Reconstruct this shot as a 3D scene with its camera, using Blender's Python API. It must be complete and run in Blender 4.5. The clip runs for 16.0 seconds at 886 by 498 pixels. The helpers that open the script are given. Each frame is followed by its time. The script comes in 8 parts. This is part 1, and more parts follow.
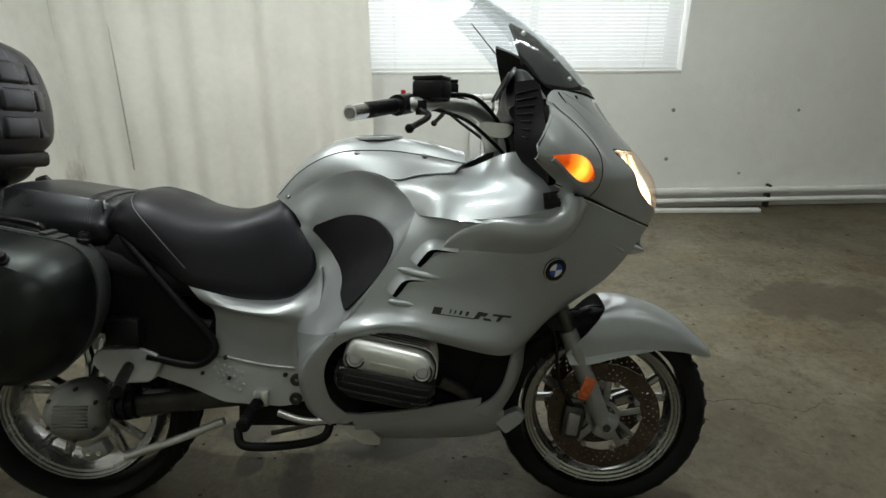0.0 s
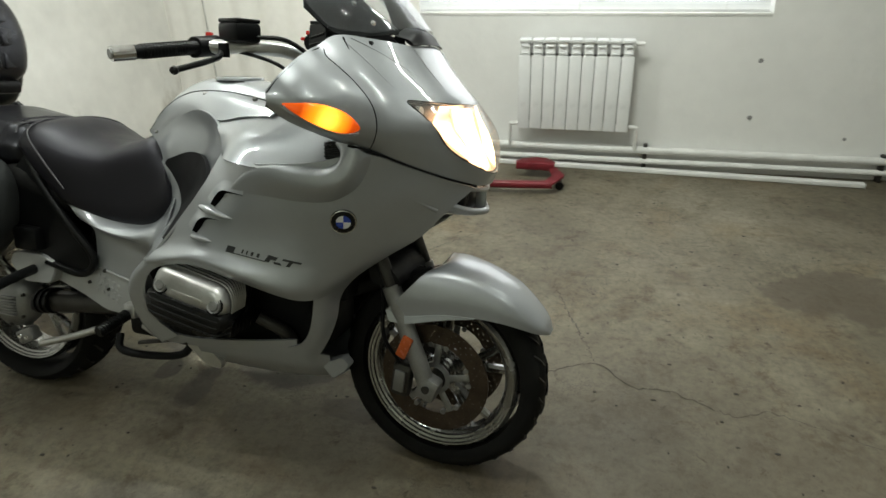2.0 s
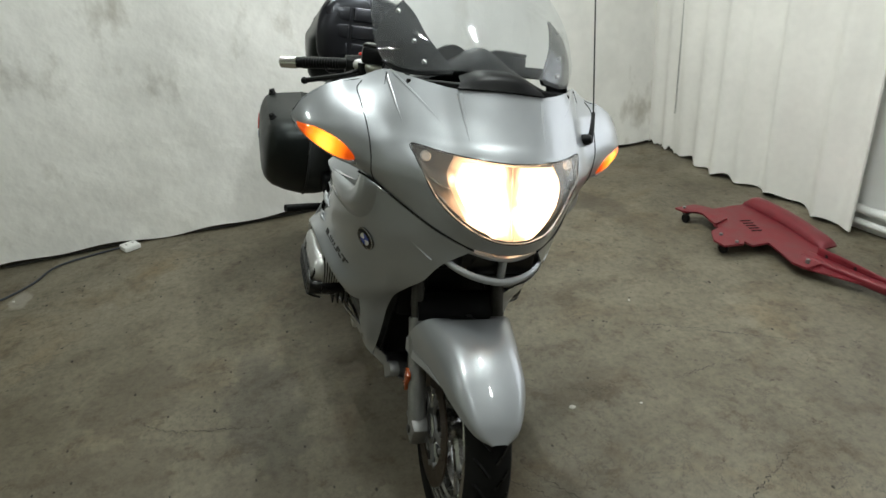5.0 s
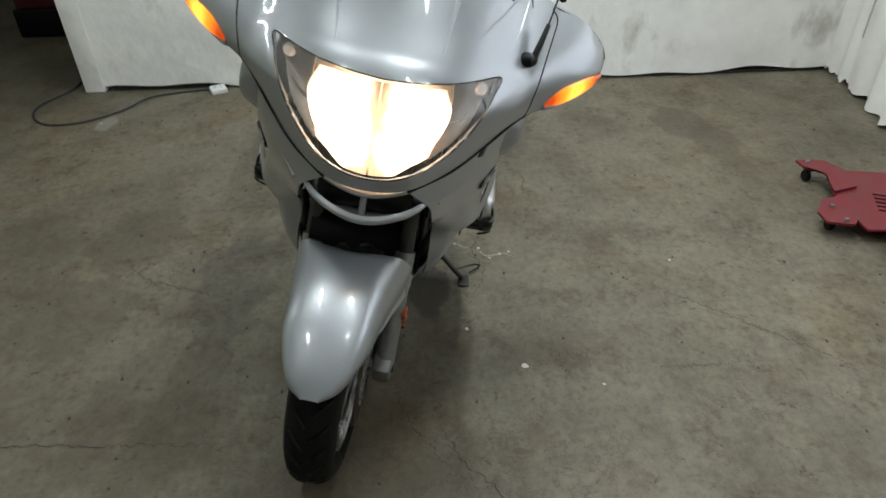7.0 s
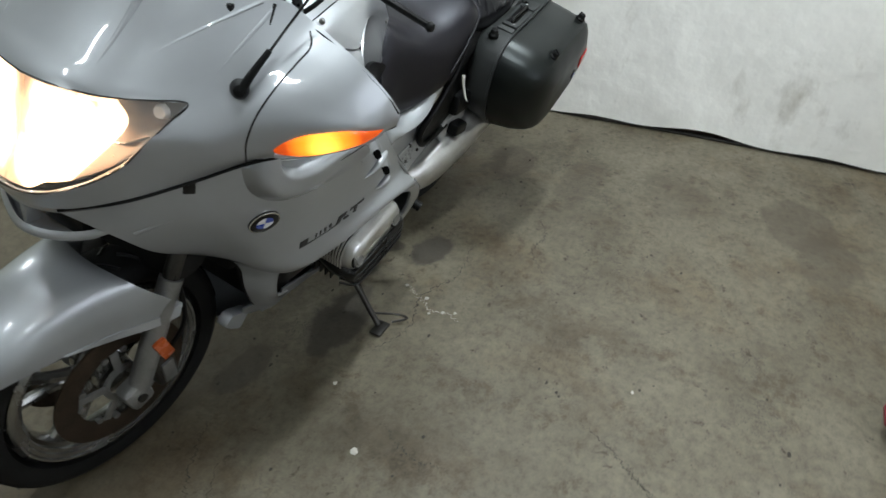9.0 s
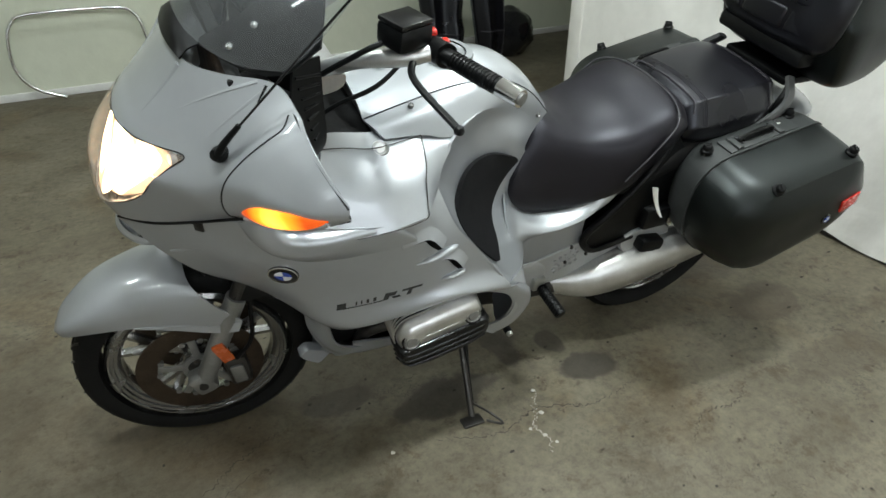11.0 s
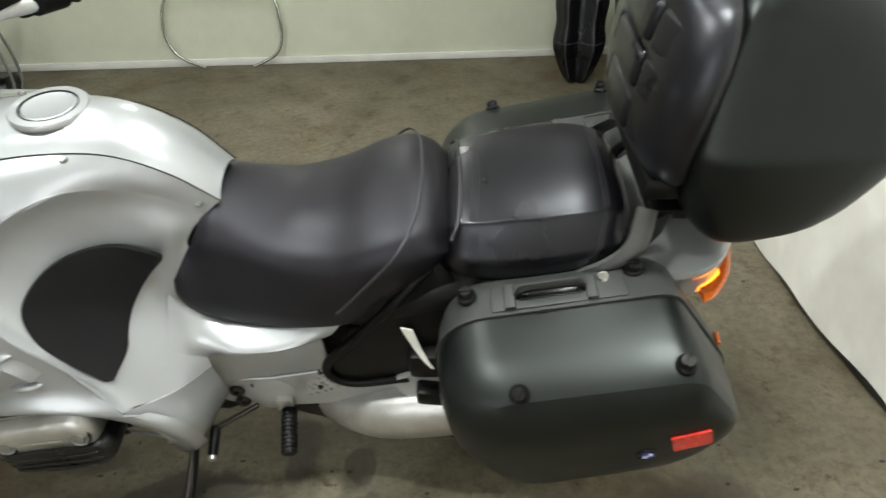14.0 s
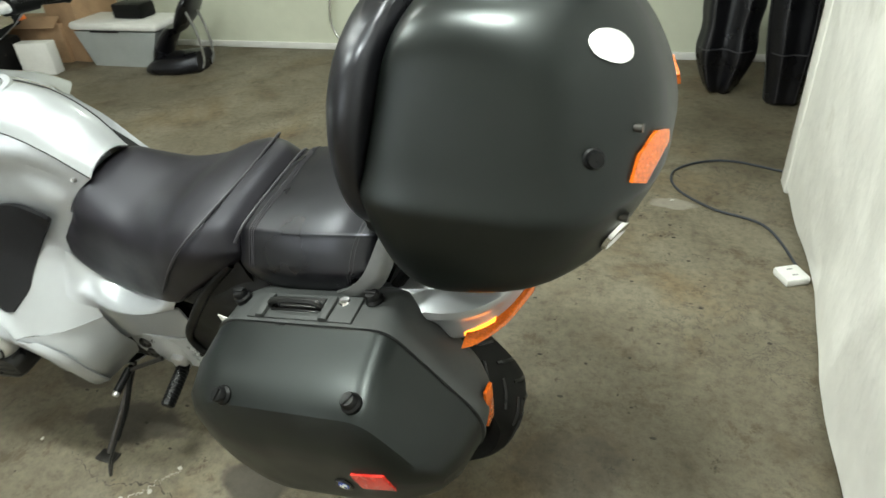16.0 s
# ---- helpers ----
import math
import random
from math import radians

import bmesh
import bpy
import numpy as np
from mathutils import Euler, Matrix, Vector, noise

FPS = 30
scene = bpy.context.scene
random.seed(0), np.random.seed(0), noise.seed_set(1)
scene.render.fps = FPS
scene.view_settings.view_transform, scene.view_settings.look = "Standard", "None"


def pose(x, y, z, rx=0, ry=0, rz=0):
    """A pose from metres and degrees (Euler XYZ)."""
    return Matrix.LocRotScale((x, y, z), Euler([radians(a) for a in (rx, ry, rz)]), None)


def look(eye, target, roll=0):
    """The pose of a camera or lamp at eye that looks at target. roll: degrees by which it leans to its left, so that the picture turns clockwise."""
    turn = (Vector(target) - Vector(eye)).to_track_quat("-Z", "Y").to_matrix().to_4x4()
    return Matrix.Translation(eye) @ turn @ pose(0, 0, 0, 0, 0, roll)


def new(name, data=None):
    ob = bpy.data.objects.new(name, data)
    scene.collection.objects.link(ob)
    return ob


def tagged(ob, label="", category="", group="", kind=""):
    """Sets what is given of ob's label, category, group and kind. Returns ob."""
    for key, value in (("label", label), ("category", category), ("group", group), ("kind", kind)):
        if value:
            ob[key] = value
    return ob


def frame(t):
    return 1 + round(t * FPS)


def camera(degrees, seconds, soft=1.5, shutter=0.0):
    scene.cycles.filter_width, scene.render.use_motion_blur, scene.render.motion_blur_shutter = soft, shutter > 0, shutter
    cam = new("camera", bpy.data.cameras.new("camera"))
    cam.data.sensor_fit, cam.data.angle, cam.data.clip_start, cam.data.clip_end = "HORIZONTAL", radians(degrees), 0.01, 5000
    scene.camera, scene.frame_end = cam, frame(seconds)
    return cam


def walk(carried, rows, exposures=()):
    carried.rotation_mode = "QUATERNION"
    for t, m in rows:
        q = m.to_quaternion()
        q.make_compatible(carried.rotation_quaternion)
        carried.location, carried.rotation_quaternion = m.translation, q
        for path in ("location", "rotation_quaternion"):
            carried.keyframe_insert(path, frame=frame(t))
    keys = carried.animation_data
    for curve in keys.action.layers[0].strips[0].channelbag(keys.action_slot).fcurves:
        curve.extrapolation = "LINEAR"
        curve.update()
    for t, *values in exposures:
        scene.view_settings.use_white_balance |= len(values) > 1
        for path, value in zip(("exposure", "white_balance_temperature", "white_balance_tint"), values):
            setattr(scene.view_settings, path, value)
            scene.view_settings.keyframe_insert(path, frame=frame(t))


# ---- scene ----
from mathutils.bvhtree import BVHTree
import collections
cam = camera(69.0, 16.0, shutter=0.3)
PATH = [
    (0, (0.258, 0.312, 1.539), (0.384, 2.153, 0.766), 0.2),
    (0.5, (0.505, 0.294, 1.546), (0.406, 2.141, 0.784), -3.0),
    (1, (0.851, 0.197, 1.558), (0.601, 2.004, 0.737), -4.9),
    (1.5, (1.059, 0.293, 1.521), (0.741, 2.034, 0.588), -1.3),
    (2, (1.271, 0.426, 1.532), (0.821, 2.144, 0.612), -1.9),
    (2.5, (1.598, 0.447, 1.537), (0.736, 2.009, 0.633), -3.1),
    (3, (1.779, 0.569, 1.52), (0.838, 2.052, 0.564), -3.7),
    (3.5, (1.84, 0.816, 1.519), (0.766, 2.197, 0.55), -0.5),
    (4, (1.975, 0.985, 1.53), (0.604, 2.118, 0.614), -3.6),
    (4.2, (2.077, 1.064, 1.532), (0.602, 2.076, 0.638), -4.0),
    (6.3, (2.296, 2.016, 1.577), (0.553, 2.181, 0.61), -6.0),
    (6.5, (2.285, 2.072, 1.567), (0.565, 2.163, 0.55), -6.1),
    (7, (2.099, 2.198, 1.497), (0.458, 2.239, 0.355), -1.4),
    (7.5, (1.913, 2.355, 1.475), (0.347, 2.315, 0.232), -0.1),
    (8, (1.847, 2.705, 1.476), (0.271, 2.352, 0.297), -1.5),
    (8.5, (1.755, 2.925, 1.46), (0.199, 2.357, 0.338), -3.3),
    (9, (1.564, 3.098, 1.444), (0.045, 2.482, 0.298), 2.7),
    (9.5, (1.432, 3.259, 1.44), (0.049, 2.295, 0.364), 0.6),
    (10, (1.3, 3.503, 1.496), (0.149, 2.227, 0.472), 1.6),
    (10.2, (1.245, 3.544, 1.491), (0.162, 2.2, 0.482), 1.1),
    (12.3, (0.401, 3.534, 1.495), (0.092, 1.883, 0.408), -2.1),
    (12.5, (0.326, 3.494, 1.477), (0.091, 1.848, 0.366), -2.7),
    (13, (0.129, 3.367, 1.488), (-0.308, 1.737, 0.414), 4.3),
    (13.5, (-0.139, 3.333, 1.477), (-0.249, 1.664, 0.38), -1.6),
    (14, (-0.457, 3.365, 1.516), (-0.552, 1.677, 0.448), -0.8),
    (14.5, (-0.69, 3.296, 1.486), (-0.948, 1.65, 0.38), -0.2),
    (15, (-0.886, 3.182, 1.494), (-1.063, 1.541, 0.365), 2.0),
    (15.5, (-1.079, 3.197, 1.511), (-0.837, 1.553, 0.398), -1.5),
    (16, (-1.293, 3.25, 1.548), (-0.733, 1.662, 0.469), -4.0),
]
EXPOSURES = [(0, -0.3, 6450, 10), (1.5, -0.14, 6600, 10), (2.5, 0.02, 6550, 10), (4.2, -0.03, 6380, 11), (6.3, -0.16, 6200, 13), (8, 0.0, 6000, 14), (9, 0.0, 6000, 14), (10.2, 0.1, 6080, 13), (12.3, 0.52, 6400, 10), (13.4, 0.5, 6500, 10), (14, 0.56, 6600, 13), (15, 0.52, 7050, 19), (15.5, 0.86, 6580, 11), (16, 0.85, 6500, 8)]
walk(cam, [(t, look(eye, target, roll)) for t, eye, target, roll in PATH], EXPOSURES)

# ---- world and lights ----
world = bpy.data.worlds.new("world")
scene.world = world
world.use_nodes = True
wn = world.node_tree.nodes
sky = wn.new("ShaderNodeTexSky")
sky.sky_type, sky.sun_disc = "NISHITA", False
sky.sun_elevation, sky.sun_rotation = radians(25), radians(200)
world.node_tree.links.new(sky.outputs[0], wn["Background"].inputs[0])
wn["Background"].inputs[1].default_value = 0.1


def area(name, m, sx, sy, watts, colour=(1, 1, 1)):
    lamp = bpy.data.lights.new(name, "AREA")
    lamp.shape, lamp.size, lamp.size_y, lamp.energy, lamp.color = "RECTANGLE", sx, sy, watts, colour
    ob = new(name, lamp)
    ob.matrix_world = m
    return ob


CEIL = 3.1
TUBES = [(-0.9, 1.6, 15), (0.8, 1.6, 19), (-0.9, 2.9, 37), (0.8, 2.9, 37), (2.4, 1.2, 8), (2.4, 3.0, 9), (0.2, -0.9, 15)]
for tx, ty, watts in TUBES:
    area("tube_light", pose(tx, ty, CEIL - 0.075), 0.42, 0.05, watts, (0.94, 1.0, 0.93))
# daylight from the window's opening
area("window_light", pose(1.0, 4.72, 1.6, -90, 0, 0), 2.1, 1.2, 6, (0.95, 0.99, 1.0))


# ---- materials ----
def mat(name, base, rough=0.5, metal=0.0, noise_scale=8.0, noise_amt=0.12, bump=0.0, bump_scale=60.0, coat=0.0, rough_var=0.08, spec=0.5, transmission=0.0):
    """A principled material with colour variation at two scales, uneven gloss and fine relief."""
    m = bpy.data.materials.new(name)
    m.use_nodes = True
    nt = m.node_tree
    N, L = nt.nodes, nt.links
    b = N["Principled BSDF"]
    co = N.new("ShaderNodeTexCoord")
    n1, n2 = N.new("ShaderNodeTexNoise"), N.new("ShaderNodeTexNoise")
    n1.inputs["Scale"].default_value, n1.inputs["Detail"].default_value = noise_scale, 5
    n2.inputs["Scale"].default_value, n2.inputs["Detail"].default_value = noise_scale * 9, 3
    for n in (n1, n2):
        L.new(co.outputs["Object"], n.inputs["Vector"])
    add = N.new("ShaderNodeMath")
    add.operation = "MULTIPLY_ADD"
    add.inputs[1].default_value = 0.35
    L.new(n2.outputs["Fac"], add.inputs[0])
    L.new(n1.outputs["Fac"], add.inputs[2])
    ramp = N.new("ShaderNodeMapRange")
    ramp.inputs["From Min"].default_value, ramp.inputs["From Max"].default_value = 0.4, 0.95
    ramp.inputs["To Min"].default_value, ramp.inputs["To Max"].default_value = 1 - noise_amt, 1 + noise_amt
    L.new(add.outputs[0], ramp.inputs["Value"])
    mul = N.new("ShaderNodeVectorMath")
    mul.operation = "SCALE"
    mul.inputs[0].default_value = base
    L.new(ramp.outputs[0], mul.inputs["Scale"])
    L.new(mul.outputs[0], b.inputs["Base Color"])
    rr = N.new("ShaderNodeMapRange")
    rr.inputs["From Min"].default_value, rr.inputs["From Max"].default_value = 0.3, 0.7
    rr.inputs["To Min"].default_value, rr.inputs["To Max"].default_value = max(0.02, rough - rough_var), rough + rough_var
    L.new(n1.outputs["Fac"], rr.inputs["Value"])
    L.new(rr.outputs[0], b.inputs["Roughness"])
    b.inputs["Metallic"].default_value = metal
    b.inputs["Specular IOR Level"].default_value = spec
    b.inputs["Coat Weight"].default_value = coat
    b.inputs["Coat Roughness"].default_value = 0.035
    b.inputs["Transmission Weight"].default_value = transmission
    if bump:
        n3 = N.new("ShaderNodeTexNoise")
        n3.inputs["Scale"].default_value, n3.inputs["Detail"].default_value = bump_scale, 4
        L.new(co.outputs["Object"], n3.inputs["Vector"])
        bp = N.new("ShaderNodeBump")
        bp.inputs["Strength"].default_value, bp.inputs["Distance"].default_value = bump, 0.2 / bump_scale
        L.new(n3.outputs["Fac"], bp.inputs["Height"])
        L.new(bp.outputs[0], b.inputs["Normal"])
    return m


def glow(name, colour, strength):
    m = bpy.data.materials.new(name)
    m.use_nodes = True
    b = m.node_tree.nodes["Principled BSDF"]
    b.inputs["Base Color"].default_value = (*colour, 1)
    b.inputs["Emission Color"].default_value = (*colour, 1)
    b.inputs["Emission Strength"].default_value = strength
    return m


def clear(name, tint, rough=0.03, ior=1.45, alpha=0.25):
    """Thin clear plastic: mostly see-through with a glossy skin."""
    m = bpy.data.materials.new(name)
    m.use_nodes = True
    N, L = m.node_tree.nodes, m.node_tree.links
    b = N["Principled BSDF"]
    b.inputs["Base Color"].default_value = (*tint, 1)
    b.inputs["Roughness"].default_value = rough
    b.inputs["IOR"].default_value = ior
    tr, gl = N.new("ShaderNodeBsdfTransparent"), N.new("ShaderNodeBsdfGlossy")
    haze, mix = N.new("ShaderNodeMixShader"), N.new("ShaderNodeMixShader")
    tr.inputs[0].default_value = (*[0.5 + 0.5 * c for c in tint], 1)
    gl.inputs["Roughness"].default_value = rough
    haze.inputs[0].default_value = alpha
    lw, pw, fr = N.new("ShaderNodeLayerWeight"), N.new("ShaderNodeMath"), N.new("ShaderNodeMath")
    pw.operation, pw.inputs[1].default_value = "POWER", 4.0
    fr.operation, fr.inputs[1].default_value, fr.inputs[2].default_value = "MULTIPLY_ADD", 0.5, 0.03
    L.new(lw.outputs["Facing"], pw.inputs[0])
    L.new(pw.outputs[0], fr.inputs[0])
    L.new(tr.outputs[0], haze.inputs[1])
    L.new(b.outputs[0], haze.inputs[2])
    L.new(fr.outputs[0], mix.inputs[0])
    L.new(haze.outputs[0], mix.inputs[1])
    L.new(gl.outputs[0], mix.inputs[2])
    L.new(mix.outputs[0], N["Material Output"].inputs[0])
    return m


SILVER = mat("silver_paint", (0.348, 0.364, 0.381), 0.38, 0.5, 5, 0.04, 0.10, 1400, coat=1.0, rough_var=0.03)
ALU = mat("cast_aluminium", (0.55, 0.55, 0.54), 0.38, 0.9, 20, 0.15, 0.15, 200)
ALU_DULL = mat("dull_aluminium", (0.27, 0.27, 0.265), 0.5, 0.8, 20, 0.2, 0.2, 150)
PLATE = mat("plate_silver", (0.40, 0.41, 0.41), 0.42, 0.4, 18, 0.08, 0.1, 300)
CHROME = mat("chrome", (0.75, 0.75, 0.75), 0.12, 1.0, 12, 0.06, rough_var=0.05)
RIM = mat("rim_silver", (0.36, 0.36, 0.355), 0.24, 0.95, 14, 0.15, 0.05, 200, coat=0.3)
TYRE = mat("tyre_rubber", (0.008, 0.008, 0.0075), 0.7, 0, 18, 0.4, 0.4, 160, spec=0.14)
PLASTIC = mat("black_plastic", (0.003, 0.0032, 0.0034), 0.42, 0, 15, 0.25, 0.12, 500, spec=0.2)
DARK = mat("dark_engine", (0.007, 0.007, 0.007), 0.6, 0.1, 20, 0.3, 0.3, 120, spec=0.2)
CASE = mat("case_plastic", (0.0026, 0.0034, 0.0030), 0.37, 0, 6, 0.3, 0.18, 900, rough_var=0.08, spec=0.38)
RAIL = mat("rail_grey", (0.10, 0.102, 0.103), 0.42, 0.3, 15, 0.12, 0.1, 300)
CASE_GREY = mat("case_grey_plastic", (0.034, 0.0365, 0.036), 0.5, 0, 12, 0.12, 0.15, 600, spec=0.3)
VINYL = mat("seat_vinyl", (0.0042, 0.0039, 0.0052), 0.31, 0, 7, 0.2, 0.25, 500, rough_var=0.07, spec=0.5)
VINYL_MATT = mat("rider_seat_vinyl", (0.0052, 0.0043, 0.0062), 0.46, 0, 7, 0.2, 0.3, 500, rough_var=0.08, spec=0.42)
VINYL_GREY = mat("seat_band_vinyl", (0.03, 0.028, 0.034), 0.45, 0, 7, 0.2, 0.35, 420)
PAD = mat("knee_pad_rubber", (0.004, 0.004, 0.005), 0.6, 0, 12, 0.2, 0.2, 380, spec=0.22)
DISC = mat("brake_disc_steel", (0.075, 0.055, 0.04), 0.42, 0.8, 25, 0.35)
STEEL = mat("dark_steel", (0.06, 0.057, 0.053), 0.45, 0.8, 25, 0.3)
AMBER = mat("amber_lens", (0.55, 0.10, 0.008), 0.15, 0, 30, 0.15, coat=0.6)


def lit_lens(m, bulb):
    """Paints the glow of an unbuilt bulb into a lens's emission, strongest in front of the bulb's place."""
    N, L = m.node_tree.nodes, m.node_tree.links
    co, ab, di = N.new("ShaderNodeTexCoord"), N.new("ShaderNodeVectorMath"), N.new("ShaderNodeVectorMath")
    ab.operation, di.operation = "ABSOLUTE", "DISTANCE"
    di.inputs[1].default_value = bulb
    L.new(co.outputs["Object"], ab.inputs[0])
    L.new(ab.outputs[0], di.inputs[0])
    r = N.new("ShaderNodeValToRGB")
    e = r.color_ramp.elements
    e.new(0.45)
    for q, (p, c) in zip(e, ((0.22, (1.0, 0.52, 0.05, 1)), (0.46, (1.0, 0.20, 0.006, 1)), (0.80, (0.20, 0.018, 0.0, 1)))):
        q.position, q.color = p, c
    sc = N.new("ShaderNodeMath")
    sc.operation, sc.inputs[1].default_value = "MULTIPLY", 12.0
    L.new(di.outputs["Value"], sc.inputs[0])
    L.new(sc.outputs[0], r.inputs[0])
    b = N["Principled BSDF"]
    L.new(r.outputs[0], b.inputs["Emission Color"])
    b.inputs["Emission Strength"].default_value = 2.6


lit_lens(AMBER, (0.560, 0.405, 1.075))
for black, tint in ((CASE, (0.90, 0.98, 0.98, 1)), (VINYL, (0.87, 0.90, 1.0, 1)), (VINYL_MATT, (0.88, 0.89, 1.0, 1))):
    black.node_tree.nodes["Principled BSDF"].inputs["Specular Tint"].default_value = tint
def painted_bowl_glow():
    """A reflector with its glow painted as emission: brightest round each bulb's place, dimmer and warmer at its rim
    and middle.
    """
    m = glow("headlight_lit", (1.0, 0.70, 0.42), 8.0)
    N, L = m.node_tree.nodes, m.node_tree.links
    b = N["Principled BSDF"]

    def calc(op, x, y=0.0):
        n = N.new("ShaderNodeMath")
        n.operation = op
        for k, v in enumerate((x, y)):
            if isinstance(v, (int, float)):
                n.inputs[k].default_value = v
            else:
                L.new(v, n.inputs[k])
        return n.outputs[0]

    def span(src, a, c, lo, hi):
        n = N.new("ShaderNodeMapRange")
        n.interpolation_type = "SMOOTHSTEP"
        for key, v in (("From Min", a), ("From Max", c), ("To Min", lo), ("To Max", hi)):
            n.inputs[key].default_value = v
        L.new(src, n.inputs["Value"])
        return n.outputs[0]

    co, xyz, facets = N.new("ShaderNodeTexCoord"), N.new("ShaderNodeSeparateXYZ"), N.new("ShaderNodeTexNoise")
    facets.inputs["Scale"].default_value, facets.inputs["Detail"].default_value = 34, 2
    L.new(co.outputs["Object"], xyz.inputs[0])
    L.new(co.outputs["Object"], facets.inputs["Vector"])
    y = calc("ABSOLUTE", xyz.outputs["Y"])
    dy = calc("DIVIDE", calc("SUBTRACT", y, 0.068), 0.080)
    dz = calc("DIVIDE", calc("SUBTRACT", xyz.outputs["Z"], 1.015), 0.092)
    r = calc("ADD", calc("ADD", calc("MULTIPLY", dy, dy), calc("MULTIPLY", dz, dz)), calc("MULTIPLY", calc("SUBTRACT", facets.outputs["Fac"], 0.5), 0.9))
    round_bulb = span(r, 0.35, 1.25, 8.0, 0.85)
    # the dimmed middle stands in for a bulb shield that is not built
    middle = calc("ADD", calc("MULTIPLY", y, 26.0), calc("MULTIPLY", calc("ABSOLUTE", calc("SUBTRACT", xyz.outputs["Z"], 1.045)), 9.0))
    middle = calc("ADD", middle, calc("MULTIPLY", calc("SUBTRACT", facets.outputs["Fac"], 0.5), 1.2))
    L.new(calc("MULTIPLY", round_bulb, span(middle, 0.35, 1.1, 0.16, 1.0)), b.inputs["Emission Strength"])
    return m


ORANGE = mat("orange_reflector", (0.66, 0.135, 0.012), 0.2, 0, 220, 0.35, 0.3, 260, coat=0.5)
RED = mat("red_reflector", (0.62, 0.03, 0.02), 0.25, 0, 60, 0.15, coat=0.4)
REDBROWN = mat("side_reflector", (0.42, 0.08, 0.015), 0.25, 0, 60, 0.15, coat=0.4)
BLUE = mat("badge_blue", (0.03, 0.07, 0.4), 0.3, 0, 20, 0.05, coat=0.5)
WHITE = mat("badge_white", (0.75, 0.75, 0.75), 0.3, 0, 20, 0.05, coat=0.5)
BLACK = mat("gloss_black", (0.006, 0.006, 0.006), 0.32, 0, 20, 0.1, coat=0.1, spec=0.25)
INK = mat("lettering_ink", (0.02, 0.021, 0.022), 0.5, 0, 30, 0.15)
SCREEN = clear("screen_acrylic", (0.82, 0.85, 0.87), 0.04, 1.49, 0.03)
LENS = clear("headlight_glass", (0.95, 0.93, 0.9), 0.03, 1.5, 0.05)
HEAD_LIT = painted_bowl_glow()
SIGNAL_LIT = glow("signal_lit", (1.0, 0.27, 0.02), 2.4)
TUBE_GLOW = glow("tube_glow", (1.0, 0.985, 0.95), 3.0)
WING = mat("headlight_side_bowl", (0.20, 0.18, 0.165), 0.3, 0.9, 30, 0.05, rough_var=0.03)
REFLECTOR = mat("headlight_reflector", (0.78, 0.74, 0.68), 0.36, 0.95, 30, 0.02, rough_var=0.01)
LABEL = mat("paper_label", (0.75, 0.74, 0.7), 0.6, 0, 40, 0.1)
CORD = mat("cable_sheath", (0.03, 0.035, 0.045), 0.5, 0, 30, 0.2)

PLASTER = mat("white_plaster", (0.80, 0.80, 0.78), 0.75, 0, 1.3, 0.06, 0.35, 9, rough_var=0.05)
CREAM = mat("cream_wall", (0.62, 0.645, 0.53), 0.6, 0, 1.1, 0.09, 0.2, 14)
SHEET = mat("white_sheet", (0.84, 0.83, 0.80), 0.42, 0, 1.3, 0.13, 0.5, 4, rough_var=0.12)


def smudged(m, scale, tone, lo, hi):
    """Rubs cloudy dirt with streaks into a painted surface."""
    N, L = m.node_tree.nodes, m.node_tree.links
    b = N["Principled BSDF"]
    src = b.inputs["Base Color"].links[0].from_socket
    co, mp, n, r, x = (N.new("ShaderNode" + k) for k in ("TexCoord", "Mapping", "TexNoise", "ValToRGB", "Mix"))
    mp.inputs["Scale"].default_value = (1, 1, 0.55)
    n.inputs["Scale"].default_value, n.inputs["Detail"].default_value, n.inputs["Roughness"].default_value = scale, 8, 0.66
    e = r.color_ramp.elements
    e[0].position, e[0].color = lo, (*tone, 1)
    e[1].position, e[1].color = hi, (1, 1, 1, 1)
    x.data_type, x.blend_type = "RGBA", "MULTIPLY"
    x.inputs["Factor"].default_value = 1.0
    L.new(co.outputs["Object"], mp.inputs[0])
    L.new(mp.outputs[0], n.inputs["Vector"])
    L.new(n.outputs["Fac"], r.inputs[0])
    L.new(src, x.inputs[6])
    L.new(r.outputs[0], x.inputs[7])
    L.new(x.outputs[2], b.inputs["Base Color"])


smudged(SHEET, 2.1, (0.60, 0.58, 0.54), 0.30, 0.43)
CLOTH = mat("curtain_cloth", (0.84, 0.82, 0.78), 0.8, 0, 2.5, 0.08, 0.2, 40)
HEM = mat("hem_cloth", (0.36, 0.35, 0.33), 0.85, 0, 30, 0.2)
TRIM = mat("white_trim", (0.74, 0.74, 0.72), 0.45, 0, 6, 0.1, 0.1, 60)
PIPE = mat("painted_pipe", (0.72, 0.72, 0.7), 0.4, 0, 8, 0.12, 0.1, 60)
RADIATOR = mat("radiator_enamel", (0.78, 0.79, 0.79), 0.35, 0, 8, 0.05, 0.05, 80)
GRILLE = mat("radiator_gap", (0.25, 0.25, 0.25), 0.6, 0, 20, 0.1)
REDMETAL = mat("red_painted_steel", (0.16, 0.013, 0.020), 0.42, 0.1, 12, 0.25, 0.15, 90)
CARD = mat("cardboard", (0.33, 0.21, 0.12), 0.85, 0, 9, 0.2, 0.25, 80)
GREYBOX = mat("grey_painted_case", (0.40, 0.43, 0.43), 0.35, 0.2, 6, 0.08, coat=0.3)
CEILING = mat("ceiling_paint", (0.80, 0.80, 0.78), 0.8, 0, 2, 0.06)
BLIND = mat("blind_slat", (0.85, 0.86, 0.86), 0.5, 0, 10, 0.04)
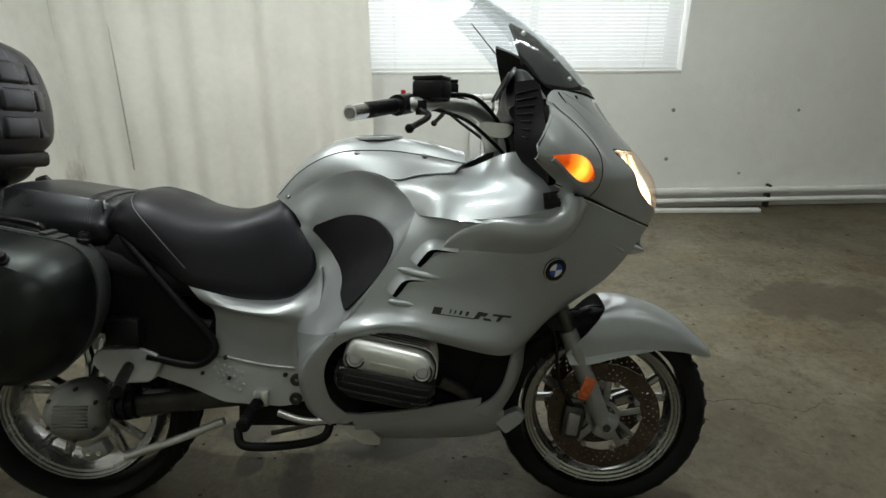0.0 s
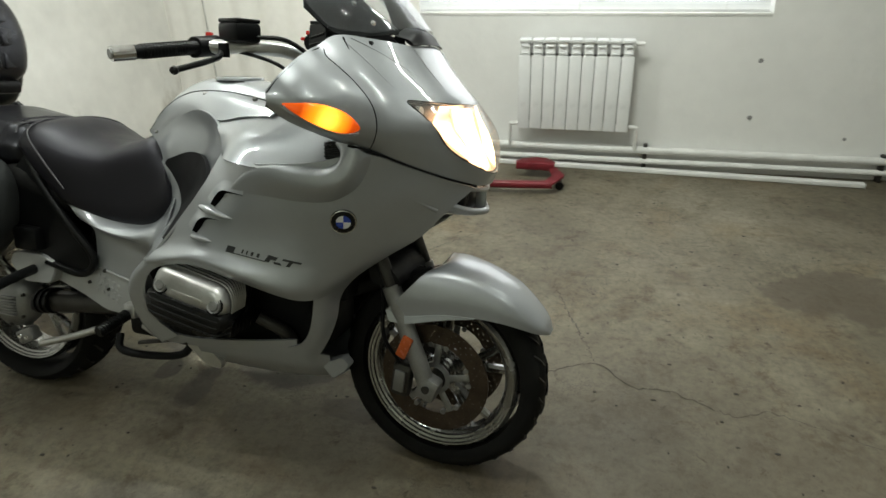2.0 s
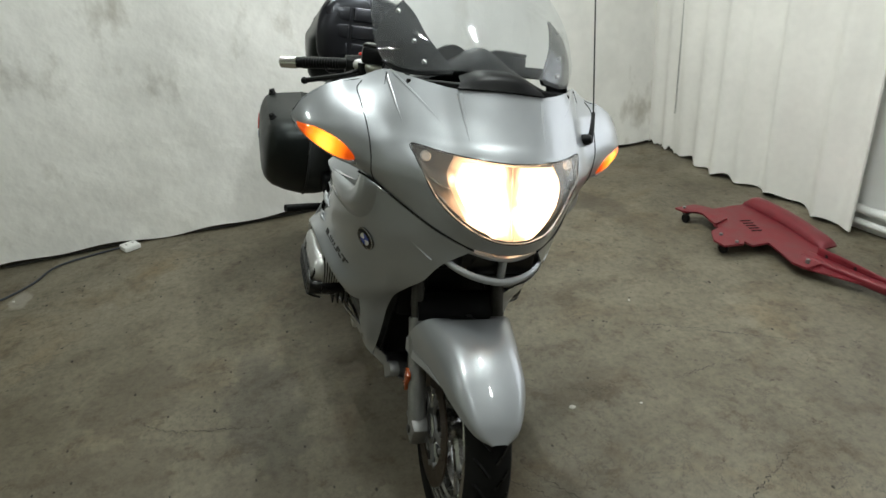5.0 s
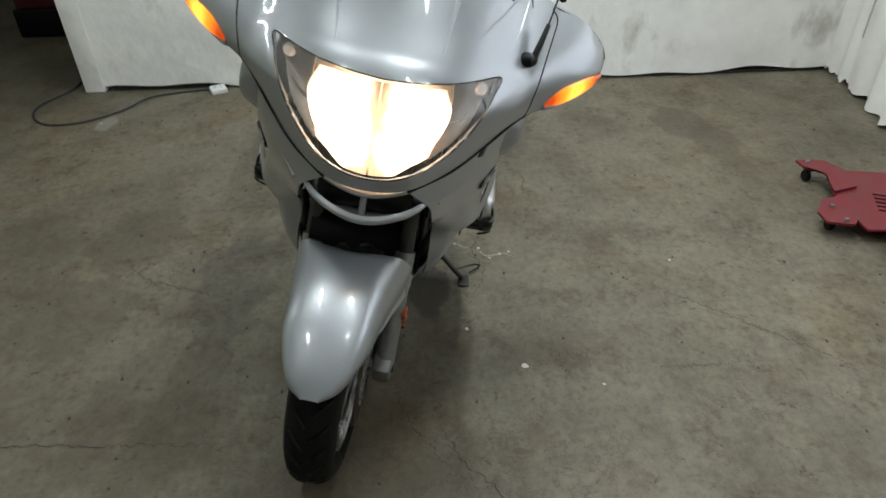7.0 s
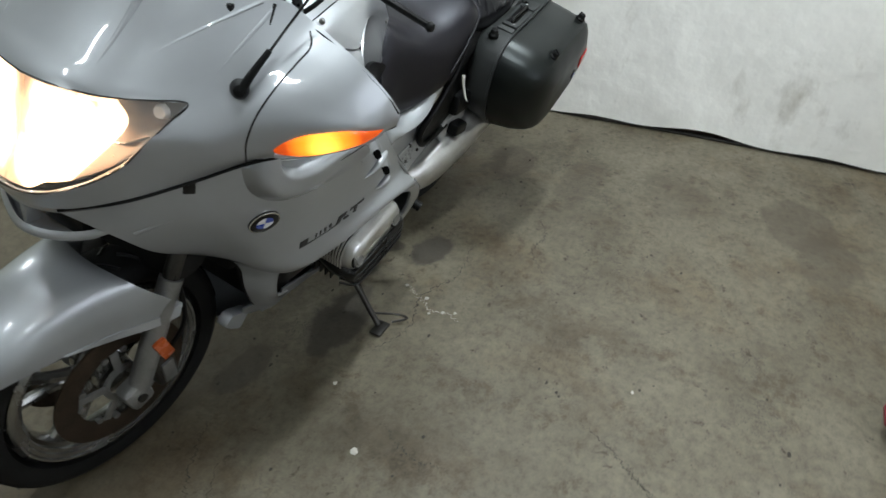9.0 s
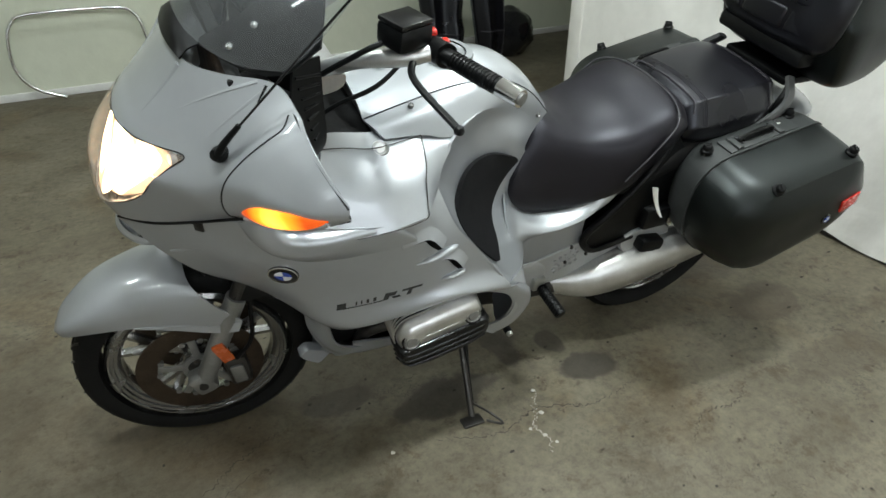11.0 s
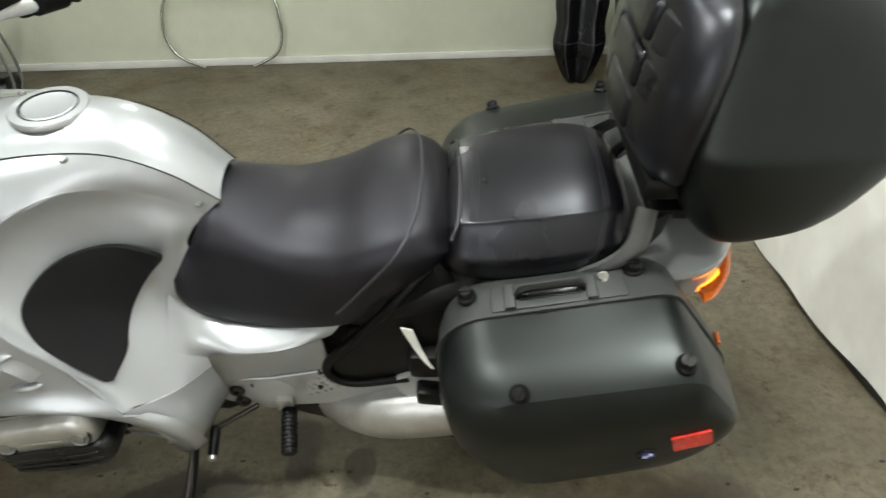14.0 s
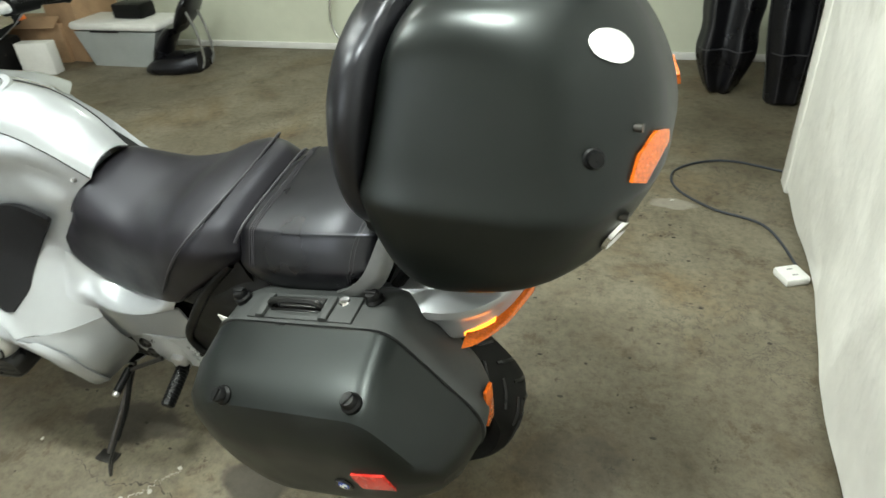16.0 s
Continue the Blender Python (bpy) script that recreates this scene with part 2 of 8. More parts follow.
DAY = glow("daylight_pane", (0.95, 0.98, 1.0), 2.2)


DARK_OIL, BROWN_PATCH, DUST = (0.035, 0.030, 0.024), (0.070, 0.055, 0.036), (0.33, 0.31, 0.27)
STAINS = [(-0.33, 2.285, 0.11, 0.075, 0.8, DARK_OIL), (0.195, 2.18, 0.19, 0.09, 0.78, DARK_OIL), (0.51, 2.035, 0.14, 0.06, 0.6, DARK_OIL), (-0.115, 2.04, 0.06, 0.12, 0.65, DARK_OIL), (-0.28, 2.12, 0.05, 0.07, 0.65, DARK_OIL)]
STAINS += [(-1.2, 2.32, 0.18, 0.12, 0.6, BROWN_PATCH), (-1.16, 2.68, 0.30, 0.10, 0.4, BROWN_PATCH), (2.4, 3.17, 0.42, 0.22, 0.7, BROWN_PATCH), (-1.2, 3.62, 0.24, 0.16, 0.55, BROWN_PATCH), (-0.95, 3.72, 0.22, 0.13, 0.5, BROWN_PATCH), (-1.3, 3.1, 0.30, 0.16, 0.35, BROWN_PATCH), (-1.2, 2.0, 0.16, 0.14, 0.4, DARK_OIL)]
# broad faint darker patches under, beside and ahead of the motorcycle, and pale dust
STAINS += [(0.42, 1.86, 0.42, 0.22, 0.35, BROWN_PATCH), (-0.35, 1.85, 0.40, 0.20, 0.35, BROWN_PATCH), (0.75, 1.35, 0.35, 0.25, 0.35, BROWN_PATCH), (0.1, 1.45, 0.4, 0.16, 0.4, DARK_OIL), (-0.22, 0.97, 0.28, 0.20, 0.4, BROWN_PATCH), (0.28, 0.90, 0.26, 0.22, 0.4, BROWN_PATCH), (1.7, 1.4, 0.5, 0.35, 0.3, BROWN_PATCH), (1.45, 2.1, 0.8, 0.7, 0.22, BROWN_PATCH), (2.2, 1.7, 0.7, 0.6, 0.25, BROWN_PATCH), (1.05, 0.8, 0.5, 0.45, 0.25, BROWN_PATCH), (0.2, 0.4, 0.8, 0.4, 0.25, BROWN_PATCH), (-1.45, 0.36, 0.11, 0.06, 0.5, DUST)]


def floor_material():
    """Worn concrete: broad stains, blotches, fine grit and hairline cracks."""
    m = bpy.data.materials.new("worn_concrete")
    m.use_nodes = True
    N, L = m.node_tree.nodes, m.node_tree.links
    b = N["Principled BSDF"]
    co = N.new("ShaderNodeTexCoord")

    def noise_node(scale, detail, rough=0.5, dist=0.0):
        n = N.new("ShaderNodeTexNoise")
        n.inputs["Scale"].default_value, n.inputs["Detail"].default_value = scale, detail
        n.inputs["Roughness"].default_value, n.inputs["Distortion"].default_value = rough, dist
        L.new(co.outputs["Object"], n.inputs["Vector"])
        return n.outputs["Fac"]

    def ramp(src, stops):
        r = N.new("ShaderNodeValToRGB")
        while len(r.color_ramp.elements) < len(stops):
            r.color_ramp.elements.new(0.5)
        for e, (p, c) in zip(r.color_ramp.elements, stops):
            e.position, e.color = p, (*c, 1)
        L.new(src, r.inputs[0])
        return r.outputs[0]

    def mixed(kind, fac, a, c):
        x = N.new("ShaderNodeMix")
        x.data_type, x.blend_type = "RGBA", kind
        x.inputs["Factor"].default_value = fac
        L.new(a, x.inputs[6])
        L.new(c, x.inputs[7])
        return x.outputs[2]

    broad = ramp(noise_node(0.8, 9, 0.62, 0.15), [(0.34, (0.092, 0.079, 0.053)), (0.5, (0.139, 0.123, 0.089)), (0.66, (0.186, 0.169, 0.127))])
    blotch = ramp(noise_node(2.9, 10, 0.68, 0.2), [(0.34, (0.66, 0.61, 0.53)), (0.47, (0.95, 0.94, 0.91)), (0.66, (1.14, 1.14, 1.11))])
    brown = ramp(noise_node(1.6, 6, 0.6, 0.5), [(0.52, (1.0, 1.0, 1.0)), (0.68, (0.80, 0.69, 0.55))])
    grit = ramp(noise_node(30, 9, 0.8), [(0.36, (0.62, 0.60, 0.57)), (0.5, (1.0, 1.0, 1.0)), (0.64, (1.26, 1.26, 1.23))])
    dirt = ramp(noise_node(5.5, 11, 0.82, 0.15), [(0.38, (0.64, 0.58, 0.50)), (0.46, (1.02, 1.02, 1.02))])
    specks = ramp(noise_node(13, 6, 0.75, 0.3), [(0.325, (0.33, 0.29, 0.24)), (0.385, (1, 1, 1)), (1.0, (1, 1, 1))])
    scuffs = ramp(noise_node(6.5, 9, 0.8, 0.9), [(0.62, (1, 1, 1)), (0.72, (1.35, 1.35, 1.33))])
    col = mixed("MULTIPLY", 0.85, mixed("MULTIPLY", 1.0, broad, blotch), grit)
    for other in (brown, dirt, specks, scuffs):
        col = mixed("MULTIPLY", 1.0, col, other)
    # thin ragged rims where the surface has flaked, in patches
    band, mask = N.new("ShaderNodeMath"), N.new("ShaderNodeMapRange")
    band.operation = "COMPARE"
    band.inputs[1].default_value, band.inputs[2].default_value = 0.5, 0.007
    L.new(noise_node(7.5, 9, 0.72, 0.4), band.inputs[0])
    for key, v in (("From Min", 0.50), ("From Max", 0.60), ("To Min", 0.0), ("To Max", 0.75)):
        mask.inputs[key].default_value = v
    L.new(noise_node(1.35, 5, 0.6), mask.inputs["Value"])
    both_f, flake = N.new("ShaderNodeMath"), N.new("ShaderNodeMix")
    both_f.operation, flake.data_type = "MULTIPLY", "RGBA"
    L.new(band.outputs[0], both_f.inputs[0])
    L.new(mask.outputs[0], both_f.inputs[1])
    L.new(both_f.outputs[0], flake.inputs["Factor"])
    L.new(col, flake.inputs[6])
    flake.inputs[7].default_value = (0.045, 0.038, 0.028, 1)
    col = flake.outputs[2]
    # oil soaked into the concrete and brown patches, with ragged soft edges, and pale plaster dust
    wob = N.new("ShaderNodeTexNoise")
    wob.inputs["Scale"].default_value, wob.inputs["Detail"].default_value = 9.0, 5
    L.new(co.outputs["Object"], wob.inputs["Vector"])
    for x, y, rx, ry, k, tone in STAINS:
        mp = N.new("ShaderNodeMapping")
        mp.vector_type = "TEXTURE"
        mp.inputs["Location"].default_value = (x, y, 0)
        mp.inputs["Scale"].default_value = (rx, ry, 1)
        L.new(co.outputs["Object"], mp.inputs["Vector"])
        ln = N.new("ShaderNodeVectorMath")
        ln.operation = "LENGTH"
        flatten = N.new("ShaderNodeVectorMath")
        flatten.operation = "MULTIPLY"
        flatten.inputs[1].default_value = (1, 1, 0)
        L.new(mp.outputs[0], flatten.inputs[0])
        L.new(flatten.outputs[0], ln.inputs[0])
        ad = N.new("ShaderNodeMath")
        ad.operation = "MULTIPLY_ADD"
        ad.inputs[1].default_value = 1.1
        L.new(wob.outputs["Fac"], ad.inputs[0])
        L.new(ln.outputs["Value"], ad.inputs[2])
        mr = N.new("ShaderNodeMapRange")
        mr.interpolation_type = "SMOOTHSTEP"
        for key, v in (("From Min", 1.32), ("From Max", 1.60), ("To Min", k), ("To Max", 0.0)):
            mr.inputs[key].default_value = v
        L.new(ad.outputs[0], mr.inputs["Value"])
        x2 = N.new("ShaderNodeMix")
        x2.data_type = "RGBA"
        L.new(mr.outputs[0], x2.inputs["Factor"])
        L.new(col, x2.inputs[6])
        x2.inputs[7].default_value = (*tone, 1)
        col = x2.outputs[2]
    L.new(col, b.inputs["Base Color"])
    r = N.new("ShaderNodeMapRange")
    r.inputs["To Min"].default_value, r.inputs["To Max"].default_value = 0.45, 0.8
    L.new(noise_node(1.7, 4), r.inputs["Value"])
    L.new(r.outputs[0], b.inputs["Roughness"])
    bp = N.new("ShaderNodeBump")
    bp.inputs["Strength"].default_value, bp.inputs["Distance"].default_value = 0.35, 0.006
    L.new(noise_node(45, 6, 0.65), bp.inputs["Height"])
    L.new(bp.outputs[0], b.inputs["Normal"])
    return m


CONCRETE = floor_material()
CRACK = mat("crack_dirt", (0.045, 0.04, 0.032), 0.9, 0, 30, 0.3)
CHIP = mat("plaster_chip", (0.48, 0.46, 0.41), 0.8, 0, 30, 0.1)


# ---- mesh helpers ----
def V(*a):
    return Vector(a)


def crom(pts, n, closed=False):
    """n points on a smooth curve through pts."""
    pts = [Vector(p) for p in pts]
    k = len(pts)
    if k == 2 and not closed:
        return [pts[0].lerp(pts[1], i / (n - 1)) for i in range(n)]
    out = []
    for i in range(n):
        s = i / n * k if closed else i / (n - 1) * (k - 1)
        j = int(s) if closed else min(int(s), k - 2)
        f = s - j
        if closed:
            a, b, c, d = (pts[(j + o) % k] for o in (-1, 0, 1, 2))
        else:
            b, c = pts[j], pts[j + 1]
            a = pts[j - 1] if j else b * 2 - c
            d = pts[j + 2] if j + 2 < k else c * 2 - b
        out.append(0.5 * (2 * b + (c - a) * f + (2 * a - 5 * b + 4 * c - d) * f * f + (3 * b - a - 3 * c + d) * f**3))
    return out


def surf(rows, nu, nv, closed=False):
    lines = [crom(r, nu, closed) for r in rows]
    cols = [crom([l[i] for l in lines], nv) for i in range(nu)]
    return [[cols[i][j] for i in range(nu)] for j in range(nv)]


CORE = V(0.1, 0, 0.7)


def shell(rows, nu=24, nv=14, thick=0.006, core=CORE):
    """A panel of even thickness whose outer face is the smooth sheet through rows."""
    g = surf(rows, nu, nv)
    bm = bmesh.new()
    nrm = []
    for j in range(nv):
        line = []
        for i in range(nu):
            du = g[j][min(i + 1, nu - 1)] - g[j][max(i - 1, 0)]
            dv = g[min(j + 1, nv - 1)][i] - g[max(j - 1, 0)][i]
            n = du.cross(dv)
            n = n.normalized() if n.length > 1e-9 else V(0, 0, 1)
            line.append(n)
        nrm.append(line)
    mid = g[nv // 2][nu // 2]
    sign = 1 if nrm[nv // 2][nu // 2].dot(mid - core) > 0 else -1
    top = [[bm.verts.new(p) for p in r] for r in g]
    low = [[bm.verts.new(p - sign * thick * n) for p, n in zip(r, q)] for r, q in zip(g, nrm)]
    for j in range(nv - 1):
        for i in range(nu - 1):
            bm.faces.new((top[j][i], top[j][i + 1], top[j + 1][i + 1], top[j + 1][i]))
            bm.faces.new((low[j][i], low[j + 1][i], low[j + 1][i + 1], low[j][i + 1]))
    ring = [(0, i) for i in range(nu)] + [(j, nu - 1) for j in range(1, nv)] + [(nv - 1, i) for i in range(nu - 2, -1, -1)] + [(j, 0) for j in range(nv - 2, 0, -1)]
    for a, b in zip(ring, ring[1:] + ring[:1]):
        bm.faces.new((top[a[0]][a[1]], top[b[0]][b[1]], low[b[0]][b[1]], low[a[0]][a[1]]))
    bmesh.ops.recalc_face_normals(bm, faces=bm.faces)
    return bm


def loft(loops, nu=28, nv=None, caps=True, smooth=True):
    """A closed skin through closed loops of points."""
    if smooth:
        g = surf(loops, nu, nv or len(loops) * 3, True)
    else:
        g = [[Vector(p) for p in l] for l in loops]
    bm = bmesh.new()
    rows = [[bm.verts.new(p) for p in r] for r in g]
    k = len(rows[0])
    for a, b in zip(rows, rows[1:]):
        for i in range(k):
            bm.faces.new((a[i], a[(i + 1) % k], b[(i + 1) % k], b[i]))
    if caps:
        for r in (rows[0], rows[-1]):
            c = bm.verts.new(sum((v.co for v in r), Vector()) / k)
            for i in range(k):
                bm.faces.new((r[i], r[(i + 1) % k], c))
    bmesh.ops.recalc_face_normals(bm, faces=bm.faces)
    return bm


def tube(pts, r, seg=10, n=None, r2=None, bm=None):
    """A round bar along a smooth line; r2: the radius at its far end."""
    line = crom(pts, n or max(2, len(pts) * 6 if len(pts) > 2 else 2))
    bm = bm or bmesh.new()
    rows, up = [], V(0.13, 0.31, 0.94)
    for i, p in enumerate(line):
        d = (line[min(i + 1, len(line) - 1)] - line[max(i - 1, 0)]).normalized()
        a = d.cross(up)
        a = a.normalized() if a.length > 0.05 else d.cross(V(1, 0, 0)).normalized()
        b = d.cross(a)
        rr = r if r2 is None else r + (r2 - r) * i / (len(line) - 1)
        rows.append([bm.verts.new(p + rr * (math.cos(t) * a + math.sin(t) * b)) for t in (2 * math.pi * k / seg for k in range(seg))])
    for q, s in zip(rows, rows[1:]):
        for i in range(seg):
            bm.faces.new((q[i], q[(i + 1) % seg], s[(i + 1) % seg], s[i]))
    bm.faces.new(rows[0][::-1])
    bm.faces.new(rows[-1])
    bmesh.ops.recalc_face_normals(bm, faces=bm.faces)
    return bm


def block(size, centre=(0, 0, 0), bevel=0.0, turn=None, seg=2, bm=None):
    own = bmesh.new()
    bmesh.ops.create_cube(own, size=1)
    bmesh.ops.scale(own, vec=size, verts=own.verts)
    if bevel:
        bmesh.ops.bevel(own, geom=own.edges[:], offset=bevel, segments=seg, affect="EDGES", profile=0.5)
    m = Matrix.Translation(centre) @ (turn.to_4x4() if turn else Matrix.Identity(4))
    bmesh.ops.transform(own, matrix=m, verts=own.verts)
    return joined(bm, own) if bm else own


def joined(bm, other):
    """Adds other's faces to bm and frees other."""
    mp = {v: bm.verts.new(v.co) for v in other.verts}
    for f in other.faces:
        bm.faces.new([mp[v] for v in f.verts])
    other.free()
    return bm


def turn_y(deg):
    return Matrix.Rotation(radians(deg), 3, "Y")


def lathe(profile, centre, seg=48, axis="Y", bm=None):
    """Spins a closed outline of (radius, along) about an axis through centre."""
    bm = bm or bmesh.new()
    rows = []
    for k in range(seg):
        t = 2 * math.pi * k / seg
        c, s = math.cos(t), math.sin(t)
        row = []
        for r, a in profile:
            p = {"Y": V(r * c, a, r * s), "Z": V(r * c, r * s, a), "X": V(a, r * c, r * s)}[axis]
            row.append(bm.verts.new(p + Vector(centre)))
        rows.append(row)
    k = len(profile)
    for q, s in zip(rows, rows[1:] + rows[:1]):
        for i in range(k):
            bm.faces.new((q[i], q[(i + 1) % k], s[(i + 1) % k], s[i]))
    bmesh.ops.recalc_face_normals(bm, faces=bm.faces)
    return bm


def rod(p, q, r, seg=14, bm=None, r2=None):
    return tube([p, q], r, seg, 2, r2, bm)


def rounded(poly, r, seg=5):
    """A polygon's outline with its corners rounded; r: one radius or one for each corner."""
    out = []
    k = len(poly)
    for i, p in enumerate(poly):
        p = Vector(p)
        a, b = Vector(poly[i - 1]), Vector(poly[(i + 1) % k])
        rr = r[i] if isinstance(r, (list, tuple)) else r
        da, db = (a - p), (b - p)
        la, lb = min(rr, da.length * 0.49), min(rr, db.length * 0.49)
        s, e = p + da.normalized() * la, p + db.normalized() * lb
        for j in range(seg + 1):
            f = j / seg
            out.append(s * (1 - f) ** 2 + p * 2 * f * (1 - f) + e * f * f)
    return out


def prism(poly, y0, y1, r=0.0, seg=4, ease=0.0):
    """An (x, z) outline pushed from y0 to y1, its outer rim eased."""
    o = rounded([V(x, z) for x, z in poly], r, seg) if r else [V(x, z) for x, z in poly]
    c = sum(o, V(0, 0)) / len(o)
    loops = [[(p.x, y0, p.y) for p in o]]
    if ease:
        e = ease * (1 if y1 > y0 else -1)
        size = max((p - c).length for p in o)
        loops.append([(p.x, y1 - e, p.y) for p in o])
        o = [c + (p - c) * (1 - ease / size) for p in o]
    loops.append([(p.x, y1, p.y) for p in o])
    return loft(loops, caps=True, smooth=False)


def mirrored(bm):
    out = bm.copy()
    for v in out.verts:
        v.co.y = -v.co.y
    bmesh.ops.reverse_faces(out, faces=out.faces)
    return out


def mesh_of(name, bm, material, crease=38):
    me = bpy.data.meshes.new(name)
    bm.to_mesh(me)
    bm.free()
    me.materials.append(material)
    me.polygons.foreach_set("use_smooth", [True] * len(me.polygons))
    me.set_sharp_from_angle(angle=radians(crease))
    return me


def part(name, bm, material, parent=None, label="", crease=38):
    ob = new(name, mesh_of(name, bm, material, crease))
    ob.parent = parent
    if label:
        tagged(ob, label)
    return ob


def pair(name, bm, material, parent, label="", crease=38):
    """The same part on both sides."""
    other = mirrored(bm)
    return part(name, bm, material, parent, label, crease), part(name, other, material, parent, label, crease)


def thing(name, label, category, m=None, group="", kind=""):
    ob = new(name)
    if m:
        ob.matrix_world = m
    return tagged(ob, label, category, group, kind)


def single(name, bm, material, label, category, m=None, kind="", group="", crease=38):
    ob = part(name, bm, material, None, "", crease)
    if m:
        ob.matrix_world = m
    return tagged(ob, label, category, group, kind)


# ---- the room ----
X0, X1, Y0, Y1, YW = -1.965, 5.6, -1.977, 4.945, 4.676
WIN = (0.01, 2.167, 0.955, 2.25)
XB = -4.6


def flat(name, a, b, material, label, category, kind="structure"):
    lo, hi = Vector(a), Vector(b)
    return single(name, block(hi - lo, (lo + hi) / 2), material, label, category, kind=kind, crease=20)


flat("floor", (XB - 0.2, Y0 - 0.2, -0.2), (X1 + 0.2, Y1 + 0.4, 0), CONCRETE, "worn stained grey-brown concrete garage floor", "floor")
flat("ceiling", (XB - 0.2, Y0 - 0.2, CEIL), (X1 + 0.2, Y1 + 0.4, CEIL + 0.15), CEILING, "plain white painted ceiling", "ceiling")


def window_wall():
    x0, x1, z0, z1 = WIN
    xl = -0.02
    for name, a, b in (
        ("wall_north_left", (xl, YW, 0), (x0, YW + 0.3, CEIL)),
        ("wall_north_right", (x1, YW, 0), (X1, YW + 0.3, CEIL)),
        ("wall_north_sill", (x0, YW, 0), (x1, YW + 0.3, z0)),
        ("wall_north_lintel", (x0, YW, z1), (x1, YW + 0.3, CEIL)),
    ):
        flat(name, a, b, PLASTER, "white painted plaster wall with small dark marks", "wall")
    flat("wall_north_alcove", (XB, Y1, 0), (xl, Y1 + 0.2, CEIL), PLASTER, "plain white wall behind the curtain", "wall")


window_wall()
flat("wall_south", (XB, Y0 - 0.2, 0), (X1, Y0, CEIL), CREAM, "pale cream-green painted garage wall", "wall")
flat("wall_east", (X1, Y0 - 0.2, 0), (X1 + 0.2, Y1 + 0.4, CEIL), PLASTER, "plain white plaster wall", "wall")
flat("wall_west", (XB - 0.2, Y0 - 0.2, 0), (XB, Y1 + 0.4, CEIL), CREAM, "shaded far wall of the garage", "wall")


def wavy_sheet(name, p, q, z0, z1, depth, waves, material, label, category, seed, nx=70, nz=18, thick=0.012, flare=0.0, kind="", foot=None):
    """A hanging sheet from p to q on plan, with folds that deepen towards the floor."""
    rnd = random.Random(seed)
    a, b = V(*p, 0), V(*q, 0)
    d = b - a
    n = V(-d.y, d.x, 0).normalized()
    terms = [(rnd.uniform(0.5, 1.5) * waves, rnd.uniform(0, 6.3), rnd.uniform(0.4, 1.0)) for _ in range(5)]
    bm = bmesh.new()
    sides = []
    for off in (0, thick):
        rows = []
        for j in range(nz + 1):
            f = j / nz
            row = []
            for i in range(nx + 1):
                s = i / nx
                w = sum(k * math.sin(2 * math.pi * fr * s + ph + 0.5 * f) for fr, ph, k in terms) / 3
                e = depth * w * (0.75 + 0.5 * (1 - f)) + flare * (1 - f) ** 3 * math.sin(9 * s + seed)
                if foot:
                    e -= (1 - f) ** 1.6 * foot(s)
                hem = 0.012 * math.sin(23 * s) + 0.01 * math.sin(51 * s + 1) if j == 0 else 0
                row.append(bm.verts.new(a + d * s + n * (e + off) + V(0, 0, z0 + hem + (z1 - z0) * f)))
            rows.append(row)
        sides.append(rows)
    for rows in sides:
        for r, t in zip(rows, rows[1:]):
            for i in range(nx):
                bm.faces.new((r[i], r[i + 1], t[i + 1], t[i]))
    f, g = sides
    for i in range(nx):
        bm.faces.new((f[0][i], g[0][i], g[0][i + 1], f[0][i + 1]))
        bm.faces.new((f[-1][i], f[-1][i + 1], g[-1][i + 1], g[-1][i]))
    for j in range(nz):
        bm.faces.new((f[j][0], f[j + 1][0], g[j + 1][0], g[j][0]))
        bm.faces.new((f[j][-1], g[j][-1], g[j + 1][-1], f[j + 1][-1]))
    bmesh.ops.recalc_face_normals(bm, faces=bm.faces)
    return single(name, bm, material, label, category, kind=kind, crease=60)


# the partition of white sheeting behind the motorcycle, with its end post
def belly(s):
    """How far the sheeting's foot stands out into the room along its length."""
    y = 0.16 + (Y1 - 0.18) * s
    return float(np.interp(y, (0.2, 1.0, 1.5, 2.0, 2.45, 3.0, 4.0, 4.9), (0.0, 0.0, 0.06, 0.08, 0.10, 0.07, 0.05, 0.04)))


wavy_sheet("partition_sheet", (X0, 0.16), (X0, Y1 - 0.02), 0.03, CEIL, 0.011, 3, SHEET, "smudged white sheeting stretched as a partition wall", "partition", 3, nx=110, nz=24, flare=0.006, foot=belly)
# thin dark line where the sheeting meets the floor
foot_line = tube([(X0 - 0.02 + belly((y - 0.16) / (Y1 - 0.18)), y, 0.012) for y in (0.2, 0.7, 1.0, 1.5, 2.0, 2.45, 3.0, 3.5, 4.0, 4.5, 4.9)], 0.008, 8, 60)
single("partition_track", foot_line, STEEL, "thin dark line along the foot of the white partition", "floor strip")
single("partition_post", block((0.10, 0.13, CEIL), (X0 - 0.04, 0.095, CEIL / 2), 0.012), SHEET, "white wrapped end post of the partition", "post")
wide_curtain = wavy_sheet("curtain", (0.09, 4.595), (-1.57, 4.765), 0.02, CEIL - 0.05, 0.056, 5, CLOTH, "off-white cloth curtain in loose folds reaching the floor", "curtain", 8, nx=110, nz=22, flare=0.03)
part("hem", tube([(-1.572, 4.752, 0.32), (-1.569, 4.755, 1.2), (-1.566, 4.758, 2.2), (-1.566, 4.758, 2.9)], 0.0045, 6, 30), HEM, wide_curtain, "grey stitched hem")
wavy_sheet("curtain", (-1.50, 4.80), (X0 + 0.02, 4.835), 0.02, CEIL - 0.05, 0.028, 2, CLOTH, "narrow off-white cloth curtain hanging behind the wider one", "curtain", 4, nx=40, nz=22, flare=0.02)


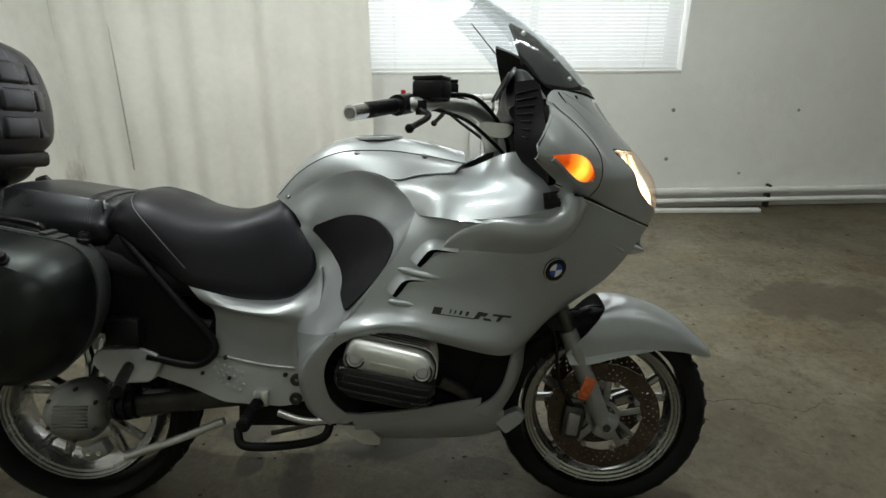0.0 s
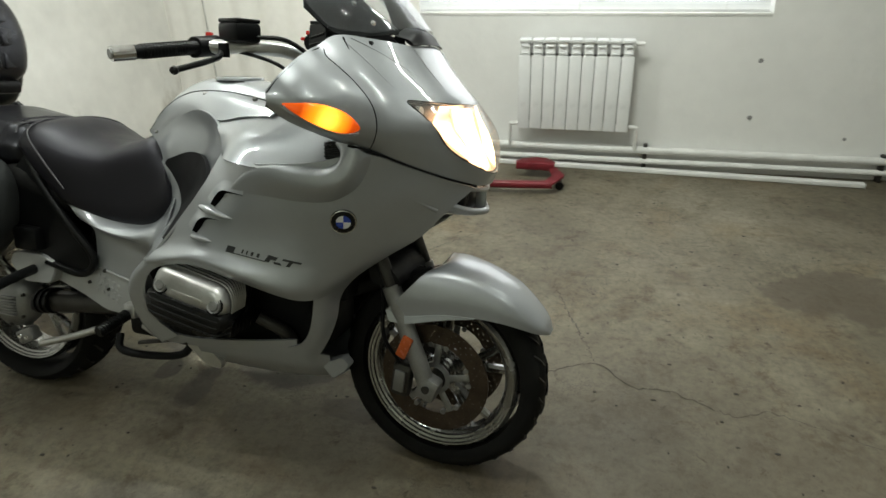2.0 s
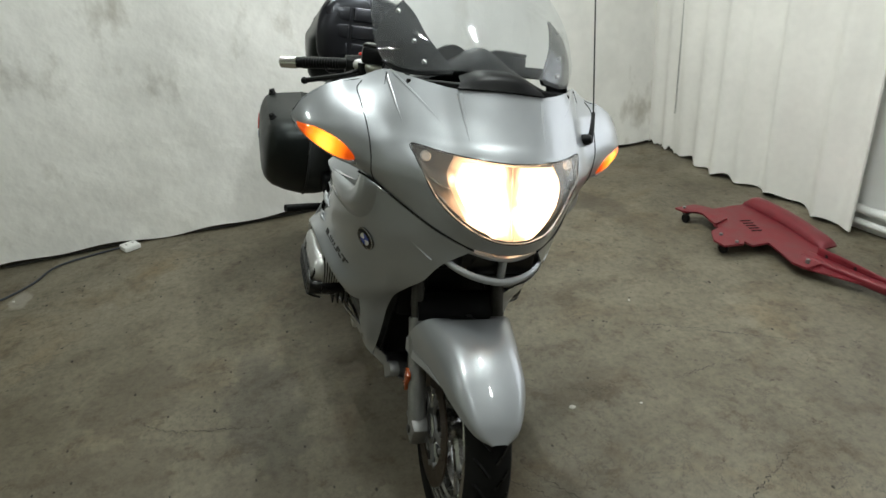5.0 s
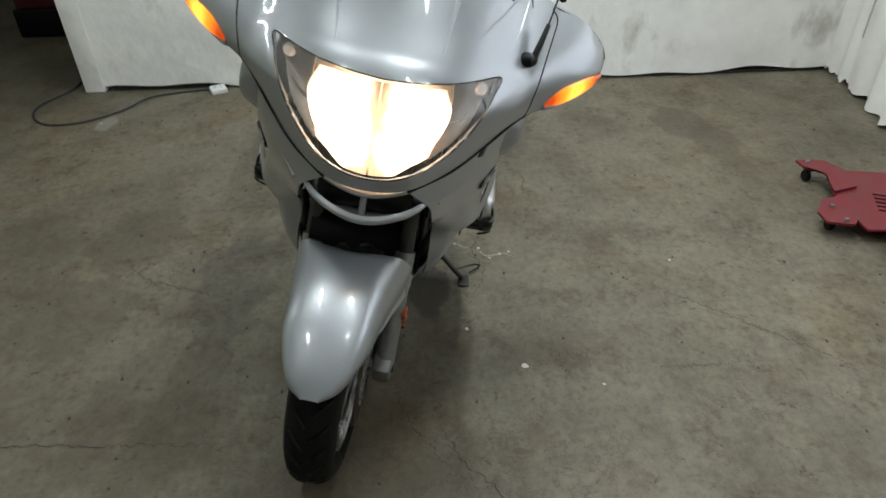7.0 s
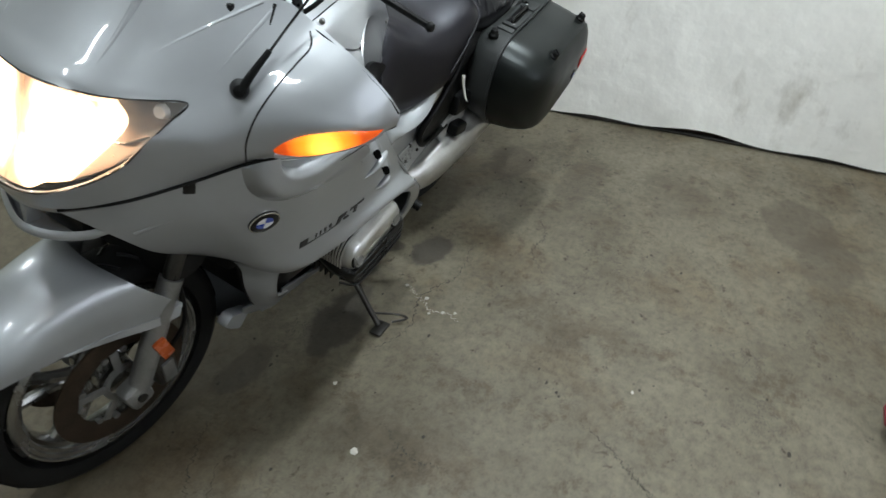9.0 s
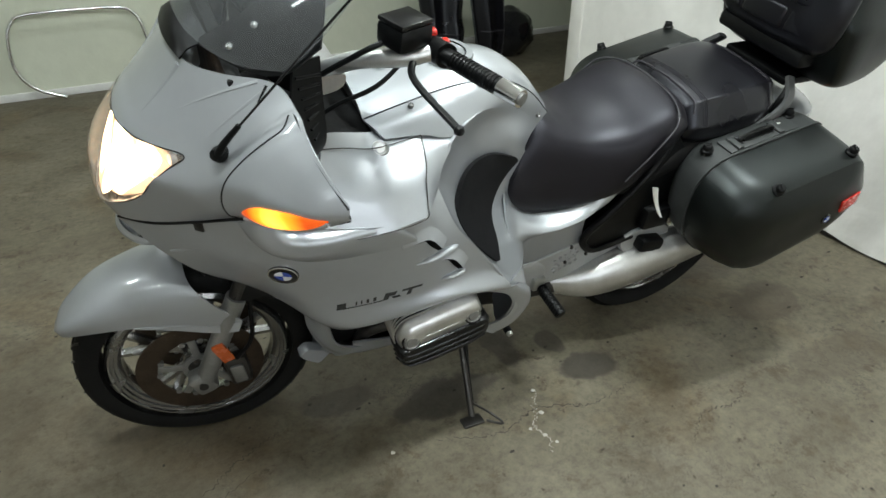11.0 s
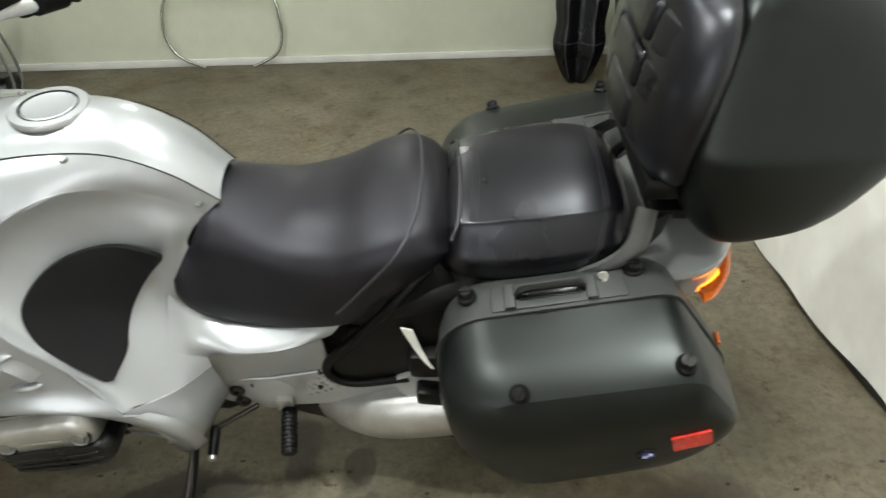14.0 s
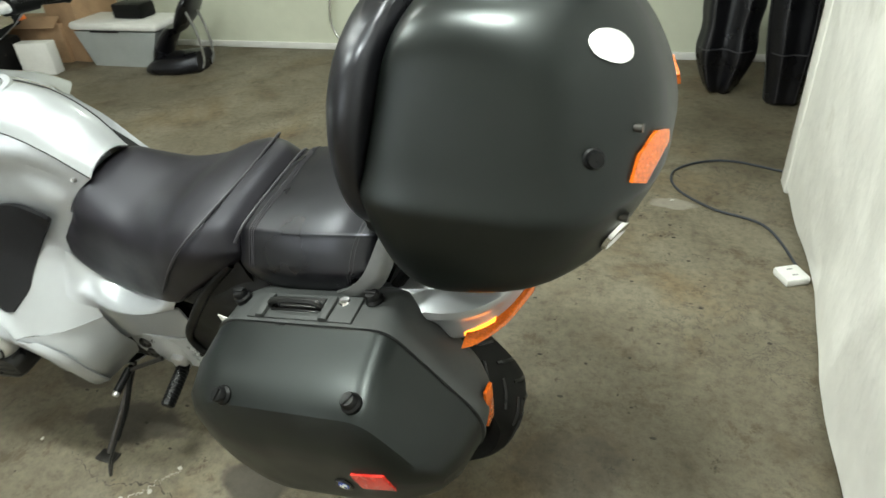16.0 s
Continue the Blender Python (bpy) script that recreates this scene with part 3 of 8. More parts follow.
def window():
    x0, x1, z0, z1 = WIN
    w = thing("window_1", "wide window with closed white horizontal blinds", "window", pose((x0 + x1) / 2, YW + 0.1, z0), kind="structure")
    wx = x1 - x0
    h = z1 - z0
    f = bmesh.new()
    for size, c in (((wx, 0.06, 0.05), (0, 0.12, 0.025)), ((wx, 0.06, 0.05), (0, 0.12, h - 0.025)), ((0.05, 0.06, h - 0.1), (-wx / 2 + 0.025, 0.12, h / 2)), ((0.05, 0.06, h - 0.1), (wx / 2 - 0.025, 0.12, h / 2)), ((0.05, 0.06, h - 0.1), (0.1, 0.12, h / 2))):
        block(size, c, 0.006, bm=f)
    part("window_frame", f, TRIM, w)
    part("window_sill", block((wx, 0.2, 0.02), (0, 0.0, 0.011), 0.004), TRIM, w)
    part("pane", block((wx - 0.1, 0.008, h - 0.1), (0, 0.14, h / 2)), DAY, w, "bright daylight behind the glass")
    n = int((h - 0.06) / 0.024)
    slat = mesh_of("slat", block((wx - 0.02, 0.026, 0.0016), (0, 0, 0), turn=Matrix.Rotation(radians(52), 3, "X")), BLIND)
    for i in range(n):
        s = new("slat", slat)
        s.parent = w
        s.matrix_local = pose(0, -0.03, 0.045 + i * 0.024)
    part("bottom_rail", block((wx - 0.02, 0.03, 0.018), (0, -0.03, 0.03), 0.004), BLIND, w)
    for x in (-0.85, -0.02, 0.83):
        part("cord", rod((x, -0.047, 0.03), (x, -0.047, h), 0.0018, 6), TRIM, w)


window()


def radiator():
    r = thing("radiator", "white sectional radiator hung under the window", "radiator", pose(1.073, YW - 0.09, 0.265))
    n, w, h = 9, 0.078, 0.575
    sec = bmesh.new()
    block((w - 0.003, 0.012, h - 0.11), (0, -0.035, h / 2 - 0.045), 0.005, bm=sec)
    block((w - 0.02, 0.06, h - 0.02), (0, 0.0, h / 2), 0.008, bm=sec)
    block((w - 0.004, 0.085, 0.022), (0, 0, h - 0.012), 0.009, bm=sec)
    for z in (h - 0.045, h - 0.085):
        block((w - 0.03, 0.07, 0.008), (0, -0.005, z), 0.002, bm=sec)
    me = mesh_of("section", sec, RADIATOR)
    for i in range(n):
        s = new("section", me)
        s.parent = r
        s.matrix_local = pose((i - (n - 1) / 2) * w, 0, 0)
    # grey blocks paint in the shade behind the top slots and between sections
    part("top_grille", block((n * w - 0.02, 0.02, 0.055), (0, -0.012, h - 0.062), 0.003), GRILLE, r)
    part("back_grille", block((n * w - 0.03, 0.01, h - 0.08), (0, 0.04, h / 2)), GRILLE, r)
    for sx, z in ((1, 0.03), (-1, 0.03), (1, h - 0.03)):
        part("valve", rod((sx * n * w / 2, 0, z), (sx * (n * w / 2 + 0.05), 0, z), 0.014), TRIM, r)
    for sx in (1, -1):
        part("feed_pipe", tube([(sx * (n * w / 2 + 0.05), 0, 0.03), (sx * (n * w / 2 + 0.055), 0.01, -0.05), (sx * (n * w / 2 + 0.055), 0.02, -0.12)], 0.011), PIPE, r)


radiator()
for z, xa, r in ((0.135, -0.1, 0.024), (0.062, -0.1, 0.018)):
    single("heating_pipe", rod((xa, YW - 0.045, z), (X1 - 0.02, YW - 0.045, z), r, 12), PIPE, "white painted heating pipe along the wall foot", "pipe", group="heating pipes")
for x in (1.55, 2.93, 4.3):
    single("pipe_clip", block((0.025, 0.05, 0.17), (x, YW - 0.028, 0.085), 0.004), STEEL, "dark metal clip holding the heating pipes", "pipe clip", group="pipe clips")
single("plastic_trunking", block((2.5, 0.05, 0.025), (1.58, YW - 0.086, 0.0135), 0.004, Matrix.Rotation(radians(-2.5), 3, "Z")), TRIM, "length of white plastic trunking on the floor", "trunking")
single("baseboard", block((X1 - XB, 0.02, 0.055), ((X1 + XB) / 2, Y0 + 0.01, 0.0275), 0.004), TRIM, "narrow white skirting strip along the wall", "skirting", kind="structure")
for i, (x, z, r) in enumerate(((2.149, 0.708, 0.014), (2.146, 0.363, 0.014), (3.05, 0.7, 0.010), (2.7, 0.25, 0.01), (0.05, 0.76, 0.010))):
    single("wall_plug", lathe([(0.001, -0.004), (r, -0.003), (r * 0.9, 0.002), (0.001, 0.002)], (x, YW - 0.001, z), 12), GRILLE, "small dark plug hole in the white wall", "wall plug", group="wall plugs")

for tx, ty, watts in TUBES:
    t = thing("tube_light_fixture", "white ceiling batten with a lit tube", "ceiling light", pose(tx, ty, CEIL), group="ceiling tubes")
    part("body", block((0.50, 0.1, 0.05), (0, 0, -0.026), 0.008), TRIM, t)
    part("tube", rod((-0.21, 0, -0.06), (0.21, 0, -0.06), 0.013), TUBE_GLOW, t)

FIXED = []


def ease_in(a, b, v):
    f = min(max((v - a) / (b - a), 0.0), 1.0)
    return f * f * (3 - 2 * f)


# ---- the motorcycle: x ahead, y to its left, z up, leaning on its side stand ----
BIKE = thing("motorcycle", "silver touring motorcycle with full fairing leaning on its side stand", "motorcycle", Matrix.Translation((0.118, 1.938, 0)) @ Matrix.Rotation(radians(-3.9), 4, "Z") @ Matrix.Rotation(radians(-12.6), 4, "X"))


def facing(p, n, up=(0, 0, 1)):
    """A frame at p whose z axis is n."""
    n = Vector(n).normalized()
    x = Vector(up).cross(n).normalized()
    y = n.cross(x)
    return Matrix.Translation(p) @ Matrix((x, y, n)).transposed().to_4x4()


def put(bm, m):
    bmesh.ops.transform(bm, matrix=m, verts=bm.verts)
    return bm


def both(rows):
    """Half rows, from the centre line outwards, made whole."""
    return [[(x, -y, z) for x, y, z in r[:0:-1]] + [(r[0][0], 0, r[0][2])] + r[1:] for r in rows]


def hug(bm, skin, lift=0.003, middle=V(-1.3, 0, 1.2)):
    """Lays the flat mesh bm (its z up to lift) against a skin, thickness outwards."""
    for v in bm.verts:
        q, n, _, _ = skin.find_nearest(v.co)
        if n.dot(q - middle) < 0:
            n = -n
        v.co = q + n * (lift if v.tag else -0.002)
    bmesh.ops.recalc_face_normals(bm, faces=bm.faces)
    return bm


def decal(outline, m, n=3):
    """A thin plate with the given outline on the plane of m; outer points are marked for hug."""
    o = [V(*p) for p in outline]
    c = sum(o, V(0, 0)) / len(o)
    bm = bmesh.new()
    rows = []
    for k in range(n + 1):
        f = k / n
        r = [bm.verts.new(m @ V(*(c + (p - c) * f), 0)) for p in o] if k else [bm.verts.new(m @ V(*c, 0))]
        for v in r:
            v.tag = True
        rows.append(r)
    base = [bm.verts.new(v.co) for v in rows[-1]]
    k = len(o)
    for i in range(k):
        j = (i + 1) % k
        bm.faces.new((rows[0][0], rows[1][i], rows[1][j]))
        for a, b in zip(rows[1:], rows[2:]):
            bm.faces.new((a[i], b[i], b[j], a[j]))
        bm.faces.new((rows[-1][i], base[i], base[j], rows[-1][j]))
    return bm


def screw(p, n, r=0.008, material=ALU_DULL, parent=BIKE):
    bm = lathe([(0.0005, 0.003), (r * 0.45, 0.003), (r * 0.5, 0.0012), (r * 0.8, 0.0035), (r, 0.001), (r, -0.004), (0.0005, -0.004)], (0, 0, 0), 14, "Z")
    return part("screw", put(bm, facing(p, n)), material, parent)


def wheel(cx, cz, radius, width, rim_r, spokes, discs, name):
    w = part(name, lathe([(radius - 0.062, -width * 0.40), (radius - 0.035, -width * 0.5), (radius - 0.012, -width * 0.40), (radius - 0.002, -width * 0.2), (radius, 0), (radius - 0.002, width * 0.2), (radius - 0.012, width * 0.40), (radius - 0.035, width * 0.5), (radius - 0.062, width * 0.40), (radius - 0.06, 0)], (cx, 0, cz), 72), TYRE, BIKE, "black road tyre with shallow tread", 60)
    # tread grooves
    g = bmesh.new()
    for k in range(30):
        t = 2 * math.pi * k / 30
        for s in (-1, 1):
            pts = []
            for f in (0.06, 0.2, 0.36):
                a = t + f * 0.5 + (0.1 if s > 0 else 0)
                rr = radius + 0.0006 - 0.055 * max(0, f - 0.15) ** 1.5 * 2
                pts.append((cx + rr * math.cos(a), s * width * f, cz + rr * math.sin(a)))
            tube(pts, 0.0042, 4, 5, bm=g)
    tagged(part("tread_groove", g, BLACK, w), kind="stuff")
    h = width * 0.42
    half = [(rim_r + 0.012, h * 0.8), (rim_r + 0.002, h), (rim_r - 0.003, h - 0.001), (rim_r - 0.005, h - 0.006), (rim_r - 0.012, h - 0.008), (rim_r - 0.014, h - 0.014), (rim_r - 0.021, h - 0.016), (rim_r - 0.023, h - 0.024), (rim_r - 0.031, h * 0.42), (rim_r - 0.036, 0)]
    part("rim", lathe(half + [(r, -y) for r, y in half[-2::-1]], (cx, 0, cz), 72), RIM, w, "silver cast rim with stepped lips", 25)
    part("hub", lathe([(0.001, -0.055), (0.045, -0.055), (0.05, -0.03), (0.038, 0), (0.05, 0.03), (0.045, 0.055), (0.001, 0.055)], (cx, 0, cz), 32), RIM, w)
    for k in range(spokes):
        a = 2 * math.pi * k / spokes + 0.35
        for s in (-0.11, 0.11):
            p = [(cx + r * math.cos(a + s * q), 0.0, cz + r * math.sin(a + s * q)) for r, q in ((0.04, 0.6), (rim_r * 0.5, 0.9), (rim_r - 0.02, 1.7))]
            part("spoke", tube(p, 0.017, 8, 8, 0.013), RIM, w)
    for y in discs:
        ring = bmesh.new()
        radii = (0.112, 0.120, 0.1255, 0.133, 0.1385, 0.146, 0.1515, 0.158, 0.1625, 0.167)
        steps = 180
        for side in (y - 0.0025, y + 0.0025):
            vs = [[ring.verts.new((cx + r * math.cos(2 * math.pi * k / steps), side, cz + r * math.sin(2 * math.pi * k / steps))) for k in range(steps)] for r in radii]
            for q in range(len(radii) - 1):
                for k in range(steps):
                    if q % 2 and (k + q) % 5 == 0:
                        continue
                    n = (k + 1) % steps
                    ring.faces.new((vs[q][k], vs[q][n], vs[q + 1][n], vs[q + 1][k]))
        for r in (0.112, 0.167):
            lathe([(r, y - 0.0025), (r + 0.0003, y), (r, y + 0.0025)], (cx, 0, cz), 60, bm=ring)
        d = part("brake_disc", ring, DISC, w, "drilled brown-tinged steel brake disc")
        c = lathe([(0.036, y - 0.004), (0.050, y - 0.004), (0.050, y + 0.004), (0.036, y + 0.004)], (cx, 0, cz), 40)
        for k in range(5):
            a = 2 * math.pi * k / 5 + 0.2
            joined(c, put(block((0.066, 0.008, 0.020), (0.078, 0, 0), 0.003), Matrix.Translation((cx, y, cz)) @ Matrix.Rotation(-a, 4, "Y")))
            for b in (-0.22, 0.22):
                rod((cx + 0.108 * math.cos(a + b), y - 0.006, cz + 0.108 * math.sin(a + b)), (cx + 0.108 * math.cos(a + b), y + 0.006, cz + 0.108 * math.sin(a + b)), 0.008, 10, c)
        part("disc_carrier", c, ALU_DULL, d)
    return w


front_wheel = wheel(0.742, 0.316, 0.316, 0.122, 0.232, 5, (-0.075, 0.075), "front_tyre")
rear_wheel = wheel(-0.855, 0.338, 0.343, 0.175, 0.24, 5, (), "rear_tyre")

# front fender
FEND = [(1.062, 0.497, 0.018, 0.004, 0, 0), (1.035, 0.540, 0.058, 0.034, 0, 0), (0.96, 0.607, 0.092, 0.075, 0, 0), (0.88, 0.648, 0.106, 0.108, 0, 0), (0.81, 0.668, 0.120, 0.130, 0.02, 0.002), (0.765, 0.674, 0.134, 0.152, 0.075, 0.008), (0.735, 0.668, 0.143, 0.135, 0.105, 0.018)]
rows = []
for x, z, w, d, k, dip in FEND:
    rows.append([(x - 0.10 * d - k, w, z - d), (x - k * 0.55, w * 0.97, z - d * 0.5), (x - k * 0.12, w * 0.72, z - d * 0.13), (x, 0, z - dip), (x - k * 0.12, -w * 0.72, z - d * 0.13), (x - k * 0.55, -w * 0.97, z - d * 0.5), (x - 0.10 * d - k, -w, z - d)])
flange = [[(x - k - 0.10 * d + g, y, z) for x, k, d, g, y, z in q] for q in (
    [(0.735, 0.105, 0.135, 0.0, 0.145, 0.534), (0.765, 0.075, 0.152, 0.0, 0.136, 0.523), (0.81, 0.02, 0.130, 0.0, 0.122, 0.539), (0.88, 0, 0.108, 0.0, 0.108, 0.541)],
    [(0.735, 0.105, 0.135, 0.012, 0.147, 0.503), (0.765, 0.075, 0.152, 0.008, 0.139, 0.503), (0.81, 0.02, 0.130, 0.0, 0.124, 0.524), (0.88, 0, 0.108, 0.0, 0.108, 0.538)])]
fender = part("front_fender", shell(rows, 30, 26, 0.005, V(0.78, 0, 0.45)), SILVER, BIKE, "glossy silver front mudguard")

pair("fender_flange", shell(flange, 14, 4, 0.004, V(0.78, 0, 0.5)), SILVER, fender)

# fork, calipers and side reflectors
STEER = [front_wheel, fender]
for s in (1, -1):
    leg = part("fork_leg", rod((0.745, 0.118 * s, 0.292), (0.62, 0.118 * s, 0.60), 0.026, 20), ALU_DULL, BIKE, "grey cast fork leg")
    STEER.append(leg)
    part("stanchion", rod((0.63, 0.118 * s, 0.58), (0.50, 0.118 * s, 0.90), 0.019, 16), STEEL, leg)
    part("axle_clamp", block((0.062, 0.05, 0.075), (0.742, 0.115 * s, 0.306), 0.014, turn_y(22)), ALU_DULL, leg)
    part("axle_end", rod((0.742, 0.10 * s, 0.31), (0.742, 0.146 * s, 0.31), 0.012), STEEL, leg)
    part("side_reflector", block((0.032, 0.012, 0.068), (0.677, 0.146 * s, 0.432), 0.003, turn_y(22)), REDBROWN, leg, "orange-red side reflector")
    c = part("brake_caliper", block((0.062, 0.042, 0.11), (0.648, 0.094 * s, 0.305), 0.014, turn_y(8)), STEEL, BIKE, "grey four-piston brake caliper")
    STEER.append(c)
    part("caliper_cover", block((0.036, 0.012, 0.07), (0.648, 0.118 * s, 0.305), 0.006, turn_y(8)), ALU_DULL, c)
    part("brake_hose", tube([(0.645, 0.11 * s, 0.36), (0.60, 0.125 * s, 0.45), (0.585, 0.10 * s, 0.58), (0.52, 0.08 * s, 0.72)], 0.006, 8), PLASTIC, c)
# the bars stand turned a little to the right
turned = Matrix.Translation((0.42, 0, 0.95)) @ Matrix.Rotation(radians(-5), 4, V(-0.373, 0, 0.928)) @ Matrix.Translation((-0.42, 0, -0.95))
for ob in STEER:
    ob.matrix_basis = turned
part("fork_bridge", loft([[(0.64, y, 0.60), (0.60, y, 0.655), (0.55, y, 0.65), (0.56, y, 0.60)] for y in (-0.13, -0.06, 0.06, 0.13)], 16, 10), DARK, BIKE)
part("telelever_arm", loft([[(x, w, z + 0.02), (x, -w, z + 0.02), (x, -w, z - 0.03), (x, w, z - 0.03)] for x, w, z in ((0.58, 0.05, 0.60), (0.40, 0.08, 0.53), (0.25, 0.11, 0.50))], 20, 10), DARK, BIKE)

# engine: block, cylinders with covers and guards
part("engine_block", block((0.52, 0.30, 0.34), (0.12, 0, 0.50), 0.03), DARK, BIKE, "dark cast engine casing")
part("radiator_shroud", block((0.10, 0.30, 0.26), (0.44, 0, 0.66), 0.02), DARK, BIKE)
part("gearbox", block((0.36, 0.26, 0.30), (-0.22, 0, 0.52), 0.03), DARK, BIKE)
for s in (1, -1):
    ox = 0.004 if s > 0 else -0.052
    c = part("cylinder", rod((0.165 + ox, 0.13 * s, 0.545), (0.165 + ox, 0.30 * s, 0.545), 0.085, 24), DARK, BIKE, "black finned engine cylinder")
    fin = mesh_of("cooling_fin", block((0.20, 0.004, 0.19), (0, 0, 0), 0.0, turn_y(12)), DARK)
    for k in range(9):
        f = new("cooling_fin", fin)
        f.parent = c
        f.matrix_local = pose(0.165 + ox, (0.15 + 0.017 * k) * s, 0.545)
    tilt = turn_y(12)

    def at_cyl(x, y, z):
        p = tilt @ V(x * 0.88, 0, z)
        return (0.165 + ox + p.x, (y - 0.026) * s, 0.566 + p.z)

    loops = []
    for y, k, hump in ((0.295, 1.0, 0.042), (0.362, 1.0, 0.0), (0.378, 0.93, 0.0), (0.388, 0.78, 0.0), (0.392, 0.5, 0.0)):
        o = rounded([V(-0.135, 0.028 + hump * 0.6), V(-0.115, 0.062 + hump), V(0.10, 0.056 + hump * 0.6), V(0.135, 0.022), V(0.135, -0.02), V(0.10, -0.03), V(-0.115, -0.03), V(-0.135, -0.02)], 0.02, 3)
        loops.append([at_cyl(p.x * (1 - (1 - k) * 0.35), y, p.y * k) for p in o])
    head = part("valve_cover", loft(loops, smooth=False), ALU, BIKE, "bare aluminium valve cover with ribs")
    def rib_line(y, lift):
        h = 0.042 * (0.362 - y) / 0.067
        return [at_cyl(x, y, z + h * g + lift * (x < 0.11)) if x < 0.11 else at_cyl(x + lift, y, z + h * g) for x, z, g in ((-0.116, 0.0605, 1), (-0.05, 0.0605, 0.9), (0.03, 0.0595, 0.75), (0.095, 0.0575, 0.6), (0.122, 0.044, 0.4), (0.136, 0.020, 0.1), (0.138, -0.012, 0))]

    part("rib_bed", shell([rib_line(y, 0.001) for y in (0.297, 0.33, 0.360)], 24, 4, 0.002, V(*at_cyl(0, 0.33, 0))), DARK, head)
    for k in range(8):
        part("rib", tube(rib_line(0.301 + k * 0.0082, 0.0025), 0.0027, 6, 26), ALU, head)
    for x, z in ((-0.098, 0.01), (0.098, 0.008)):
        b = put(lathe([(0.0005, 0.008), (0.013, 0.008), (0.016, 0.004), (0.021, 0.006), (0.023, 0), (0.0005, 0)], (0, 0, 0), 16, "Z"), facing(at_cyl(x, 0.387, z), (0, s, 0.25)))
        part("cover_bolt", b, ALU_DULL, head)
        part("bolt_ring", put(lathe([(0.022, 0.002), (0.026, 0.002), (0.026, -0.004), (0.022, -0.004)], (0, 0, 0), 18, "Z"), facing(at_cyl(x, 0.388, z), (0, s, 0.25))), DARK, head)
    part("plug_recess", lathe([(0.001, 0.0), (0.024, 0.0), (0.026, 0.016), (0.019, 0.018), (0.017, 0.010), (0.001, 0.010)], at_cyl(-0.088, 0.318, 0.084), 18, "Z"), BLACK, head)
    part("spark_plug_cap", lathe([(0.001, 0.0), (0.02, 0.0), (0.022, 0.02), (0.014, 0.03), (0.001, 0.03)], at_cyl(-0.088, 0.318, 0.068), 14, "Z"), PLASTIC, head)
    part("cover_plate", block((0.095, 0.003, 0.010), at_cyl(0.0, 0.3915, 0.006), 0.001, tilt), ALU, head, "pale lettered strip")
    g = []
    for y, k in ((0.25, 0.8), (0.33, 1.0), (0.384, 1.0), (0.398, 0.93), (0.402, 0.8)):
        o = rounded([V(-0.152, -0.012), V(0.15, -0.012), V(0.142, -0.062), V(0.10, -0.092), V(-0.11, -0.092), V(-0.148, -0.066)], 0.03, 3)
        g.append([at_cyl(p.x * k, y, -0.07 + (p.y + 0.07) * k) for p in o])
    part("cylinder_guard", loft(g, smooth=False), BLACK, BIKE, "black plastic cylinder guard")
    for z in (-0.03, -0.05, -0.07):
        part("guard_rib", tube([at_cyl(-0.125, 0.394, z), at_cyl(-0.10, 0.402, z - 0.003), at_cyl(0.09, 0.402, z - 0.003), at_cyl(0.128, 0.394, z), at_cyl(0.147, 0.36, z)], 0.0035, 8, 24), BLACK, head)
    part("exhaust_header", tube([(0.24, 0.22 * s, 0.48), (0.31, 0.19 * s, 0.43), (0.32, 0.16 * s, 0.36), (0.26, 0.12 * s, 0.29), (0.05, 0.08 * s, 0.27)], 0.019, 12), STEEL, BIKE)
    part("intake_pipe", tube([(0.10, 0.2 * s, 0.63), (0.0, 0.2 * s, 0.66), (-0.1, 0.14 * s, 0.62)], 0.028, 12), DARK, BIKE)

# belly pan
part("belly_pan", shell([[(x, w, z1), (x, w * 0.86, (z1 + z0) / 2), (x, w * 0.45, z0), (x, -w * 0.45, z0), (x, -w * 0.86, (z1 + z0) / 2), (x, -w, z1)] for x, w, z1, z0 in ((0.43, 0.15, 0.36, 0.262), (0.33, 0.2, 0.385, 0.25), (0.15, 0.205, 0.385, 0.245), (0.0, 0.205, 0.37, 0.25))], 22, 12, 0.005, V(0.2, 0, 0.45)), SILVER, BIKE, "silver belly pan under the engine")
pair("chin_deflector", prism([(0.395, 0.325), (0.47, 0.362), (0.495, 0.340), (0.482, 0.318), (0.435, 0.280)], 0.115, 0.145, 0.012, 3, 0.006), SILVER, BIKE, "silver spoiler lip ahead of the belly pan")

# fairing side panels
SIDE = [
    [(0.832, 0.090, 0.889), (0.768, 0.166, 0.917), (0.688, 0.231, 0.952), (0.600, 0.292, 0.982), (0.47, 0.322, 0.955), (0.32, 0.345, 0.945), (0.18, 0.27, 0.953)],
    [(0.775, 0.138, 0.83), (0.71, 0.192, 0.85), (0.63, 0.25, 0.86), (0.52, 0.298, 0.85), (0.40, 0.325, 0.845), (0.27, 0.335, 0.84), (0.14, 0.311, 0.86)],
    [(0.705, 0.155, 0.755), (0.635, 0.205, 0.765), (0.56, 0.255, 0.765), (0.46, 0.295, 0.755), (0.34, 0.318, 0.755), (0.2, 0.33, 0.76), (0.072, 0.319, 0.775)],
    [(0.612, 0.165, 0.69), (0.552, 0.22, 0.685), (0.49, 0.268, 0.68), (0.41, 0.30, 0.675), (0.30, 0.322, 0.685), (0.17, 0.335, 0.71), (0.02, 0.325, 0.71)],
]
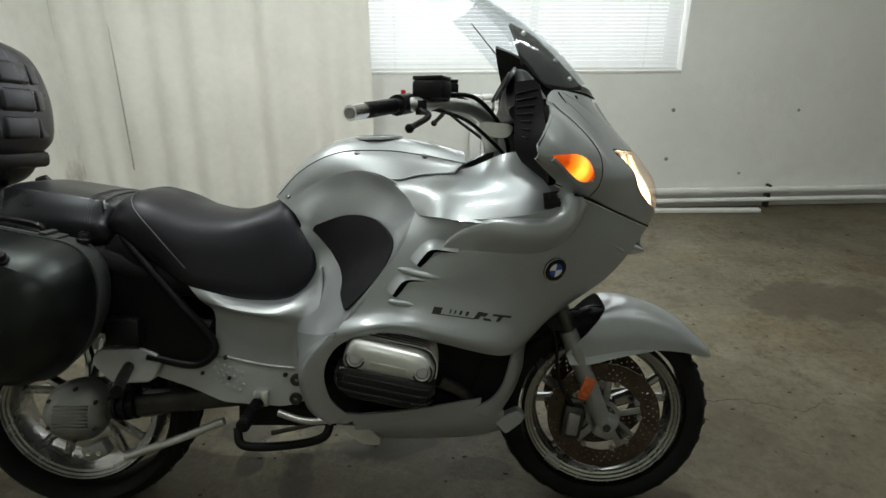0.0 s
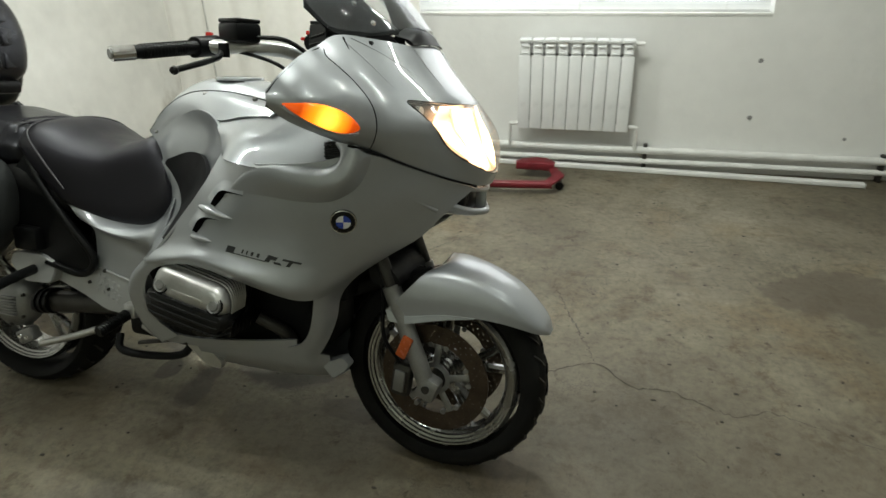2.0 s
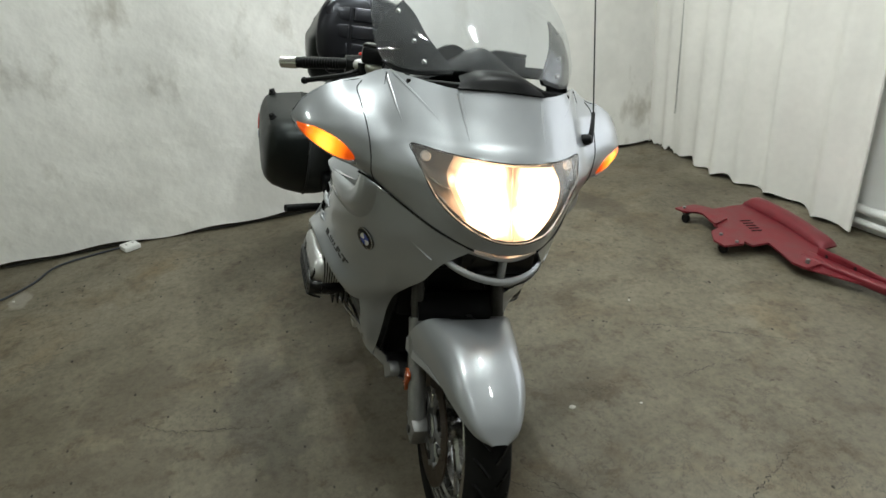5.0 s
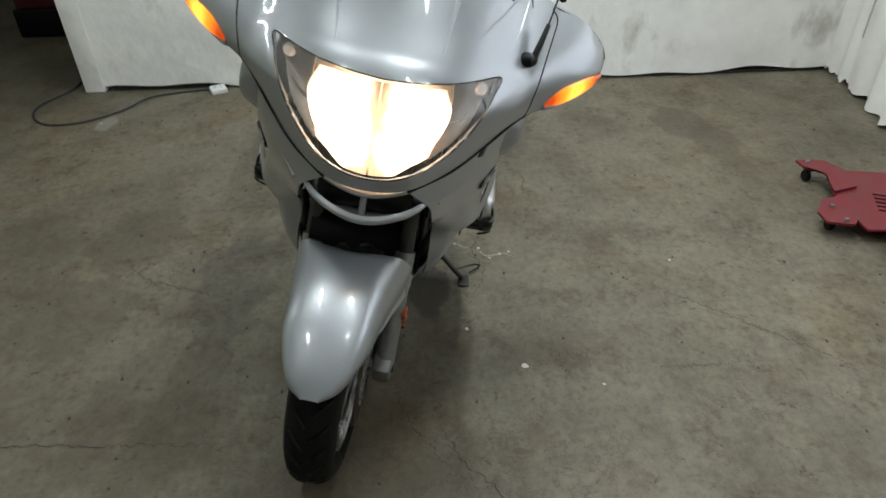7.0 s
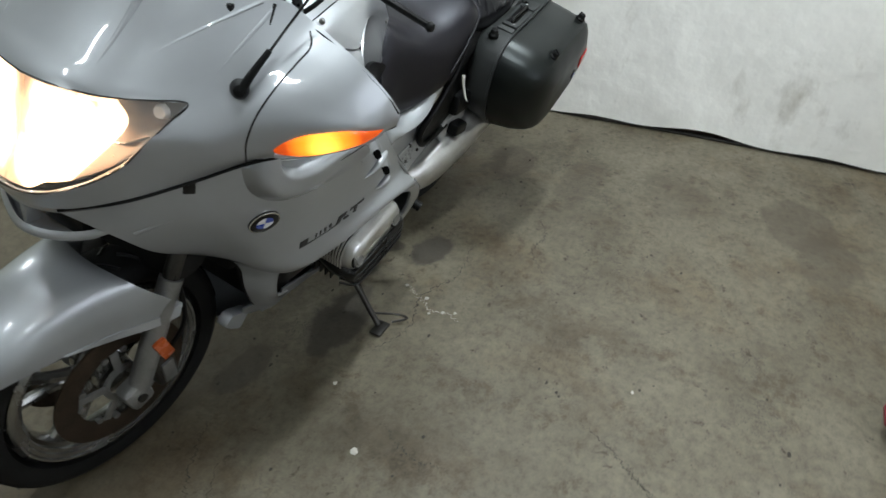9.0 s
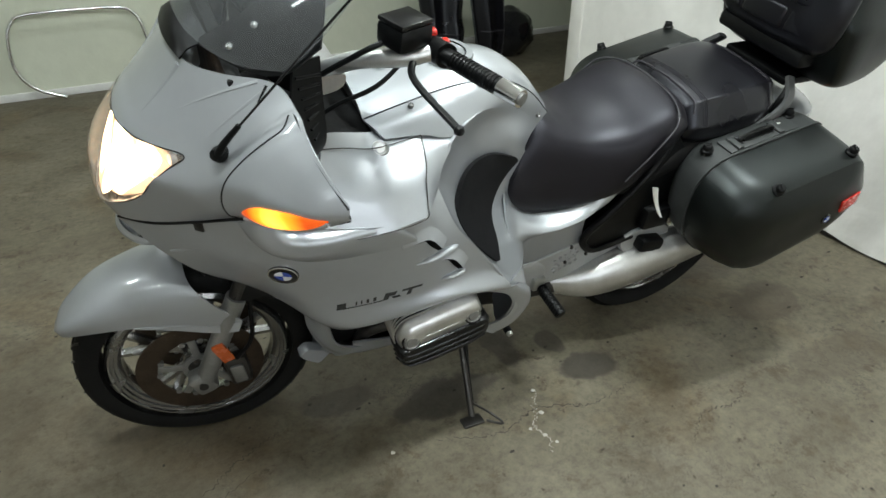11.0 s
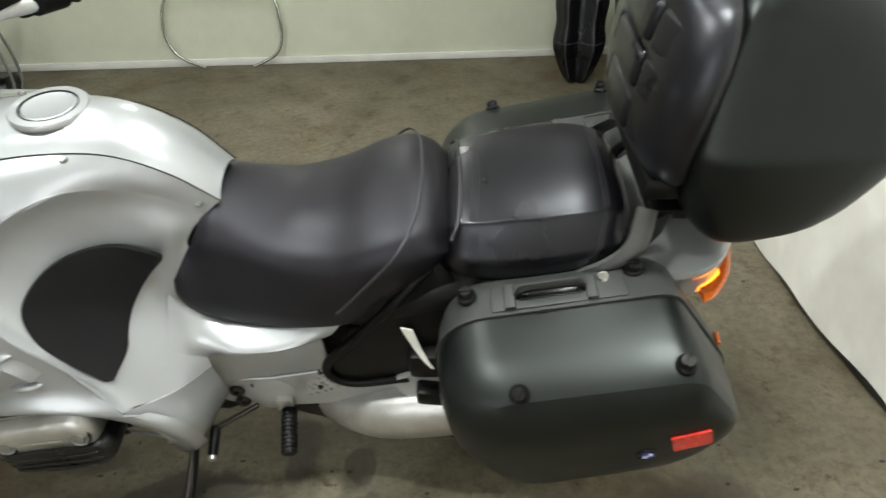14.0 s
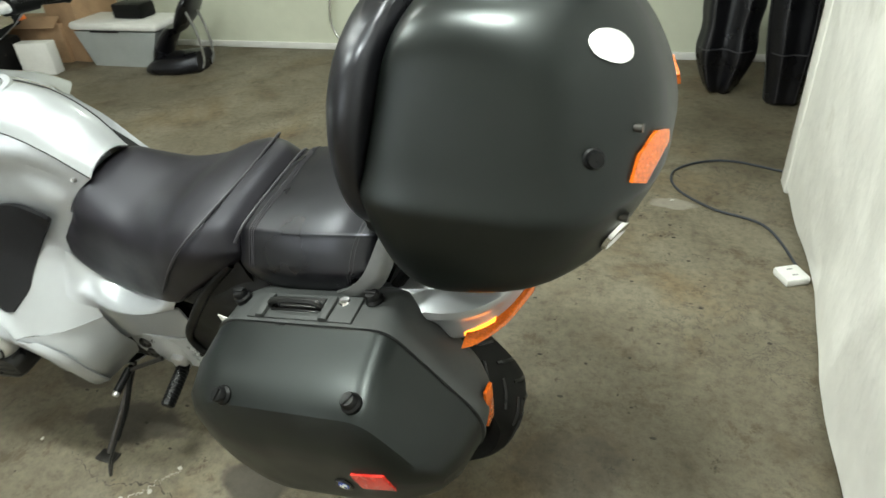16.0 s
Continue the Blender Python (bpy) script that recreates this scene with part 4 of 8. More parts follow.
SIDE_LOW = [
    [(0.53, 0.175, 0.627), (0.496, 0.236, 0.618), (0.45, 0.28, 0.61), (0.385, 0.312, 0.61), (0.27, 0.343, 0.645), (0.13, 0.36, 0.68), (-0.02, 0.352, 0.655)],
    [(0.488, 0.178, 0.578), (0.462, 0.234, 0.575), (0.42, 0.275, 0.572), (0.36, 0.30, 0.585), (0.25, 0.325, 0.62), (0.11, 0.345, 0.655), (-0.035, 0.34, 0.625)],
]
pair("side_fairing", shell(SIDE + SIDE_LOW, 44, 34, 0.006), SILVER, BIKE, "silver fairing side panel")
pair("fairing_front_strip", shell([
    [(0.528, 0.172, 0.635), (0.484, 0.178, 0.565), (0.474, 0.184, 0.50), (0.446, 0.187, 0.425), (0.40, 0.185, 0.35)],
    [(0.50, 0.226, 0.63), (0.462, 0.226, 0.558), (0.450, 0.222, 0.485), (0.416, 0.212, 0.415), (0.37, 0.206, 0.37)],
    [(0.45, 0.276, 0.62), (0.437, 0.252, 0.555), (0.415, 0.238, 0.47), (0.38, 0.222, 0.42), (0.33, 0.213, 0.395)],
], 22, 12, 0.006), SILVER, BIKE)
pair("rear_fairing", shell([
    [(-0.022, 0.345, 0.657), (-0.04, 0.328, 0.648), (-0.065, 0.306, 0.637), (-0.105, 0.270, 0.627), (-0.15, 0.204, 0.614)],
    [(-0.055, 0.338, 0.575), (-0.085, 0.332, 0.56), (-0.118, 0.308, 0.545), (-0.138, 0.262, 0.54), (-0.155, 0.195, 0.53)],
    [(-0.055, 0.318, 0.485), (-0.09, 0.312, 0.475), (-0.118, 0.285, 0.465), (-0.130, 0.235, 0.465), (-0.145, 0.175, 0.465)],
    [(-0.015, 0.275, 0.405), (-0.05, 0.280, 0.392), (-0.075, 0.258, 0.385), (-0.09, 0.215, 0.39), (-0.11, 0.165, 0.40)],
], 20, 18, 0.006), SILVER, BIKE, "silver lower rear fairing")
pair("fairing_rear_strip", shell([
    [(0.05, 0.35, 0.655), (-0.02, 0.345, 0.615), (-0.055, 0.33, 0.545), (-0.045, 0.305, 0.46), (-0.005, 0.27, 0.40)],
    [(-0.03, 0.35, 0.65), (-0.08, 0.345, 0.60), (-0.105, 0.335, 0.54), (-0.09, 0.31, 0.44), (-0.05, 0.285, 0.378)],
    [(-0.06, 0.33, 0.635), (-0.11, 0.32, 0.585), (-0.127, 0.31, 0.52), (-0.11, 0.28, 0.42), (-0.06, 0.25, 0.365)],
], 18, 8, 0.006), SILVER, BIKE)
pair("fairing_bottom_strip", shell([
    [(0.36, 0.215, 0.425), (0.2, 0.225, 0.40), (0.05, 0.245, 0.39), (-0.03, 0.27, 0.405)],
    [(0.35, 0.205, 0.375), (0.2, 0.21, 0.365), (0.05, 0.225, 0.355), (-0.05, 0.26, 0.37)],
], 14, 6, 0.006), SILVER, BIKE)
pair("inner_liner", shell([[(0.58, 0.145, 0.73), (0.485, 0.155, 0.585), (0.458, 0.162, 0.48), (0.41, 0.165, 0.37)], [(0.48, 0.13, 0.75), (0.40, 0.14, 0.62), (0.36, 0.15, 0.48), (0.32, 0.15, 0.38)]], 8, 6, 0.005), DARK, BIKE)
part("front_liner", shell([[(0.70, 0.14, 0.78), (0.73, 0, 0.80), (0.70, -0.14, 0.78)], [(0.52, 0.15, 0.74), (0.50, 0, 0.78), (0.52, -0.15, 0.74)], [(0.45, 0.16, 0.60), (0.42, 0, 0.62), (0.45, -0.16, 0.60)]], 12, 8, 0.005), DARK, BIKE)

# upper inner panels beside the cockpit
pair("upper_panel", shell([
    [(0.545, 0.30, 0.945), (0.47, 0.332, 0.928), (0.32, 0.351, 0.938), (0.24, 0.34, 0.948), (0.184, 0.275, 0.946)],
    [(0.53, 0.275, 1.0), (0.45, 0.292, 0.995), (0.32, 0.30, 1.0), (0.24, 0.285, 1.0), (0.160, 0.240, 0.985)],
    [(0.49, 0.245, 1.06), (0.42, 0.24, 1.05), (0.32, 0.235, 1.03), (0.24, 0.225, 1.03), (0.124, 0.204, 1.018)],
    [(0.46, 0.225, 1.105), (0.41, 0.208, 1.10), (0.31, 0.165, 1.058), (0.24, 0.155, 1.052), (0.12, 0.155, 1.04)],
], 26, 18, 0.005), SILVER, BIKE, "silver panel beside the cockpit")
lid = part("storage_lid", shell([
    [(0.47, 0.332, 0.926), (0.40, 0.347, 0.928), (0.32, 0.355, 0.936), (0.235, 0.347, 0.947)],
    [(0.46, 0.298, 0.995), (0.40, 0.302, 0.998), (0.32, 0.305, 1.0), (0.22, 0.285, 1.0)],
    [(0.435, 0.236, 1.078), (0.38, 0.228, 1.065), (0.31, 0.218, 1.047), (0.20, 0.20, 1.047)],
], 20, 14, 0.007), SILVER, BIKE, "silver storage compartment lid")
part("lid_lock", put(lathe([(0.0005, 0.006), (0.010, 0.006), (0.012, 0.004), (0.0165, 0.007), (0.019, 0.0), (0.0005, 0)], (0, 0, 0), 20, "Z"), facing((0.300, 0.214, 1.045), (0.1, 0.55, 0.83))), ALU, lid)

# tank cover and tank sides
TANK = [(0.31, 1.100, 0.13, 1.069), (0.20, 1.127, 0.118, 1.090), (0.08, 1.142, 0.10, 1.103), (-0.05, 1.133, 0.086, 1.094), (-0.15, 1.076, 0.078, 1.045), (-0.228, 0.995, 0.066, 0.969)]
part("tank_cover", shell([[(x, w, zs), (x, w * 0.6, z - (z - zs) * 0.3), (x, 0, z), (x, -w * 0.6, z - (z - zs) * 0.3), (x, -w, zs)] for x, z, w, zs in TANK], 22, 26, 0.006), SILVER, BIKE, "silver fuel tank cover")
pair("tank_side", shell([
    [(x, w + 0.002, zs) for x, z, w, zs in TANK],
    [(0.30, 0.165, 1.068), (0.19, 0.155, 1.077), (0.09, 0.135, 1.084), (-0.04, 0.108, 1.074), (-0.13, 0.092, 1.026), (-0.215, 0.074, 0.962)],
    [(0.28, 0.19, 1.05), (0.19, 0.188, 1.044), (0.12, 0.192, 1.031), (0.01, 0.138, 1.05), (-0.10, 0.10, 1.015), (-0.2, 0.082, 0.952)],
], 26, 10, 0.005), SILVER, BIKE, "silver tank side cover")
cap = part("filler_cap", put(lathe([(0.0005, 0.004), (0.03, 0.004), (0.045, 0.0055), (0.05, 0.002), (0.053, 0.005), (0.068, 0.004), (0.071, 0.0), (0.071, -0.006), (0.0005, -0.006)], (0, 0, 0), 40, "Z"), facing((0.062, 0, 1.1395), (-0.02, 0, 1), (0, 1, 0))), SILVER, BIKE, "round silver fuel filler cap")
part("cap_groove", put(lathe([(0.0505, 0.0042), (0.0525, 0.0042), (0.0525, 0.0), (0.0505, 0.0)], (0, 0, 0.0015), 40, "Z"), facing((0.062, 0, 1.1395), (-0.02, 0, 1), (0, 1, 0))), DARK, cap)
for k in range(6):
    a = math.pi / 3 * k
    screw((0.062 + 0.061 * math.cos(a), 0.061 * math.sin(a), 1.144), (0, 0, 1), 0.0045, ALU_DULL, cap)
for x in (0.19, 0.225):
    part("tank_label", block((0.028, 0.03, 0.002), (x, 0.0, 1.129), 0.0005, turn_y(10)), LABEL, BIKE, "small pale warning label")
for s in (1, -1):
    screw((0.012, 0.099 * s, 1.096), (0, 0.5 * s, 0.85), 0.009)
    screw((-0.19, 0.079 * s, 0.975), (-0.2, 0.8 * s, 0.6), 0.009)
    screw((0.2, 0.135 * s, 1.090), (0, 0.5 * s, 0.85), 0.007)

part("fuel_tank", loft([[(x, w, z1 - 0.03), (x, w * 0.5, z1), (x, -w * 0.5, z1), (x, -w, z1 - 0.03), (x, -w * 0.9, z0), (x, w * 0.9, z0)] for x, w, z0, z1 in ((0.30, 0.13, 0.80, 1.03), (0.18, 0.15, 0.78, 1.05), (0.05, 0.105, 0.76, 1.075), (-0.08, 0.085, 0.74, 1.05), (-0.19, 0.045, 0.74, 0.96))], 24, 16), SILVER, BIKE)

# dark joints between the panels
pair("panel_joint", tube([(x, w + 0.001, zs + 0.0015) for x, z, w, zs in TANK], 0.0013, 6, 40), DARK, BIKE)
part("lid_joint", tube([(0.20, 0.20, 1.052), (0.212, 0.262, 1.025), (0.222, 0.29, 1.002), (0.232, 0.33, 0.965), (0.238, 0.349, 0.947), (0.27, 0.355, 0.940), (0.32, 0.3575, 0.936), (0.40, 0.3495, 0.928), (0.47, 0.3345, 0.925)], 0.0014, 6, 60), STEEL, lid)
part("lid_joint", tube([(0.20, 0.20, 1.053), (0.31, 0.219, 1.052), (0.38, 0.229, 1.071), (0.435, 0.237, 1.083)], 0.0014, 6, 30), STEEL, lid)

# knee recess and pad
pair("knee_panel", shell([
    [(-0.203, 0.080, 0.955), (-0.10, 0.1, 1.018), (0.01, 0.138, 1.052), (0.115, 0.198, 1.028), (0.178, 0.264, 0.955), (0.144, 0.309, 0.868), (0.072, 0.317, 0.775), (-0.02, 0.346, 0.655)],
    [(-0.185, 0.088, 0.940), (-0.10, 0.105, 0.985), (0.0, 0.128, 1.0), (0.085, 0.17, 0.98), (0.135, 0.235, 0.92), (0.118, 0.272, 0.85), (0.06, 0.288, 0.765), (-0.035, 0.325, 0.648)],
    [(-0.165, 0.098, 0.92), (-0.12, 0.118, 0.93), (-0.06, 0.128, 0.92), (0.0, 0.145, 0.89), (0.03, 0.18, 0.845), (0.025, 0.222, 0.79), (-0.005, 0.255, 0.735), (-0.06, 0.305, 0.635)],
    [(-0.15, 0.11, 0.89), (-0.135, 0.116, 0.87), (-0.12, 0.122, 0.845), (-0.10, 0.13, 0.81), (-0.085, 0.142, 0.78), (-0.08, 0.16, 0.745), (-0.085, 0.2, 0.70), (-0.105, 0.27, 0.625)],
    [(-0.185, 0.108, 0.875), (-0.172, 0.112, 0.855), (-0.155, 0.118, 0.825), (-0.14, 0.128, 0.785), (-0.13, 0.138, 0.742), (-0.13, 0.154, 0.712), (-0.14, 0.186, 0.670), (-0.150, 0.204, 0.612)],
], 40, 18, 0.006), SILVER, BIKE, "scooped silver knee panel")
pair("knee_pad", shell([
    [(-0.10, 0.147, 0.902), (-0.015, 0.154, 0.93), (0.065, 0.197, 0.925), (0.116, 0.259, 0.878), (0.103, 0.292, 0.82), (0.06, 0.304, 0.765), (0.008, 0.309, 0.712)],
    [(-0.106, 0.148, 0.895), (-0.05, 0.152, 0.898), (0.01, 0.179, 0.88), (0.045, 0.219, 0.835), (0.042, 0.257, 0.79), (0.022, 0.282, 0.748), (0.002, 0.307, 0.709)],
    [(-0.110, 0.147, 0.886), (-0.085, 0.150, 0.86), (-0.055, 0.162, 0.825), (-0.03, 0.185, 0.785), (-0.022, 0.215, 0.755), (-0.022, 0.247, 0.73), (-0.006, 0.302, 0.707)],
], 34, 14, 0.012), PAD, BIKE, "black rubber knee pad")

# panel under the seat
pair("seat_side_panel", shell([
    [(-0.088, 0.146, 0.785), (-0.125, 0.14, 0.735), (-0.2, 0.14, 0.692), (-0.33, 0.165, 0.70), (-0.47, 0.195, 0.757)],
    [(-0.083, 0.205, 0.70), (-0.14, 0.198, 0.672), (-0.23, 0.21, 0.664), (-0.33, 0.21, 0.677), (-0.43, 0.19, 0.70)],
    [(-0.095, 0.27, 0.615), (-0.15, 0.19, 0.616), (-0.23, 0.168, 0.630), (-0.31, 0.165, 0.642), (-0.40, 0.164, 0.66)],
    [(-0.11, 0.24, 0.55), (-0.16, 0.172, 0.55), (-0.23, 0.16, 0.56), (-0.31, 0.158, 0.575), (-0.40, 0.158, 0.60)],
    [(-0.11, 0.19, 0.485), (-0.17, 0.16, 0.488), (-0.23, 0.156, 0.497), (-0.31, 0.155, 0.512), (-0.41, 0.157, 0.53)],
], 28, 22, 0.005), SILVER, BIKE, "silver panel below the seat")


# footrest plates
for s in (1, -1):
    pl = part("footrest_plate", prism([(-0.10, 0.482), (-0.25, 0.492), (-0.42, 0.528), (-0.56, 0.545), (-0.66, 0.52), (-0.60, 0.47), (-0.48, 0.43), (-0.38, 0.385), (-0.2, 0.372), (-0.11, 0.40)], 0.135 * s, 0.157 * s, 0.02, 3, 0.006), PLATE, BIKE, "matt silver footrest plate with raised dots")
    part("plate_lip", tube([(-0.11, 0.156 * s, 0.487), (-0.25, 0.158 * s, 0.498), (-0.41, 0.158 * s, 0.532)], 0.004, 8), PLATE, pl)
    for r in range(4):
        for k in range(5):
            p = (-0.325 - 0.019 * k - 0.008 * (r % 2), 0.158 * s, 0.474 - 0.017 * r + 0.008 * k)
            part("dot", lathe([(0.0004, 0.003 * s), (0.005, 0.0024 * s), (0.0065, -0.002 * s), (0.0004, -0.002 * s)], p, 8), PLATE, pl)
    for p, r in (((-0.20, 0.16 * s, 0.470), 0.007), ((-0.375, 0.16 * s, 0.522), 0.007), ((-0.445, 0.16 * s, 0.475), 0.006), ((-0.365, 0.16 * s, 0.46), 0.006)):
        screw(p, (0, s, 0), r, STEEL, pl)
    if s > 0:
        part("pivot_disc", lathe([(0.001, 0.163 * s), (0.055, 0.163 * s), (0.062, 0.158 * s), (0.062, 0.15 * s), (0.001, 0.15 * s)], (-0.235, 0, 0.43), 32), PLATE, pl)
    for q, z in ((-0.155, 0.445), (-0.16, 0.40)) if s > 0 else ((-0.168, 0.455), (-0.172, 0.398)):
        part("bore", lathe([(0.006, 0.166 * s), (0.015, 0.166 * s), (0.019, 0.16 * s), (0.019, 0.15 * s), (0.006, 0.15 * s)], (q, 0, z), 18), STEEL, pl)
    peg = part("rider_footpeg", rod((-0.275, 0.165 * s, 0.395), (-0.29, 0.285 * s, 0.37), 0.016, 14), PLASTIC, BIKE, "ribbed black rubber footpeg")
    ribs = bmesh.new()
    for k in range(11):
        f = 0.15 + 0.08 * k
        p = V(-0.275, 0.165 * s, 0.395).lerp(V(-0.29, 0.285 * s, 0.37), f)
        d = (V(-0.015, 0.12 * s, -0.025)).normalized()
        rod(p - d * 0.0025, p + d * 0.0025, 0.0195, 12, ribs)
    part("rubber_rib", ribs, PLASTIC, peg)
    part("peg_bracket", block((0.045, 0.03, 0.05), (-0.268, 0.165 * s, 0.405), 0.008), ALU, peg)
    pb = part("passenger_bracket", prism([(-0.55, 0.53), (-0.61, 0.56), (-0.75, 0.56), (-0.77, 0.52), (-0.70, 0.455), (-0.58, 0.46)], 0.16 * s, 0.19 * s, 0.02, 3, 0.005), PLATE, BIKE, "silver passenger footrest bracket")
    if s > 0:
        part("passenger_peg", block((0.10, 0.05, 0.05), (-0.665, 0.205 * s, 0.508), 0.012, turn_y(-8)), PLASTIC, pb, "folded black passenger footpeg")
    else:
        part("passenger_peg", tube([(-0.655, 0.19 * s, 0.505), (-0.625, 0.28 * s, 0.508), (-0.592, 0.375 * s, 0.508)], 0.017, 12, 10), PLASTIC, pb, "black passenger footpeg folded out")

# black frame covers beside the passenger seat
pair("tail_side_cover", shell([
    [(-0.68, 0.15, 0.885), (-0.60, 0.182, 0.82), (-0.50, 0.192, 0.72), (-0.42, 0.18, 0.62), (-0.395, 0.172, 0.565)],
    [(-0.72, 0.165, 0.84), (-0.65, 0.182, 0.76), (-0.57, 0.188, 0.67), (-0.48, 0.182, 0.58), (-0.43, 0.175, 0.525)],
    [(-0.80, 0.165, 0.80), (-0.75, 0.175, 0.69), (-0.68, 0.178, 0.60), (-0.58, 0.178, 0.535), (-0.46, 0.174, 0.505)],
], 22, 14, 0.008), PLASTIC, BIKE, "black plastic frame cover")
pair("cover_rim", tube([(-0.66, 0.155, 0.878), (-0.58, 0.187, 0.80), (-0.48, 0.19, 0.68), (-0.405, 0.176, 0.58), (-0.412, 0.177, 0.53), (-0.47, 0.178, 0.507), (-0.6, 0.182, 0.535)], 0.012, 10, 40), PLASTIC, BIKE)
part("tie_strap", shell([[(-0.592, 0.202, 0.742), (-0.61, 0.207, 0.70), (-0.635, 0.215, 0.655), (-0.655, 0.222, 0.63)], [(-0.618, 0.202, 0.735), (-0.632, 0.207, 0.69), (-0.65, 0.215, 0.65), (-0.664, 0.222, 0.627)]], 14, 4, 0.004), LABEL, BIKE, "off-white luggage tie")

# seats
SEAT = [
    (-0.200, 0.62, 0.112, 0.140, 0.820, 0.937, 0.964),
    (-0.222, 0.60, 0.128, 0.146, 0.775, 0.934, 0.964),
    (-0.250, 0.48, 0.140, 0.148, 0.725, 0.922, 0.952),
    (-0.29, 0.32, 0.150, 0.148, 0.69, 0.911, 0.938),
    (-0.36, 0.12, 0.172, 0.168, 0.698, 0.894, 0.925),
    (-0.46, 0.0, 0.198, 0.192, 0.735, 0.906, 0.939),
    (-0.54, 0.0, 0.205, 0.185, 0.79, 0.942, 0.972),
    (-0.61, 0.0, 0.198, 0.17, 0.835, 0.968, 0.991),
    (-0.665, 0.0, 0.178, 0.15, 0.87, 0.966, 0.987),
    (-0.70, 0.0, 0.15, 0.13, 0.885, 0.945, 0.962),
]


def seat_ring(x, k, w, b, z0, z1, z2):
    half = [(w * 0.42, z2 - 0.004), (w * 0.76, (z1 + z2) / 2 - 0.006), (w * 0.94, z1 - 0.022), (w, (z0 + z1) / 2), (b, z0), (b * 0.4, z0)]
    pts = [(0, z2)] + half + [(-y, z) for y, z in half[::-1]]
    return [(x + k * (z2 - z), y, z) for y, z in pts]


part("rider_seat", loft([seat_ring(*r) for r in SEAT], 44, 40), VINYL_MATT, BIKE, "smooth black vinyl rider seat", 60)
pair("seat_seam", tube([(-0.46, 0.206, 0.79), (-0.535, 0.211, 0.882), (-0.60, 0.196, 0.955), (-0.635, 0.12, 0.986), (-0.645, 0, 0.991)], 0.003, 6, 30), VINYL_GREY, BIKE)
PILL = [
    (-0.685, 0.14, 0.86, 0.92, 0.94),
    (-0.715, 0.168, 0.855, 0.96, 0.978),
    (-0.78, 0.182, 0.85, 0.977, 0.997),
    (-0.87, 0.188, 0.855, 0.997, 1.015),
    (-0.96, 0.186, 0.875, 1.012, 1.030),
    (-1.03, 0.165, 0.91, 1.010, 1.025),
    (-1.06, 0.13, 0.94, 0.992, 1.002),
]
pill_bm = loft([[(x, 0, z2), (x, w * 0.40, z2 - 0.001), (x, w * 0.70, z2 - 0.007), (x, w * 0.80, z2 - 0.015), (x, w * 0.93, z1 - 0.034), (x, w, (z0 + z1) / 2 - 0.005), (x, w * 0.88, z0), (x, w * 0.3, z0), (x, -w * 0.3, z0), (x, -w * 0.88, z0), (x, -w, (z0 + z1) / 2 - 0.005), (x, -w * 0.93, z1 - 0.034), (x, -w * 0.80, z2 - 0.015), (x, -w * 0.70, z2 - 0.007), (x, -w * 0.40, z2 - 0.001)] for x, w, z0, z1, z2 in PILL], 60, 30)
pill_skin = BVHTree.FromBMesh(pill_bm)
part("passenger_seat", pill_bm, VINYL, BIKE, "smooth black vinyl passenger seat with grey stitching", 60)
for x in (-0.738, -0.746, -0.754, -1.012, -1.020):
    pts = []
    for k in range(15):
        a = math.pi * (k / 14 - 0.5)
        q = pill_skin.find_nearest(V(x + 0.012 * abs(math.sin(a)), 0.24 * math.sin(a), 0.93 + 0.12 * math.cos(a)))[0]
        pts.append(q + V(0, 0.001 * math.sin(a), 0.001 * math.cos(a)))
    part("stitching", tube(pts, 0.0009, 5, 40), VINYL_GREY, BIKE)
pair("seat_piping", tube([(-0.705, 0.155, 0.950), (-0.72, 0.12, 0.977), (-0.726, 0, 0.986)], 0.0035, 6, 16), VINYL_GREY, BIKE)
part("seat_base", loft([[(x, w, z), (x, -w, z), (x, -w, z - 0.1), (x, w, z - 0.1)] for x, w, z in ((-0.2, 0.09, 0.78), (-0.5, 0.15, 0.80), (-0.8, 0.14, 0.88), (-1.05, 0.13, 0.92))], 20, 10), DARK, BIKE)

# tail, grab rails and rear light
part("tail_cowl", loft([[(x, w * 0.9, z1), (x, w, (z0 + z1) / 2), (x, w * 0.85, z0), (x, -w * 0.85, z0), (x, -w, (z0 + z1) / 2), (x, -w * 0.9, z1)] for x, w, z0, z1 in ((-0.90, 0.14, 0.80, 0.90), (-1.05, 0.175, 0.795, 0.91), (-1.15, 0.185, 0.81, 0.92), (-1.22, 0.165, 0.825, 0.92), (-1.27, 0.115, 0.835, 0.915), (-1.30, 0.04, 0.84, 0.91))], 24, 14), SILVER, BIKE, "silver tail cowl")
part("rear_light", loft([[(x, w, z1), (x, w, z0), (x, -w, z0), (x, -w, z1)] for x, w, z0, z1 in ((-1.212, 0.168, 0.838, 0.850), (-1.238, 0.156, 0.841, 0.854), (-1.278, 0.115, 0.844, 0.861), (-1.308, 0.045, 0.847, 0.865))], 24, 10), ORANGE, BIKE, "orange and red wrap-round rear light")
pair("rear_signal", loft([[(x, w, z1), (x, w, z0), (x, w - 0.022, z0), (x, w - 0.022, z1)] for x, w, z0, z1 in ((-1.200, 0.176, 0.837, 0.849), (-1.222, 0.171, 0.8385, 0.8525), (-1.243, 0.158, 0.840, 0.856), (-1.258, 0.144, 0.842, 0.858))], 20, 10), SIGNAL_LIT, BIKE, "lit amber rear turn signal")
